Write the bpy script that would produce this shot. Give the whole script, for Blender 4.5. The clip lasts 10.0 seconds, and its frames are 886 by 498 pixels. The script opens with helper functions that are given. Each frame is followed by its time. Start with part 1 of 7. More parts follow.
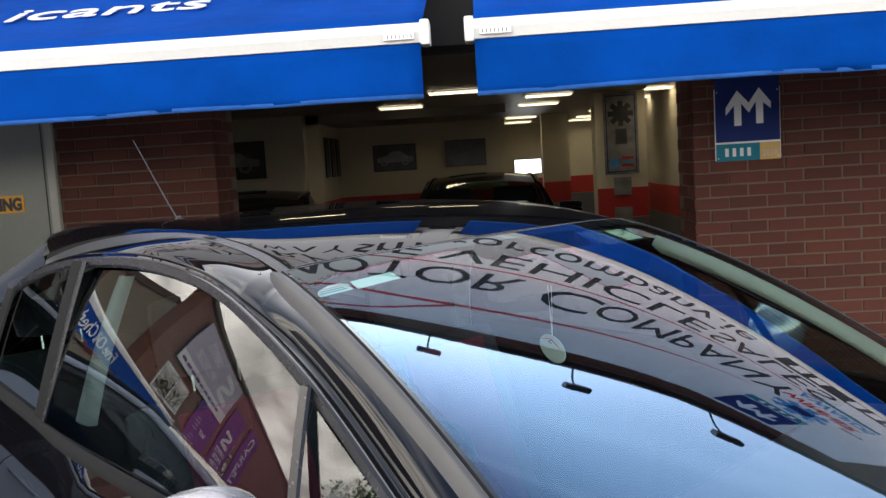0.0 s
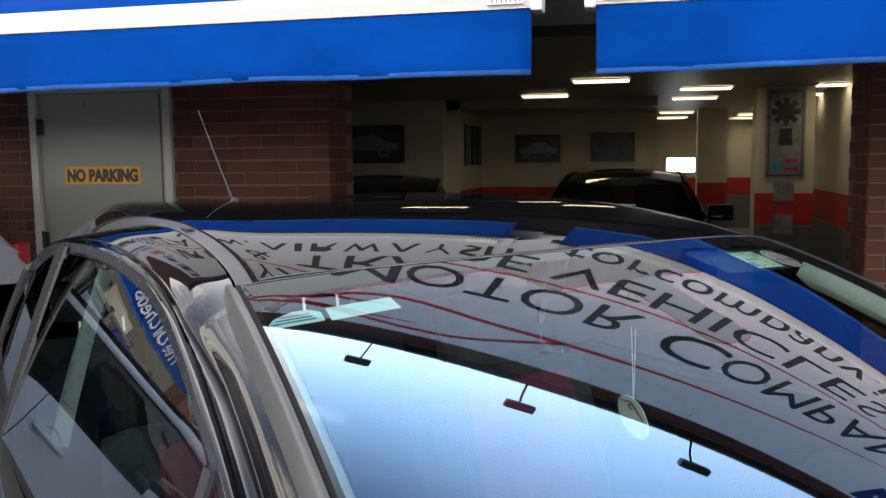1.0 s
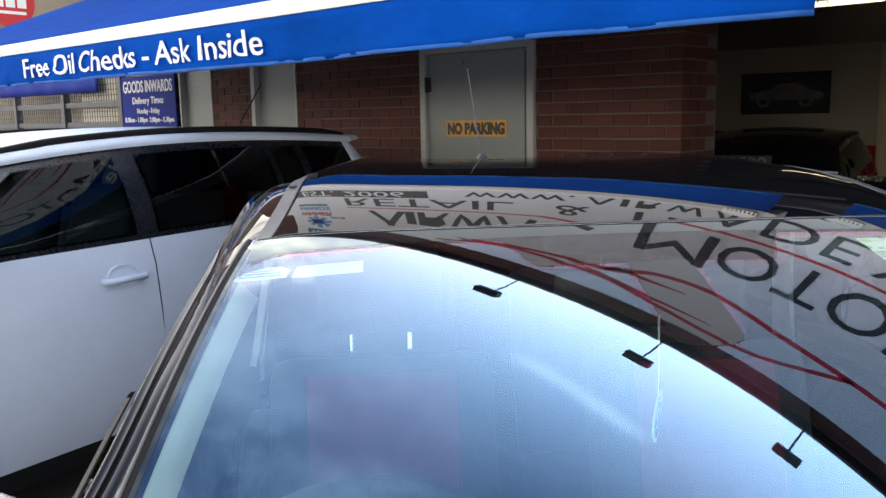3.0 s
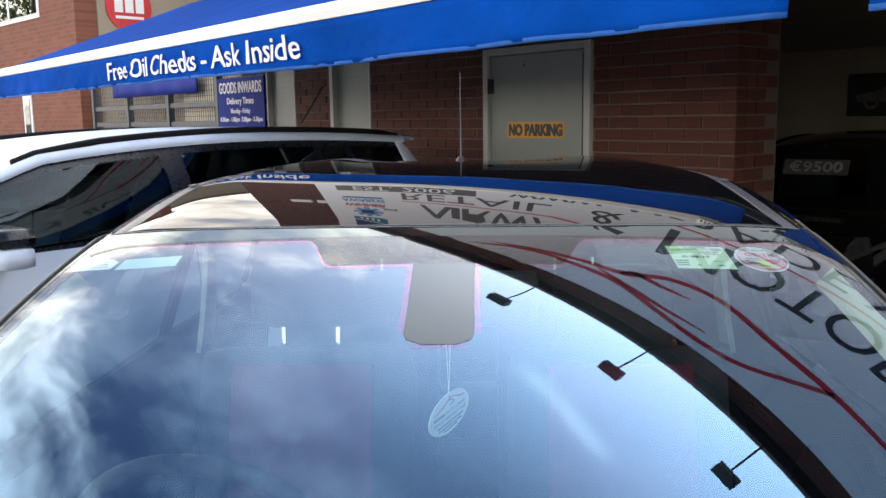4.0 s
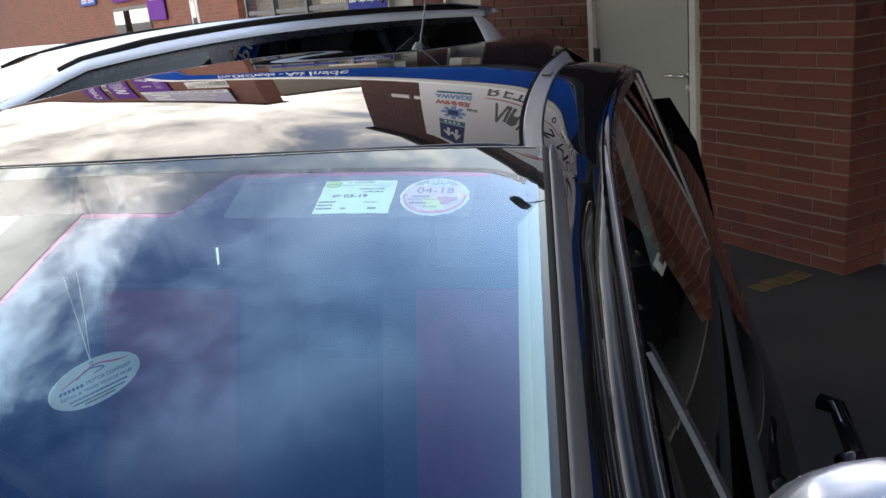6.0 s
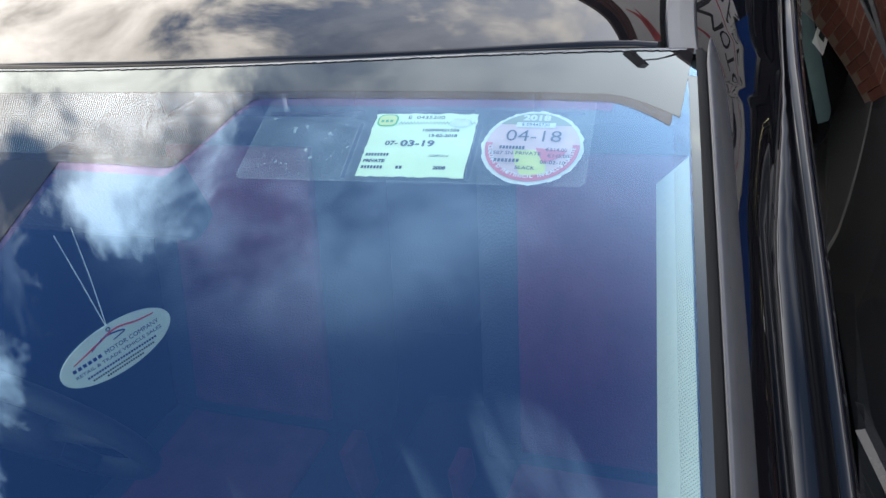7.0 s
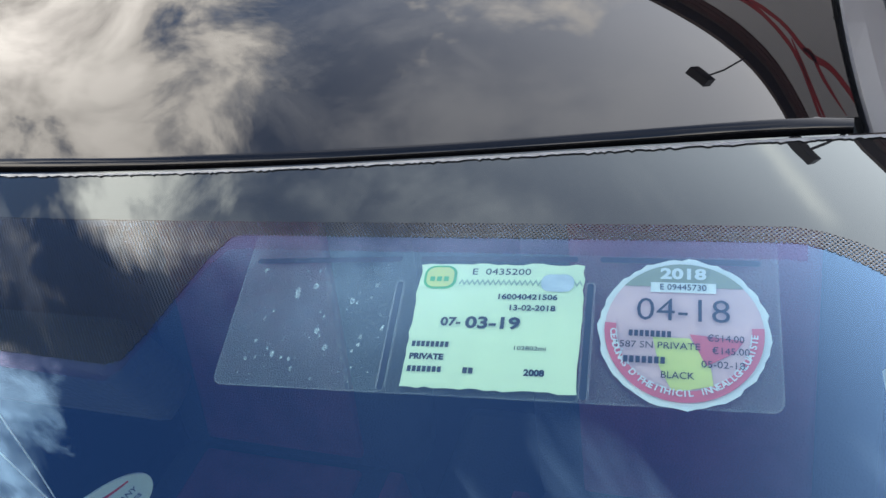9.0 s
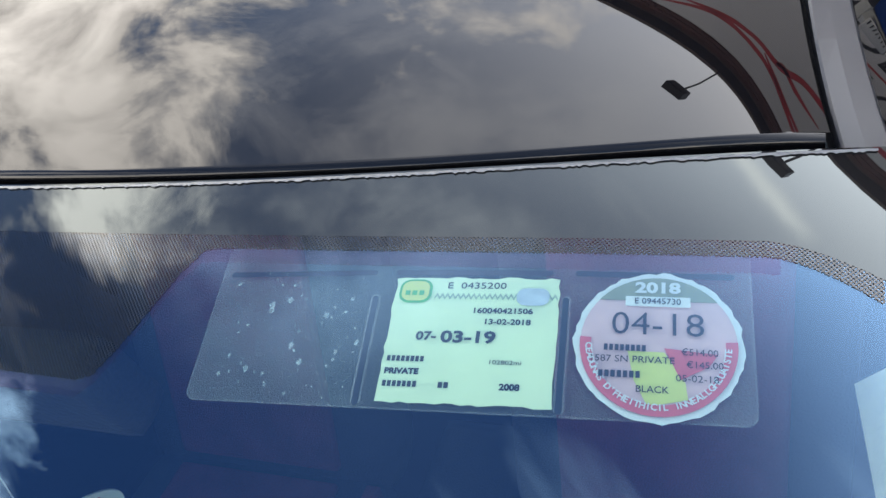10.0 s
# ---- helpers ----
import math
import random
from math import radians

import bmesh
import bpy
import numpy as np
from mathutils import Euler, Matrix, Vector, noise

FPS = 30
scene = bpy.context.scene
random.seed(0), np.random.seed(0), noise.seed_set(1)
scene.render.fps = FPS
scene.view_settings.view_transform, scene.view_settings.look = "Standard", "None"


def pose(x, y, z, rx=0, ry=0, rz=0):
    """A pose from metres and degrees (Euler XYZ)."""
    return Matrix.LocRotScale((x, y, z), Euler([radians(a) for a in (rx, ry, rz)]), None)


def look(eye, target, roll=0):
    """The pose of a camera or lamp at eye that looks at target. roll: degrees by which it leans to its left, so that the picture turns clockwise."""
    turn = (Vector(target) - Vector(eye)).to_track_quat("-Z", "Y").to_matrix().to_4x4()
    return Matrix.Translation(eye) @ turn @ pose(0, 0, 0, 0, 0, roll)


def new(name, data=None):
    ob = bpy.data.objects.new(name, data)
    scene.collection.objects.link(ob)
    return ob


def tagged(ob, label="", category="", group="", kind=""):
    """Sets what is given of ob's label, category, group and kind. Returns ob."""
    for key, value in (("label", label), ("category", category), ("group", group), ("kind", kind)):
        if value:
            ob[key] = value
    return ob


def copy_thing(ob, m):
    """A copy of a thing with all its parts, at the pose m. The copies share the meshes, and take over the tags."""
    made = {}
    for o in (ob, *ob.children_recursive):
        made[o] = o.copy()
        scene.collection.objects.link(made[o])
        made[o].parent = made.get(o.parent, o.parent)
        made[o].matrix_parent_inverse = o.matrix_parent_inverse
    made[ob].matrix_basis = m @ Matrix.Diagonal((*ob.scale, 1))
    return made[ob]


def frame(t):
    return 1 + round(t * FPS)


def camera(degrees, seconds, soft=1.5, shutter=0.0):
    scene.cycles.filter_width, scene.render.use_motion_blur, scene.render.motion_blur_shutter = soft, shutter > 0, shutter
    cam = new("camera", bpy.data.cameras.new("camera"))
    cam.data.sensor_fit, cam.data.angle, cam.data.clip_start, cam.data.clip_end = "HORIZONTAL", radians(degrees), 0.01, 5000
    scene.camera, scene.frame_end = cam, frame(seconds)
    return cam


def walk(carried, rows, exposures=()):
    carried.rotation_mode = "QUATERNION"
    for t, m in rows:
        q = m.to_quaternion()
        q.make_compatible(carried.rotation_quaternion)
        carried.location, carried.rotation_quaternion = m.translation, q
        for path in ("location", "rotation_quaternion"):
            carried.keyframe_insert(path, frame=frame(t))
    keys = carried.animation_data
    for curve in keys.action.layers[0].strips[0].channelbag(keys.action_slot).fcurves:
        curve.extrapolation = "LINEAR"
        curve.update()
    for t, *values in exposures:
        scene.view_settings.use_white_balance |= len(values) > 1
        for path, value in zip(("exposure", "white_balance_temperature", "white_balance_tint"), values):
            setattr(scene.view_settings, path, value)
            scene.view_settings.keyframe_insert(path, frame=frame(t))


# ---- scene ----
cam = camera(54.51, 10.0)
PATH = [
    (0, (3.479, -5.337, 1.582), (3.368, -3.349, 1.385), -3.5),
    (0.5, (3.572, -5.034, 1.577), (3.32, -3.062, 1.364), -2.3),
    (1, (3.599, -4.854, 1.566), (3.151, -2.916, 1.36), -0.6),
    (1.5, (3.687, -4.735, 1.554), (2.936, -2.891, 1.357), -0.3),
    (2, (3.791, -4.692, 1.569), (2.774, -2.992, 1.295), -2.1),
    (2.5, (3.91, -4.685, 1.581), (2.736, -3.1, 1.255), -0.7),
    (2.7, (3.977, -4.646, 1.573), (2.728, -3.116, 1.257), -0.9),
    (3.8, (4.36, -4.405, 1.597), (2.9, -3.073, 1.292), -0.7),
    (4, (4.412, -4.335, 1.581), (2.9, -3.062, 1.28), -0.8),
    (4.5, (4.563, -4.178, 1.572), (2.951, -3.041, 1.242), -0.2),
    (5, (4.677, -4.016, 1.582), (2.998, -2.995, 1.213), -2.8),
    (5.2, (4.711, -3.932, 1.586), (3.012, -2.954, 1.193), -4.1),
    (6.3, (4.49, -3.606, 1.589), (2.765, -2.845, 0.922), -6.4),
    (6.5, (4.419, -3.565, 1.607), (2.689, -2.897, 0.857), -7.6),
    (7, (4.318, -3.519, 1.65), (2.682, -3.045, 0.603), -10.7),
    (7.5, (4.189, -3.478, 1.671), (2.525, -3.131, 0.619), -13.3),
    (8, (4.078, -3.429, 1.675), (2.482, -3.11, 0.512), -16.7),
    (8.5, (4.072, -3.449, 1.674), (2.498, -3.095, 0.492), -16.3),
    (9, (4.055, -3.448, 1.659), (2.505, -3.063, 0.455), -16.2),
    (9.5, (4.048, -3.445, 1.659), (2.519, -3.057, 0.429), -16.7),
    (10, (4.054, -3.446, 1.659), (2.512, -3.006, 0.464), -15.0),
]
walk(cam, [(t, look(eye, target, roll)) for t, eye, target, roll in PATH],
     exposures=[(0.0, 1.85), (1.0, 1.9), (2.5, 1.9), (4.0, 1.82), (5.0, 1.6), (6.5, 1.92), (7.0, 2.1), (7.5, 2.55), (8.0, 1.92), (10.0, 2.04)])

# ---- sky and sun ----
SUN_ELEVATION, SUN_AZIMUTH = 42.0, 100.0     # degrees; azimuth counted from +x towards +y
world = bpy.data.worlds.new("sky")
scene.world = world
world.use_nodes = True
wn, wl = world.node_tree.nodes, world.node_tree.links
wn.clear()
sky = wn.new("ShaderNodeTexSky")
sky.sky_type, sky.sun_disc = "NISHITA", False
sky.sun_elevation = radians(SUN_ELEVATION)
sky.sun_rotation = radians(90.0 - SUN_AZIMUTH)
sky.air_density, sky.dust_density, sky.ozone_density = 1.0, 0.4, 4.5
wco = wn.new("ShaderNodeTexCoord")
wsep = wn.new("ShaderNodeSeparateXYZ")
wl.new(wco.outputs["Generated"], wsep.inputs[0])
wz = wn.new("ShaderNodeMath")
wz.operation, wz.inputs[1].default_value = "ADD", 0.22
wl.new(wsep.outputs["Z"], wz.inputs[0])
wzm = wn.new("ShaderNodeMath")
wzm.operation, wzm.inputs[1].default_value = "MAXIMUM", 0.05
wl.new(wz.outputs[0], wzm.inputs[0])
wdiv = wn.new("ShaderNodeVectorMath")
wdiv.operation = "DIVIDE"
wcmb = wn.new("ShaderNodeCombineXYZ")
for k in ("X", "Y", "Z"):
    wl.new(wzm.outputs[0], wcmb.inputs[k])
wl.new(wco.outputs["Generated"], wdiv.inputs[0])
wl.new(wcmb.outputs[0], wdiv.inputs[1])
wmap = wn.new("ShaderNodeMapping")
wmap.inputs["Location"].default_value = (3.1, 1.7, 0.0)
wmap.inputs["Rotation"].default_value = (0.0, 0.0, radians(25))
wmap.inputs["Scale"].default_value = (1.0, 1.7, 0.0)
wl.new(wdiv.outputs[0], wmap.inputs[0])
wnoise = wn.new("ShaderNodeTexNoise")
wnoise.inputs["Scale"].default_value, wnoise.inputs["Detail"].default_value = 2.6, 13.0
wnoise.inputs["Roughness"].default_value, wnoise.inputs["Distortion"].default_value = 0.60, 0.35
wl.new(wmap.outputs[0], wnoise.inputs["Vector"])
# cloud low all round, and higher up towards the west


def sky_math(op, a, b):
    k = wn.new("ShaderNodeMath")
    k.operation = op
    for i, v in enumerate((a, b)):
        if isinstance(v, (int, float)):
            k.inputs[i].default_value = v
        else:
            wl.new(v, k.inputs[i])
    return k.outputs[0]


wwest = sky_math("MAXIMUM", sky_math("ADD", sky_math("MULTIPLY", wsep.outputs["X"], -0.31), sky_math("MULTIPLY", wsep.outputs["Y"], -0.16)), 0.0)
wlow = sky_math("ADD", sky_math("MULTIPLY", wsep.outputs["Z"], -0.7), 0.32)
wcover = sky_math("ADD", wnoise.outputs["Fac"], sky_math("ADD", wwest, wlow))
wramp = wn.new("ShaderNodeValToRGB")
wramp.color_ramp.elements[0].position, wramp.color_ramp.elements[0].color = 0.56, (0, 0, 0, 1)
wramp.color_ramp.elements[1].position, wramp.color_ramp.elements[1].color = 0.70, (1, 1, 1, 1)
wl.new(wcover, wramp.inputs[0])
wsky = wn.new("ShaderNodeBackground")
wsky.inputs["Strength"].default_value = 0.08
wl.new(sky.outputs[0], wsky.inputs[0])

# hazy bright sky round the hidden sun
sun_way = Vector((math.cos(radians(SUN_AZIMUTH)) * math.cos(radians(SUN_ELEVATION)),
                  math.sin(radians(SUN_AZIMUTH)) * math.cos(radians(SUN_ELEVATION)), math.sin(radians(SUN_ELEVATION))))
wnear = wn.new("ShaderNodeVectorMath")
wnear.operation = "DOT_PRODUCT"
wnear.inputs[1].default_value = sun_way
wl.new(wco.outputs["Generated"], wnear.inputs[0])
whaze = wn.new("ShaderNodeBackground")
whaze.inputs["Color"].default_value = (1.0, 0.98, 0.95, 1)
wfront = sky_math("MAXIMUM", wnear.outputs["Value"], 0.0)
wpale = wn.new("ShaderNodeVectorMath")
wpale.operation = "DOT_PRODUCT"
wpale.inputs[1].default_value = (math.cos(radians(74)) * math.cos(radians(36)), math.sin(radians(74)) * math.cos(radians(36)), math.sin(radians(36)))
wl.new(wco.outputs["Generated"], wpale.inputs[0])
wwide = sky_math("POWER", sky_math("MAXIMUM", wpale.outputs["Value"], 0.0), 2.0)
wglow = sky_math("ADD", sky_math("MULTIPLY", sky_math("POWER", wfront, 6.0), 2.1), sky_math("MULTIPLY", wwide, 0.62))
# the haze thins out towards the zenith
wthick = sky_math("SUBTRACT", 1.15, sky_math("MULTIPLY", sky_math("POWER", sky_math("MAXIMUM", wsep.outputs["Z"], 0.0), 8.0), 1.15))
wl.new(sky_math("MULTIPLY", wglow, wthick), whaze.inputs["Strength"])
wboth = wn.new("ShaderNodeAddShader")
wl.new(wsky.outputs[0], wboth.inputs[0])
wl.new(whaze.outputs[0], wboth.inputs[1])
# thin high streaks of cloud
wmap2 = wn.new("ShaderNodeMapping")
wmap2.inputs["Rotation"].default_value = (0.0, 0.0, radians(-38))
wmap2.inputs["Scale"].default_value = (0.7, 3.6, 0.0)
wl.new(wdiv.outputs[0], wmap2.inputs[0])
wstreak = wn.new("ShaderNodeTexNoise")
wstreak.inputs["Scale"].default_value, wstreak.inputs["Detail"].default_value, wstreak.inputs["Roughness"].default_value = 1.6, 7.0, 0.55
wl.new(wmap2.outputs[0], wstreak.inputs["Vector"])
wthin = wn.new("ShaderNodeMapRange")
wthin.inputs["From Min"].default_value, wthin.inputs["From Max"].default_value, wthin.inputs["To Max"].default_value = 0.55, 0.86, 0.40
wl.new(wstreak.outputs["Fac"], wthin.inputs["Value"])
wcirrus = wn.new("ShaderNodeBackground")
wcirrus.inputs["Color"].default_value, wcirrus.inputs["Strength"].default_value = (1.0, 0.98, 0.95, 1), 2.0
wmix1 = wn.new("ShaderNodeMixShader")
wl.new(wboth.outputs[0], wmix1.inputs[1])
wl.new(wcirrus.outputs[0], wmix1.inputs[2])
# a veil of fine wisps high in the west, and one thin trail of cloud near the zenith


def sky_dot(way):
    k = wn.new("ShaderNodeVectorMath")
    k.operation = "DOT_PRODUCT"
    k.inputs[1].default_value = Vector(way).normalized()
    wl.new(wco.outputs["Generated"], k.inputs[0])
    return k.outputs["Value"]


def sky_range(v, a, b, top):
    k = wn.new("ShaderNodeMapRange")
    k.interpolation_type = "SMOOTHSTEP"
    k.inputs["From Min"].default_value, k.inputs["From Max"].default_value, k.inputs["To Max"].default_value = a, b, top
    wl.new(v, k.inputs["Value"])
    return k.outputs[0]


wfine = wn.new("ShaderNodeTexNoise")
wfine.inputs["Scale"].default_value, wfine.inputs["Detail"].default_value = 5.0, 9.0
wfine.inputs["Roughness"].default_value, wfine.inputs["Distortion"].default_value = 0.62, 0.15
wl.new(wdiv.outputs[0], wfine.inputs["Vector"])
wveil = sky_math("MULTIPLY", sky_range(sky_dot((-0.57, 0.02, 0.82)), math.cos(radians(26)), math.cos(radians(6)), 0.26), sky_range(wfine.outputs["Fac"], 0.36, 0.70, 1.0))
wbend = sky_math("ADD", sky_dot((0.05, 0.91, -0.41)), sky_math("MULTIPLY", sky_math("SUBTRACT", wfine.outputs["Fac"], 0.5), 0.05))
wband = sky_math("POWER", 2.718, sky_math("MULTIPLY", sky_math("MULTIPLY", wbend, wbend), -5500.0))
wtrail = sky_math("MULTIPLY", wband, sky_range(sky_dot((-0.21, 0.405, 0.89)), math.cos(radians(8)), math.cos(radians(3)), 0.8))
wwisp = sky_math("MAXIMUM", sky_math("MAXIMUM", wveil, wtrail), wthin.outputs[0])
wl.new(wwisp, wmix1.inputs[0])
# cumulus: bright lumps, greyer hollows
wcloud = wn.new("ShaderNodeBackground")
wcloud.inputs["Color"].default_value = (1.0, 0.94, 0.86, 1)
wheart = wn.new("ShaderNodeMapRange")
wheart.inputs["From Min"].default_value, wheart.inputs["From Max"].default_value = 0.36, 0.62
wheart.inputs["To Min"].default_value, wheart.inputs["To Max"].default_value = 0.66, 1.70
wl.new(wnoise.outputs["Fac"], wheart.inputs["Value"])
wl.new(wheart.outputs[0], wcloud.inputs["Strength"])
wmix = wn.new("ShaderNodeMixShader")
wl.new(wramp.outputs[0], wmix.inputs[0])
wl.new(wmix1.outputs[0], wmix.inputs[1])
wl.new(wcloud.outputs[0], wmix.inputs[2])
wout = wn.new("ShaderNodeOutputWorld")
wl.new(wmix.outputs[0], wout.inputs[0])

sun_data = bpy.data.lights.new("sun", "SUN")
sun_data.energy, sun_data.angle, sun_data.color = 2.0, radians(1.5), (1.0, 0.94, 0.85)
sun = new("sun", sun_data)
sun.matrix_world = look(sun_way * 40, (0, 0, 0))

# ---- materials ----
def mat(name, color, rough=0.5, metal=0.0, vary=0.12, scale=8.0, bump=0.0, bump_scale=60.0, spread="", coat=0.0,
        spec=0.5, emit=0.0, stain=0.0, coat_ior=1.5):
    """A surface with variation at two scales: broad patches and grain. spread: 'object' or 'island' shifts whole pieces."""
    m = bpy.data.materials.new(name)
    m.use_nodes = True
    n, l = m.node_tree.nodes, m.node_tree.links
    b = n["Principled BSDF"]
    b.inputs["Roughness"].default_value, b.inputs["Metallic"].default_value = rough, metal
    b.inputs["Coat Weight"].default_value, b.inputs["Coat Roughness"].default_value, b.inputs["Coat IOR"].default_value = coat, 0.0, coat_ior
    b.inputs["Specular IOR Level"].default_value = spec
    co = n.new("ShaderNodeTexCoord")
    big = n.new("ShaderNodeTexNoise")
    big.inputs["Scale"].default_value, big.inputs["Detail"].default_value = scale, 6.0
    l.new(co.outputs["Object"], big.inputs["Vector"])
    fine = n.new("ShaderNodeTexNoise")
    fine.inputs["Scale"].default_value, fine.inputs["Detail"].default_value = bump_scale, 5.0
    l.new(co.outputs["Object"], fine.inputs["Vector"])
    add = n.new("ShaderNodeMath")
    add.operation = "MULTIPLY_ADD"
    add.inputs[1].default_value = 0.5
    l.new(fine.outputs["Fac"], add.inputs[0])
    l.new(big.outputs["Fac"], add.inputs[2])
    value = add.outputs[0]
    if spread:
        src = n.new("ShaderNodeObjectInfo") if spread == "object" else n.new("ShaderNodeNewGeometry")
        piece = n.new("ShaderNodeMath")
        piece.operation, piece.inputs[1].default_value = "MULTIPLY_ADD", 1.4
        l.new(src.outputs["Random" if spread == "object" else "Random Per Island"], piece.inputs[0])
        l.new(value, piece.inputs[2])
        half = n.new("ShaderNodeMath")
        half.operation, half.inputs[1].default_value = "MULTIPLY", 0.52
        l.new(piece.outputs[0], half.inputs[0])
        value = half.outputs[0]
    ramp = n.new("ShaderNodeMapRange")
    ramp.inputs["From Min"].default_value, ramp.inputs["From Max"].default_value = 0.45, 1.05
    ramp.inputs["To Min"].default_value, ramp.inputs["To Max"].default_value = 1.0 - vary, 1.0 + vary
    l.new(value, ramp.inputs["Value"])
    mul = n.new("ShaderNodeVectorMath")
    mul.operation = "SCALE"
    mul.inputs[0].default_value = color
    l.new(ramp.outputs[0], mul.inputs["Scale"])
    out = mul.outputs[0]
    if stain:
        st = n.new("ShaderNodeTexNoise")
        st.inputs["Scale"].default_value, st.inputs["Detail"].default_value = scale * 0.35, 8.0
        l.new(co.outputs["Object"], st.inputs["Vector"])
        sr = n.new("ShaderNodeMapRange")
        sr.inputs["From Min"].default_value, sr.inputs["From Max"].default_value = 0.52, 0.75
        sr.inputs["To Max"].default_value = stain
        l.new(st.outputs["Fac"], sr.inputs["Value"])
        mx = n.new("ShaderNodeMix")
        mx.data_type = "RGBA"
        mx.inputs["B"].default_value = (0.12, 0.11, 0.1, 1)
        l.new(sr.outputs[0], mx.inputs["Factor"])
        l.new(out, mx.inputs["A"])
        out = mx.outputs["Result"]
    l.new(out, b.inputs["Base Color"])
    rr = n.new("ShaderNodeMapRange")
    rr.inputs["To Min"].default_value, rr.inputs["To Max"].default_value = max(rough - 0.06, 0.0), min(rough + 0.06, 1.0)
    l.new(fine.outputs["Fac"], rr.inputs["Value"])
    if rough > 0.12:
        l.new(rr.outputs[0], b.inputs["Roughness"])
    if bump:
        bp = n.new("ShaderNodeBump")
        bp.inputs["Strength"].default_value, bp.inputs["Distance"].default_value = 1.0, bump
        l.new(fine.outputs["Fac"], bp.inputs["Height"])
        l.new(bp.outputs[0], b.inputs["Normal"])
    if emit:
        b.inputs["Emission Color"].default_value = (*color, 1)
        b.inputs["Emission Strength"].default_value = emit
    return m


def mirror_share(n, l, ior):
    """The share of light that a polished face of that index mirrors, the same from both sides."""
    f0 = ((ior - 1) / (ior + 1)) ** 2
    edge, power, share = n.new("ShaderNodeLayerWeight"), n.new("ShaderNodeMath"), n.new("ShaderNodeMath")
    edge.inputs["Blend"].default_value = 0.5
    power.operation, power.inputs[1].default_value = "POWER", 4.2
    share.operation, share.inputs[1].default_value, share.inputs[2].default_value = "MULTIPLY_ADD", 1 - f0, f0
    l.new(edge.outputs["Facing"], power.inputs[0])
    l.new(power.outputs[0], share.inputs[0])
    return share.outputs[0]


def glass_mat(name, tint, ior=1.5, sheen=(1.0, 1.0, 1.0), pale=None):
    """A thin pane: tinted clear glass with a mirror coat that grows at grazing angles."""
    m = bpy.data.materials.new(name)
    m.use_nodes = True
    n, l = m.node_tree.nodes, m.node_tree.links
    n.remove(n["Principled BSDF"])
    clear, gloss = n.new("ShaderNodeBsdfTransparent"), n.new("ShaderNodeBsdfGlossy")
    clear.inputs["Color"].default_value = (*tint, 1)
    gloss.inputs["Roughness"].default_value, gloss.inputs["Color"].default_value = 0.0, (*sheen, 1)
    mix, share = n.new("ShaderNodeMixShader"), mirror_share(n, l, ior)
    if pale:
        hue = n.new("ShaderNodeMix")
        hue.data_type = "RGBA"
        hue.inputs["A"].default_value, hue.inputs["B"].default_value = (*sheen, 1), (*pale, 1)
        span = n.new("ShaderNodeMapRange")
        span.inputs["From Min"].default_value, span.inputs["From Max"].default_value = 0.155, 0.28
        l.new(share, span.inputs["Value"])
        l.new(span.outputs[0], hue.inputs["Factor"])
        l.new(hue.outputs["Result"], gloss.inputs["Color"])
    l.new(share, mix.inputs[0])
    l.new(clear.outputs[0], mix.inputs[1])
    l.new(gloss.outputs[0], mix.inputs[2])
    l.new(mix.outputs[0], n["Material Output"].inputs["Surface"])
    return m


def film_mat(name, color, milk):
    """Clear plastic film with a little milkiness: mostly see-through, partly a pale diffuse sheet."""
    m = bpy.data.materials.new(name)
    m.use_nodes = True
    n, l = m.node_tree.nodes, m.node_tree.links
    b = n["Principled BSDF"]
    b.inputs["Base Color"].default_value, b.inputs["Roughness"].default_value = (*color, 1), 0.3
    clear, mix = n.new("ShaderNodeBsdfTransparent"), n.new("ShaderNodeMixShader")
    noise, span = n.new("ShaderNodeTexNoise"), n.new("ShaderNodeMapRange")
    noise.inputs["Scale"].default_value, noise.inputs["Detail"].default_value = 60.0, 5.0
    span.inputs["To Min"].default_value, span.inputs["To Max"].default_value = milk * 0.6, milk * 1.4
    co = n.new("ShaderNodeTexCoord")
    l.new(co.outputs["Object"], noise.inputs["Vector"])
    l.new(noise.outputs["Fac"], span.inputs["Value"])
    l.new(span.outputs[0], mix.inputs[0])
    l.new(clear.outputs[0], mix.inputs[1])
    l.new(b.outputs[0], mix.inputs[2])
    l.new(mix.outputs[0], n["Material Output"].inputs["Surface"])
    return m


def print_mat(name, ior, sheen):
    """Black print behind glass: dark ground under a mirror coat that grows at grazing angles."""
    m = bpy.data.materials.new(name)
    m.use_nodes = True
    n, l = m.node_tree.nodes, m.node_tree.links
    b = n["Principled BSDF"]
    b.inputs["Base Color"].default_value, b.inputs["Roughness"].default_value, b.inputs["Specular IOR Level"].default_value = (0.010, 0.010, 0.011, 1), 0.7, 0.0
    gloss, mix, share = n.new("ShaderNodeBsdfGlossy"), n.new("ShaderNodeMixShader"), mirror_share(n, l, ior)
    gloss.inputs["Roughness"].default_value, gloss.inputs["Color"].default_value = 0.0, (*sheen, 1)
    l.new(share, mix.inputs[0])
    l.new(b.outputs[0], mix.inputs[1])
    l.new(gloss.outputs[0], mix.inputs[2])
    l.new(mix.outputs[0], n["Material Output"].inputs["Surface"])
    return m


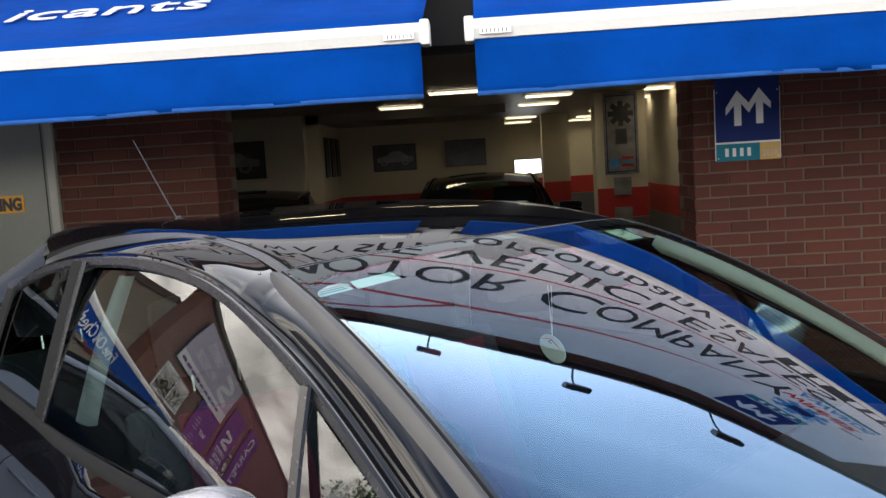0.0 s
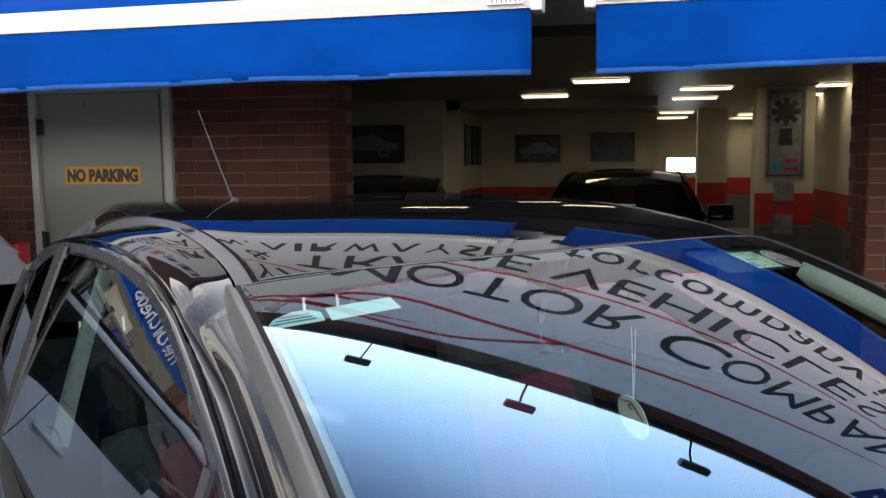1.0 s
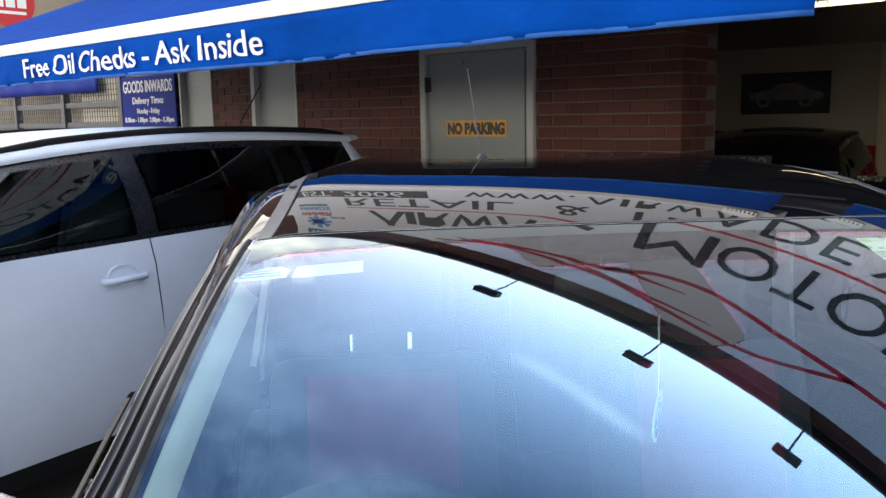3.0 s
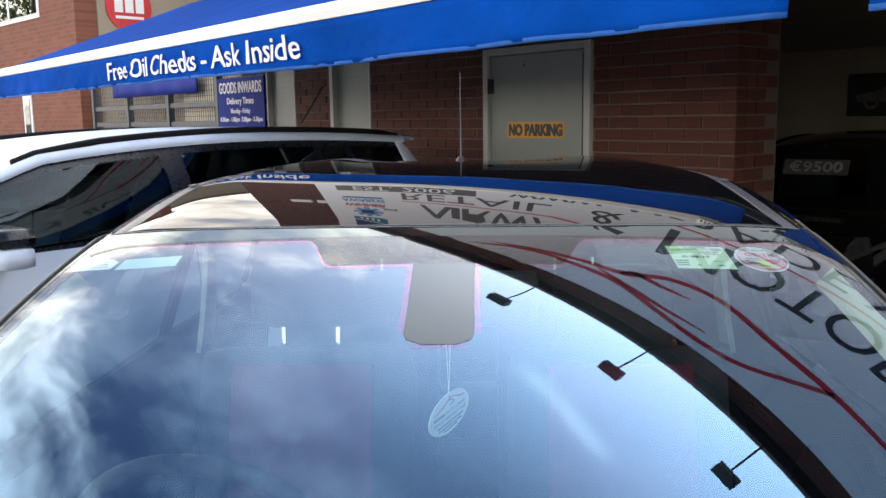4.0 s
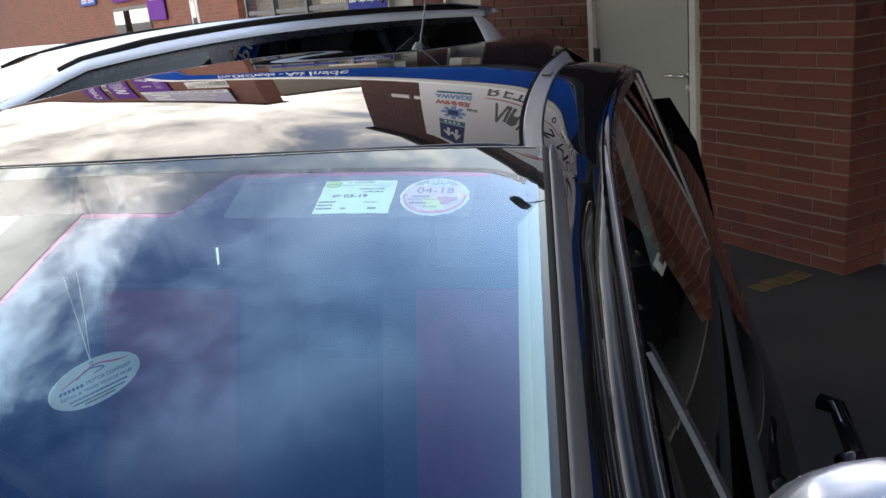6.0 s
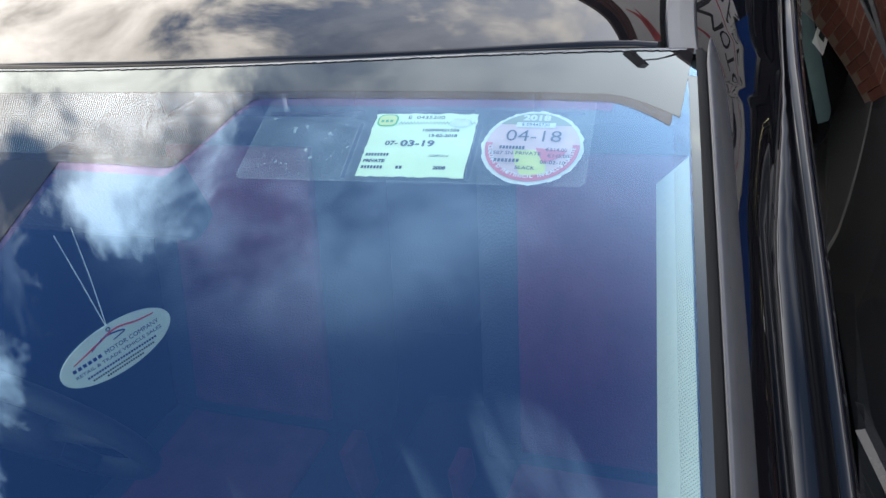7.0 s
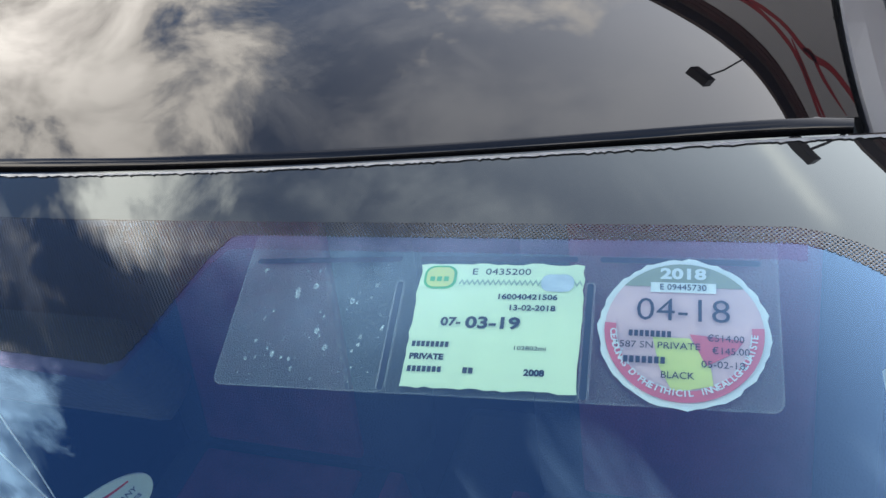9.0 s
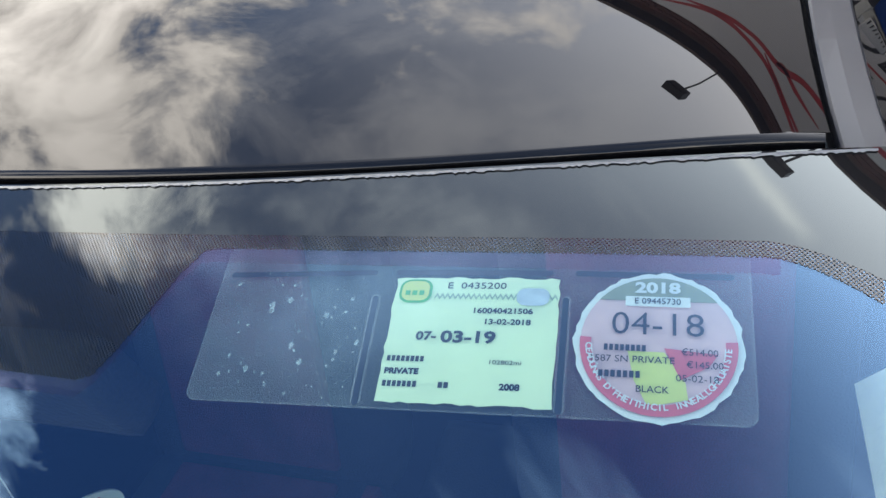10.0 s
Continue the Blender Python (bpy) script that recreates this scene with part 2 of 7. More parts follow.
def dotted_mat(name, pitch, hole):
    """Black print on glass with a hexagonal grid of clear dots; pitch and hole radius in metres."""
    m = bpy.data.materials.new(name)
    m.use_nodes = True
    n, l = m.node_tree.nodes, m.node_tree.links
    b = n["Principled BSDF"]
    b.inputs["Base Color"].default_value, b.inputs["Roughness"].default_value = (0.006, 0.006, 0.007, 1), 0.6
    b.inputs["Coat Weight"].default_value, b.inputs["Coat Roughness"].default_value, b.inputs["Specular IOR Level"].default_value = 0.9, 0.0, 0.0
    b.inputs["Coat IOR"].default_value = 1.75
    co, sep = n.new("ShaderNodeTexCoord"), n.new("ShaderNodeSeparateXYZ")
    l.new(co.outputs["Object"], sep.inputs[0])

    def math_node(op, a, b2):
        k = n.new("ShaderNodeMath")
        k.operation = op
        for i, v in enumerate((a, b2)):
            if isinstance(v, (int, float)):
                k.inputs[i].default_value = v
            else:
                l.new(v, k.inputs[i])
        return k.outputs[0]

    best = None
    for shift in (0.0, 0.5):
        fx = math_node("SUBTRACT", math_node("FRACT", math_node("ADD", math_node("DIVIDE", sep.outputs["X"], pitch), shift + 40), 0.0), 0.5)
        fy = math_node("SUBTRACT", math_node("FRACT", math_node("ADD", math_node("DIVIDE", sep.outputs["Y"], pitch), shift + 40), 0.0), 0.5)
        d = math_node("ADD", math_node("MULTIPLY", fx, fx), math_node("MULTIPLY", fy, fy))
        best = d if best is None else math_node("MINIMUM", best, d)
    mask = math_node("LESS_THAN", best, (hole / pitch) ** 2)
    clear, mix = n.new("ShaderNodeBsdfTransparent"), n.new("ShaderNodeMixShader")
    l.new(mask, mix.inputs[0])
    l.new(b.outputs[0], mix.inputs[1])
    l.new(clear.outputs[0], mix.inputs[2])
    l.new(mix.outputs[0], n["Material Output"].inputs["Surface"])
    return m


def course_mat(name, brick, mortar):
    """Distant brickwork in the xz plane: stretcher courses of brick and pale joints."""
    m = mat(name, brick, 0.85, vary=0.2, scale=1.0, bump=0.0)
    n, l = m.node_tree.nodes, m.node_tree.links
    b = n["Principled BSDF"]
    old = b.inputs["Base Color"].links[0].from_socket
    co, mp, br = n.new("ShaderNodeTexCoord"), n.new("ShaderNodeMapping"), n.new("ShaderNodeTexBrick")
    mp.inputs["Rotation"].default_value = (radians(-90), 0, 0)
    l.new(co.outputs["Object"], mp.inputs["Vector"])
    l.new(mp.outputs[0], br.inputs["Vector"])
    br.inputs["Scale"].default_value, br.inputs["Mortar Size"].default_value = 1.0, 0.006
    br.inputs["Brick Width"].default_value, br.inputs["Row Height"].default_value = 0.225, 0.075
    br.inputs["Mortar"].default_value = (*mortar, 1)
    br.inputs["Color2"].default_value = (brick[0] * 0.75, brick[1] * 0.7, brick[2] * 0.75, 1)
    l.new(old, br.inputs["Color1"])
    l.new(br.outputs["Color"], b.inputs["Base Color"])
    return m


M = {
    "brick_courses": course_mat("brick_courses", (0.235, 0.078, 0.046), (0.18, 0.115, 0.08)),
    "frit_dots": dotted_mat("frit_dots", 0.0021, 0.00052),
    "frit_specks": dotted_mat("frit_specks", 0.0021, 0.00086),
    "asphalt": mat("asphalt", (0.05, 0.05, 0.053), 0.85, vary=0.3, scale=0.8, bump=0.004, bump_scale=140, stain=0.4),
    "brick": mat("brick", (0.098, 0.028, 0.018), 0.82, vary=0.17, scale=9, bump=0.0025, bump_scale=110, spread="object"),
    "brick_far": mat("brick_far", (0.105, 0.031, 0.020), 0.82, vary=0.18, scale=9, bump=0.002, bump_scale=110, spread="island"),
    "mortar": mat("mortar", (0.150, 0.112, 0.090), 0.9, vary=0.2, scale=5, bump=0.003, bump_scale=160),
    "render_wall": mat("render_wall", (0.33, 0.28, 0.21), 0.85, vary=0.12, scale=1.2, bump=0.003, bump_scale=90, stain=0.25),
    "door_steel": mat("door_steel", (0.28, 0.295, 0.265), 0.45, vary=0.09, scale=1.1, bump=0.0006, bump_scale=40, stain=0.12),
    "frame_steel": mat("frame_steel", (0.45, 0.45, 0.41), 0.5, vary=0.12, scale=4, bump=0.0008, bump_scale=70),
    "awning": mat("awning", (0.0005, 0.053, 0.31), 0.9, spec=0.04, vary=0.2, scale=2.2, bump=0.012, bump_scale=7),
    "awning_hem": mat("awning_hem", (0.006, 0.085, 0.34), 0.85, vary=0.35, scale=9, bump=0.001, bump_scale=300),
    "white_bar": mat("white_bar", (0.82, 0.82, 0.79), 0.35, vary=0.05, scale=3, stain=0.06),
    "white_text": mat("white_text", (0.85, 0.85, 0.85), 0.6, vary=0.05),
    "sign_white": mat("sign_white", (0.80, 0.79, 0.80), 0.35, vary=0.04, scale=1.5, stain=0.05),
    "sign_black": mat("sign_black", (0.015, 0.016, 0.02), 0.4, vary=0.1),
    "sign_red": mat("sign_red", (0.55, 0.02, 0.03), 0.4, vary=0.1),
    "navy": mat("navy", (0.010, 0.026, 0.15), 0.6, vary=0.15, spec=0.2),
    "goods_blue": mat("goods_blue", (0.015, 0.03, 0.22), 0.75, vary=0.12, scale=3, spec=0.15),
    "teal": mat("teal", (0.015, 0.20, 0.28), 0.6, vary=0.1, spec=0.2),
    "sky_blue": mat("sky_blue", (0.05, 0.28, 0.6), 0.4, vary=0.1),
    "gold": mat("gold", (0.62, 0.40, 0.12), 0.4, vary=0.1),
    "plate_yellow": mat("plate_yellow", (0.75, 0.36, 0.02), 0.42, vary=0.1, scale=12, stain=0.15),
    "purple": mat("purple", (0.15, 0.035, 0.28), 0.8, vary=0.12, scale=2, spec=0.12),
    "lilac": mat("lilac", (0.45, 0.40, 0.55), 0.55, vary=0.08, scale=2),
    "black_metal": mat("black_metal", (0.02, 0.02, 0.021), 0.45, vary=0.2, scale=9),
    "gate_steel": mat("gate_steel", (0.07, 0.075, 0.085), 0.5, 0.3, vary=0.2, scale=9),
    "alu": mat("alu", (0.62, 0.62, 0.62), 0.3, 0.9, vary=0.08),
    "car_black": mat("car_black", (0.004, 0.004, 0.005), 0.5, vary=0.05, coat=0.82, spec=0.0),
    "seal_black": mat("seal_black", (0.003, 0.003, 0.003), 0.6, vary=0.1, scale=30, spec=0.06),
    "glass_edge": mat("glass_edge", (0.17, 0.18, 0.19), 0.45, vary=0.35, scale=160, spec=0.5),
    "bead_trim": mat("bead_trim", (0.022, 0.022, 0.024), 0.26, 0.0, vary=0.1, scale=20, spec=0.4),
    "satin_trim": mat("satin_trim", (0.060, 0.061, 0.065), 0.30, 0.0, vary=0.08, scale=20, spec=0.4),
    "aerial_grey": mat("aerial_grey", (0.045, 0.045, 0.05), 0.45, vary=0.1),
    "rubber": mat("rubber", (0.008, 0.008, 0.008), 0.7, spec=0.15, vary=0.2, scale=30),
    "frit": print_mat("frit", 1.72, (0.84, 0.94, 0.96)),
    "sensor_print": print_mat("sensor_print", 1.55, (0.86, 0.94, 1.0)),
    "silver_cap": mat("silver_cap", (0.55, 0.56, 0.58), 0.22, 0.75, vary=0.04, coat=0.6),
    "silver_paint": mat("silver_paint", (0.60, 0.67, 0.78), 0.5, 0.05, vary=0.04, spec=0.25),
    "post_black": mat("post_black", (0.010, 0.012, 0.016), 0.28, vary=0.1, scale=9, spec=0.4),
    "white_paint": mat("white_paint", (0.75, 0.76, 0.78), 0.3, vary=0.03, coat=0.7),
    "chrome": mat("chrome", (0.75, 0.75, 0.75), 0.08, 1.0, vary=0.03),
    "seat_cloth": mat("seat_cloth", (0.17, 0.028, 0.058), 0.9, vary=0.25, scale=15, bump=0.002, bump_scale=300),
    "seat_side": mat("seat_side", (0.030, 0.034, 0.045), 0.85, vary=0.2, scale=14, bump=0.002, bump_scale=280),
    "gaiter_grey": mat("gaiter_grey", (0.34, 0.36, 0.38), 0.6, vary=0.12, scale=30),
    "lintel_dark": mat("lintel_dark", (0.03, 0.03, 0.032), 0.6, vary=0.15, scale=3),
    "cabin_dark": mat("cabin_dark", (0.022, 0.022, 0.024), 0.6, vary=0.2, scale=20, bump=0.0008, bump_scale=260),
    "cabin_cream": mat("cabin_cream", (0.70, 0.70, 0.60), 0.75, vary=0.06, scale=10, bump=0.0006, bump_scale=300),
    "plaster_cream": mat("plaster_cream", (0.55, 0.50, 0.40), 0.8, vary=0.05, scale=1.5, bump=0.0008, bump_scale=60),
    "band_red": mat("band_red", (0.42, 0.02, 0.02), 0.55, vary=0.1, scale=2),
    "skirt_grey": mat("skirt_grey", (0.12, 0.12, 0.13), 0.6, vary=0.1, scale=2),
    "ceiling_dark": mat("ceiling_dark", (0.22, 0.20, 0.17), 0.4, vary=0.12, scale=1.5),
    "floor_tile": mat("floor_tile", (0.18, 0.18, 0.18), 0.3, vary=0.15, scale=1.2),
    "photo_dark": mat("photo_dark", (0.05, 0.05, 0.055), 0.35, vary=0.7, scale=5),
    "photo_pale": mat("photo_pale", (0.22, 0.22, 0.22), 0.35, vary=0.4, scale=8),
    "paper": mat("paper", (0.88, 0.88, 0.86), 0.7, vary=0.04),
    "wood_door": mat("wood_door", (0.16, 0.075, 0.035), 0.5, vary=0.25, scale=3),
    "lamp": mat("lamp", (1.0, 0.86, 0.58), 0.5, emit=3.4),
    "screen": mat("screen", (0.9, 0.95, 1.0), 0.4, emit=1.4),
    "line_yellow": mat("line_yellow", (0.16, 0.115, 0.04), 0.8, vary=0.4, scale=14, stain=0.5),
    "sign_blue": mat("sign_blue", (0.02, 0.10, 0.42), 0.7, vary=0.1, scale=3, spec=0.2),
    "leaf": mat("leaf", (0.07, 0.11, 0.03), 0.75, vary=0.5, scale=2, spread="island"),
    "bark": mat("bark", (0.08, 0.06, 0.045), 0.9, vary=0.3, scale=6, bump=0.01, bump_scale=30),
    "tyre": mat("tyre", (0.02, 0.02, 0.02), 0.8, vary=0.2, scale=20),
    "windscreen": glass_mat("windscreen", (0.60, 0.73, 0.72), 2.25, (0.37, 0.64, 1.0), (0.96, 0.945, 1.0)),
    "coating_edge": glass_mat("coating_edge", (1.0, 0.90, 0.94), 1.12, (1.0, 0.50, 0.66)),
    "car_glass": glass_mat("car_glass", (0.42, 0.52, 0.50), 1.72),
    "door_glass": glass_mat("door_glass", (0.17, 0.23, 0.24), 1.42, (0.82, 0.94, 1.0)),
    "dark_glass": glass_mat("dark_glass", (0.11, 0.12, 0.12), 1.6),
    "pane": glass_mat("pane", (0.8, 0.85, 0.85), 1.5),
    "disc_yellow": mat("disc_yellow", (0.78, 0.80, 0.25), 0.6, vary=0.06, scale=40),
    "disc_pink": mat("disc_pink", (0.86, 0.56, 0.58), 0.6, vary=0.08, scale=60),
    "disc_rose": mat("disc_rose", (0.78, 0.16, 0.22), 0.6, vary=0.08, scale=60),
    "disc_olive": mat("disc_olive", (0.34, 0.36, 0.26), 0.6, vary=0.08, scale=60),
    "disc_ink": mat("disc_ink", (0.03, 0.035, 0.05), 0.6, vary=0.1),
    "film_edge": film_mat("film_edge", (0.8, 0.92, 0.96), 0.07),
    "vinyl": film_mat("vinyl", (0.70, 0.90, 0.88), 0.042),
    "disc_paper": mat("disc_paper", (0.87, 0.98, 0.66), 0.6, vary=0.05, scale=40),
    "emblem_green": mat("emblem_green", (0.10, 0.50, 0.14), 0.5, vary=0.1, scale=60),
    "guilloche": mat("guilloche", (0.45, 0.55, 0.42), 0.6, vary=0.2, scale=200),
    "hologram": mat("hologram", (0.70, 0.74, 0.80), 0.25, 0.3, vary=0.2, scale=120),
    "weld_tint": mat("weld_tint", (0.020, 0.004, 0.008), 0.6, vary=0.2),
    "spot": film_mat("spot", (0.8, 0.95, 1.0), 0.16),
    "card_green": mat("card_green", (0.62, 0.80, 0.72), 0.5, vary=0.06, scale=20),
    "tag_card": mat("tag_card", (0.62, 0.68, 0.65), 0.55, vary=0.05, scale=30),
    "red_stripe": mat("red_stripe", (0.6, 0.03, 0.03), 0.35, vary=0.05, coat=0.6),
    "blue_stripe": mat("blue_stripe", (0.02, 0.05, 0.32), 0.35, vary=0.05, coat=0.6),
}

# ---- building helpers ----
def mesh_of(name, verts, faces, material, smooth=False):
    me = bpy.data.meshes.new(name)
    me.from_pydata([tuple(v) for v in verts], [], faces)
    me.validate()
    me.materials.append(material)
    if smooth:
        me.polygons.foreach_set("use_smooth", [True] * len(me.polygons))
    me.update()
    return me


def part(name, data, material, parent, label="", smooth=False):
    """Links a bmesh, or (verts, faces), as one mesh object under a thing or a part."""
    if isinstance(data, tuple):
        me = mesh_of(name, data[0], data[1], material, smooth)
    else:
        me = bpy.data.meshes.new(name)
        data.to_mesh(me)
        data.free()
        me.materials.append(material)
        if smooth:
            me.polygons.foreach_set("use_smooth", [True] * len(me.polygons))
    ob = new(name, me)
    ob.parent = parent
    if label:
        tagged(ob, label)
    return ob


def thing(name, label, category, m=None, group="", kind=""):
    ob = new(name)
    ob.empty_display_size = 0.1
    if m is not None:
        ob.matrix_world = m
    return tagged(ob, label, category, group, kind)


def structure(name, data, material, label, category="structure", smooth=False):
    ob = part(name, data, material, None, "", smooth)
    return tagged(ob, label, category, "", "structure")


def box(x0, x1, y0, y1, z0, z1, bevel=0.0, m=None):
    bm = bmesh.new()
    bmesh.ops.create_cube(bm, size=1.0)
    for v in bm.verts:
        v.co = Vector(((x0 + x1) / 2 + v.co.x * (x1 - x0), (y0 + y1) / 2 + v.co.y * (y1 - y0), (z0 + z1) / 2 + v.co.z * (z1 - z0)))
    if bevel:
        bmesh.ops.bevel(bm, geom=bm.edges[:], offset=bevel, segments=2, profile=0.7, affect="EDGES")
    if m is not None:
        bm.transform(m)
    return bm


def join(*bms):
    """Several bmeshes of one part in one."""
    out = bmesh.new()
    for b in bms:
        me = bpy.data.meshes.new("tmp")
        b.to_mesh(me)
        b.free()
        out.from_mesh(me)
        bpy.data.meshes.remove(me)
    return out


def boxes_mesh(items):
    """Verts and faces of many plain boxes (x0, x1, y0, y1, z0, z1)."""
    verts, faces = [], []
    for x0, x1, y0, y1, z0, z1 in items:
        k = len(verts)
        verts += [(x0, y0, z0), (x1, y0, z0), (x1, y1, z0), (x0, y1, z0), (x0, y0, z1), (x1, y0, z1), (x1, y1, z1), (x0, y1, z1)]
        faces += [(k, k + 3, k + 2, k + 1), (k + 4, k + 5, k + 6, k + 7), (k, k + 1, k + 5, k + 4), (k + 1, k + 2, k + 6, k + 5),
                  (k + 2, k + 3, k + 7, k + 6), (k + 3, k, k + 4, k + 7)]
    return verts, faces


def facing(data, way):
    """Turns a skin so that its faces look along a direction."""
    verts, faces = data
    f = faces[len(faces) // 2]
    a, b, c = (Vector(verts[k]) for k in f[:3])
    return data if (b - a).cross(c - a).dot(Vector(way)) > 0 else (verts, [g[::-1] for g in faces])


def loft(rails, close=False):
    """A skin over rails: lists of points of equal length."""
    n = len(rails[0])
    verts = [tuple(p) for r in rails for p in r]
    faces = []
    count = len(rails)
    for i in range(count if close else count - 1):
        j = (i + 1) % count
        for k in range(n - 1):
            faces.append((i * n + k, i * n + k + 1, j * n + k + 1, j * n + k))
    return verts, faces


def thick(data, d):
    """A skin (verts, faces) given a thickness d along its normals, away from them."""
    bm = bmesh.new()
    vs = [bm.verts.new(v) for v in data[0]]
    for f in data[1]:
        if len(set(f)) > 2:
            try:
                bm.faces.new([vs[i] for i in f])
            except ValueError:
                pass
    bmesh.ops.recalc_face_normals(bm, faces=bm.faces[:])
    bmesh.ops.solidify(bm, geom=bm.faces[:], thickness=d)
    return bm


def tube(points, r, sides=8, r_end=None):
    """A round bar along points, tapering to r_end."""
    pts = [Vector(p) for p in points]
    bm = bmesh.new()
    rings = []
    for i, p in enumerate(pts):
        way = (pts[min(i + 1, len(pts) - 1)] - pts[max(i - 1, 0)]).normalized()
        side = way.cross(Vector((0, 0, 1)))
        side = side.normalized() if side.length > 1e-3 else Vector((1, 0, 0))
        up = side.cross(way).normalized()
        rr = r if r_end is None else r + (r_end - r) * i / (len(pts) - 1)
        rings.append([bm.verts.new(p + rr * (math.cos(a) * side + math.sin(a) * up)) for a in [2 * math.pi * k / sides for k in range(sides)]])
    for a, b in zip(rings, rings[1:]):
        for k in range(sides):
            bm.faces.new((a[k], a[(k + 1) % sides], b[(k + 1) % sides], b[k]))
    bm.faces.new(rings[0][::-1])
    bm.faces.new(rings[-1])
    bmesh.ops.recalc_face_normals(bm, faces=bm.faces[:])
    return bm


def lathe(profile, sides=24, m=None):
    """A body of revolution about z from (r, z) pairs."""
    rails = []
    for k in range(sides + 1):
        a = 2 * math.pi * k / sides
        rails.append([(r * math.cos(a), r * math.sin(a), z) for r, z in profile])
    verts, faces = loft(rails)
    bm = bmesh.new()
    vs = [bm.verts.new(v) for v in verts]
    for f in faces:
        bm.faces.new([vs[i] for i in f])
    bmesh.ops.remove_doubles(bm, verts=bm.verts[:], dist=1e-5)
    bmesh.ops.recalc_face_normals(bm, faces=bm.faces[:])
    if m is not None:
        bm.transform(m)
    return bm


def plate(points, depth, m=None):
    """A flat polygon in x and z, given a depth towards -y."""
    bm = bmesh.new()
    f = bm.faces.new([bm.verts.new((x, 0, z)) for x, z in points])
    bmesh.ops.recalc_face_normals(bm, faces=[f])
    r = bmesh.ops.extrude_face_region(bm, geom=[f])
    for v in r["geom"]:
        if isinstance(v, bmesh.types.BMVert):
            v.co.y -= depth
    bmesh.ops.recalc_face_normals(bm, faces=bm.faces[:])
    if m is not None:
        bm.transform(m)
    return bm


def lettering(text, size, width=None, align="LEFT", depth=0.002, bold=0.0, shear=0.0):
    """A bmesh of flat letters standing in the xz plane, facing -y; width: the length the line is fitted to."""
    cu = bpy.data.curves.new("letters", "FONT")
    cu.body, cu.size, cu.extrude, cu.offset, cu.shear = text, size, depth, bold, shear
    cu.resolution_u = 3
    ob = bpy.data.objects.new("letters", cu)
    scene.collection.objects.link(ob)
    deps = bpy.context.evaluated_depsgraph_get()
    me = bpy.data.meshes.new_from_object(ob.evaluated_get(deps))
    bpy.data.objects.remove(ob)
    bpy.data.curves.remove(cu)
    bm = bmesh.new()
    bm.from_mesh(me)
    bpy.data.meshes.remove(me)
    xs = [v.co.x for v in bm.verts]
    x0, x1 = min(xs), max(xs)
    f = width / (x1 - x0) if width else 1.0
    shift = {"LEFT": -x0, "CENTER": -(x0 + x1) / 2, "RIGHT": -x1}[align]
    for v in bm.verts:
        v.co = Vector(((v.co.x + shift) * f, -v.co.z, v.co.y))
    return bm


def placed(bm, m):
    bm.transform(m)
    return bm


def text_part(text, size, at, parent, material, width=None, align="LEFT", name="lettering", turn=None, bold=0.0, shear=0.0, depth=0.002):
    bm = lettering(text, size, width, align, depth, bold, shear)
    m = Matrix.Translation(at)
    return part(name, placed(bm, m @ turn if turn is not None else m), material, parent)


def words(text, size, at, parent, width, material="sign_black", bold=0.0, align="LEFT", bend=None):
    """A line of capitals, each letter a part of its own."""
    bm = lettering(text, size, width, align, 0.002, bold)
    bm.transform(Matrix.Translation(at))
    if bend:
        for v in bm.verts:
            v.co.y += bend(v.co.x, v.co.z)
    me = bpy.data.meshes.new("line")
    bm.to_mesh(me)
    bm.free()
    # letters are told apart by the gaps between their outlines along the line
    spans = sorted((min(me.vertices[i].co.x for i in p.vertices), max(me.vertices[i].co.x for i in p.vertices), p.index) for p in me.polygons)
    groups, reach = [], -1e9
    for a, b, i in spans:
        if a > reach + 1e-4:
            groups.append([])
        groups[-1].append(i)
        reach = max(reach, b)
    for g in groups:
        used = {}
        faces = []
        for i in g:
            faces.append([used.setdefault(v, len(used)) for v in me.polygons[i].vertices])
        part("letter", ([me.vertices[v].co[:] for v in used], faces), M[material], parent)
    bpy.data.meshes.remove(me)

# ---- ground ----
def ground_sheet():
    bm = bmesh.new()
    bmesh.ops.create_grid(bm, x_segments=60, y_segments=60, size=1.0)
    for v in bm.verts:
        s = 14.0
        for k in (0, 1):
            t = v.co[k]
            v.co[k] = s * t + (2000 - s) * t ** 7
        v.co.z = 0.006 * noise.noise(v.co * 0.4) if v.co.length < 40 else 0.0
        v.co.z -= 0.008
    return bm


structure("ground", ground_sheet(), M["asphalt"], "dark worn asphalt forecourt", "ground")

# ---- front wall of the showroom, brick by brick ----
BRICK, COURSE, LONG = (0.215, 0.1025, 0.065), 0.075, 0.225
WALL_TOP, OPEN_L, OPEN_R = 6.42, 1.79, 4.74
DOOR_L, DOOR_R, DOOR_TOP = -0.23, 0.77, 2.04


def brick_mesh(name, length):
    bm = box(-length / 2, length / 2, 0.0, 0.1, -0.0325, 0.0325)
    bmesh.ops.bevel(bm, geom=[e for e in bm.edges if all(v.co.y < 0.01 for v in e.verts)], offset=0.004, segments=1, affect="EDGES")
    me = bpy.data.meshes.new(name)
    bm.to_mesh(me)
    bm.free()
    return me


BRICKS = {}


def brick_cells(x0, x1, z0, z1):
    """Centres and lengths of the bricks of a stretch in stretcher bond."""
    cells = []
    for c in range(int(round(z0 / COURSE)), int(round(z1 / COURSE))):
        start = math.floor(x0 / LONG) * LONG - (LONG / 2 if c % 2 else 0)
        k = 0
        while start + k * LONG < x1:
            a, b = max(x0, start + k * LONG + 0.005), min(x1, start + (k + 1) * LONG - 0.005)
            if b - a > 0.03:
                cells.append(((a + b) / 2, c * COURSE + 0.0375, b - a))
            k += 1
    return cells


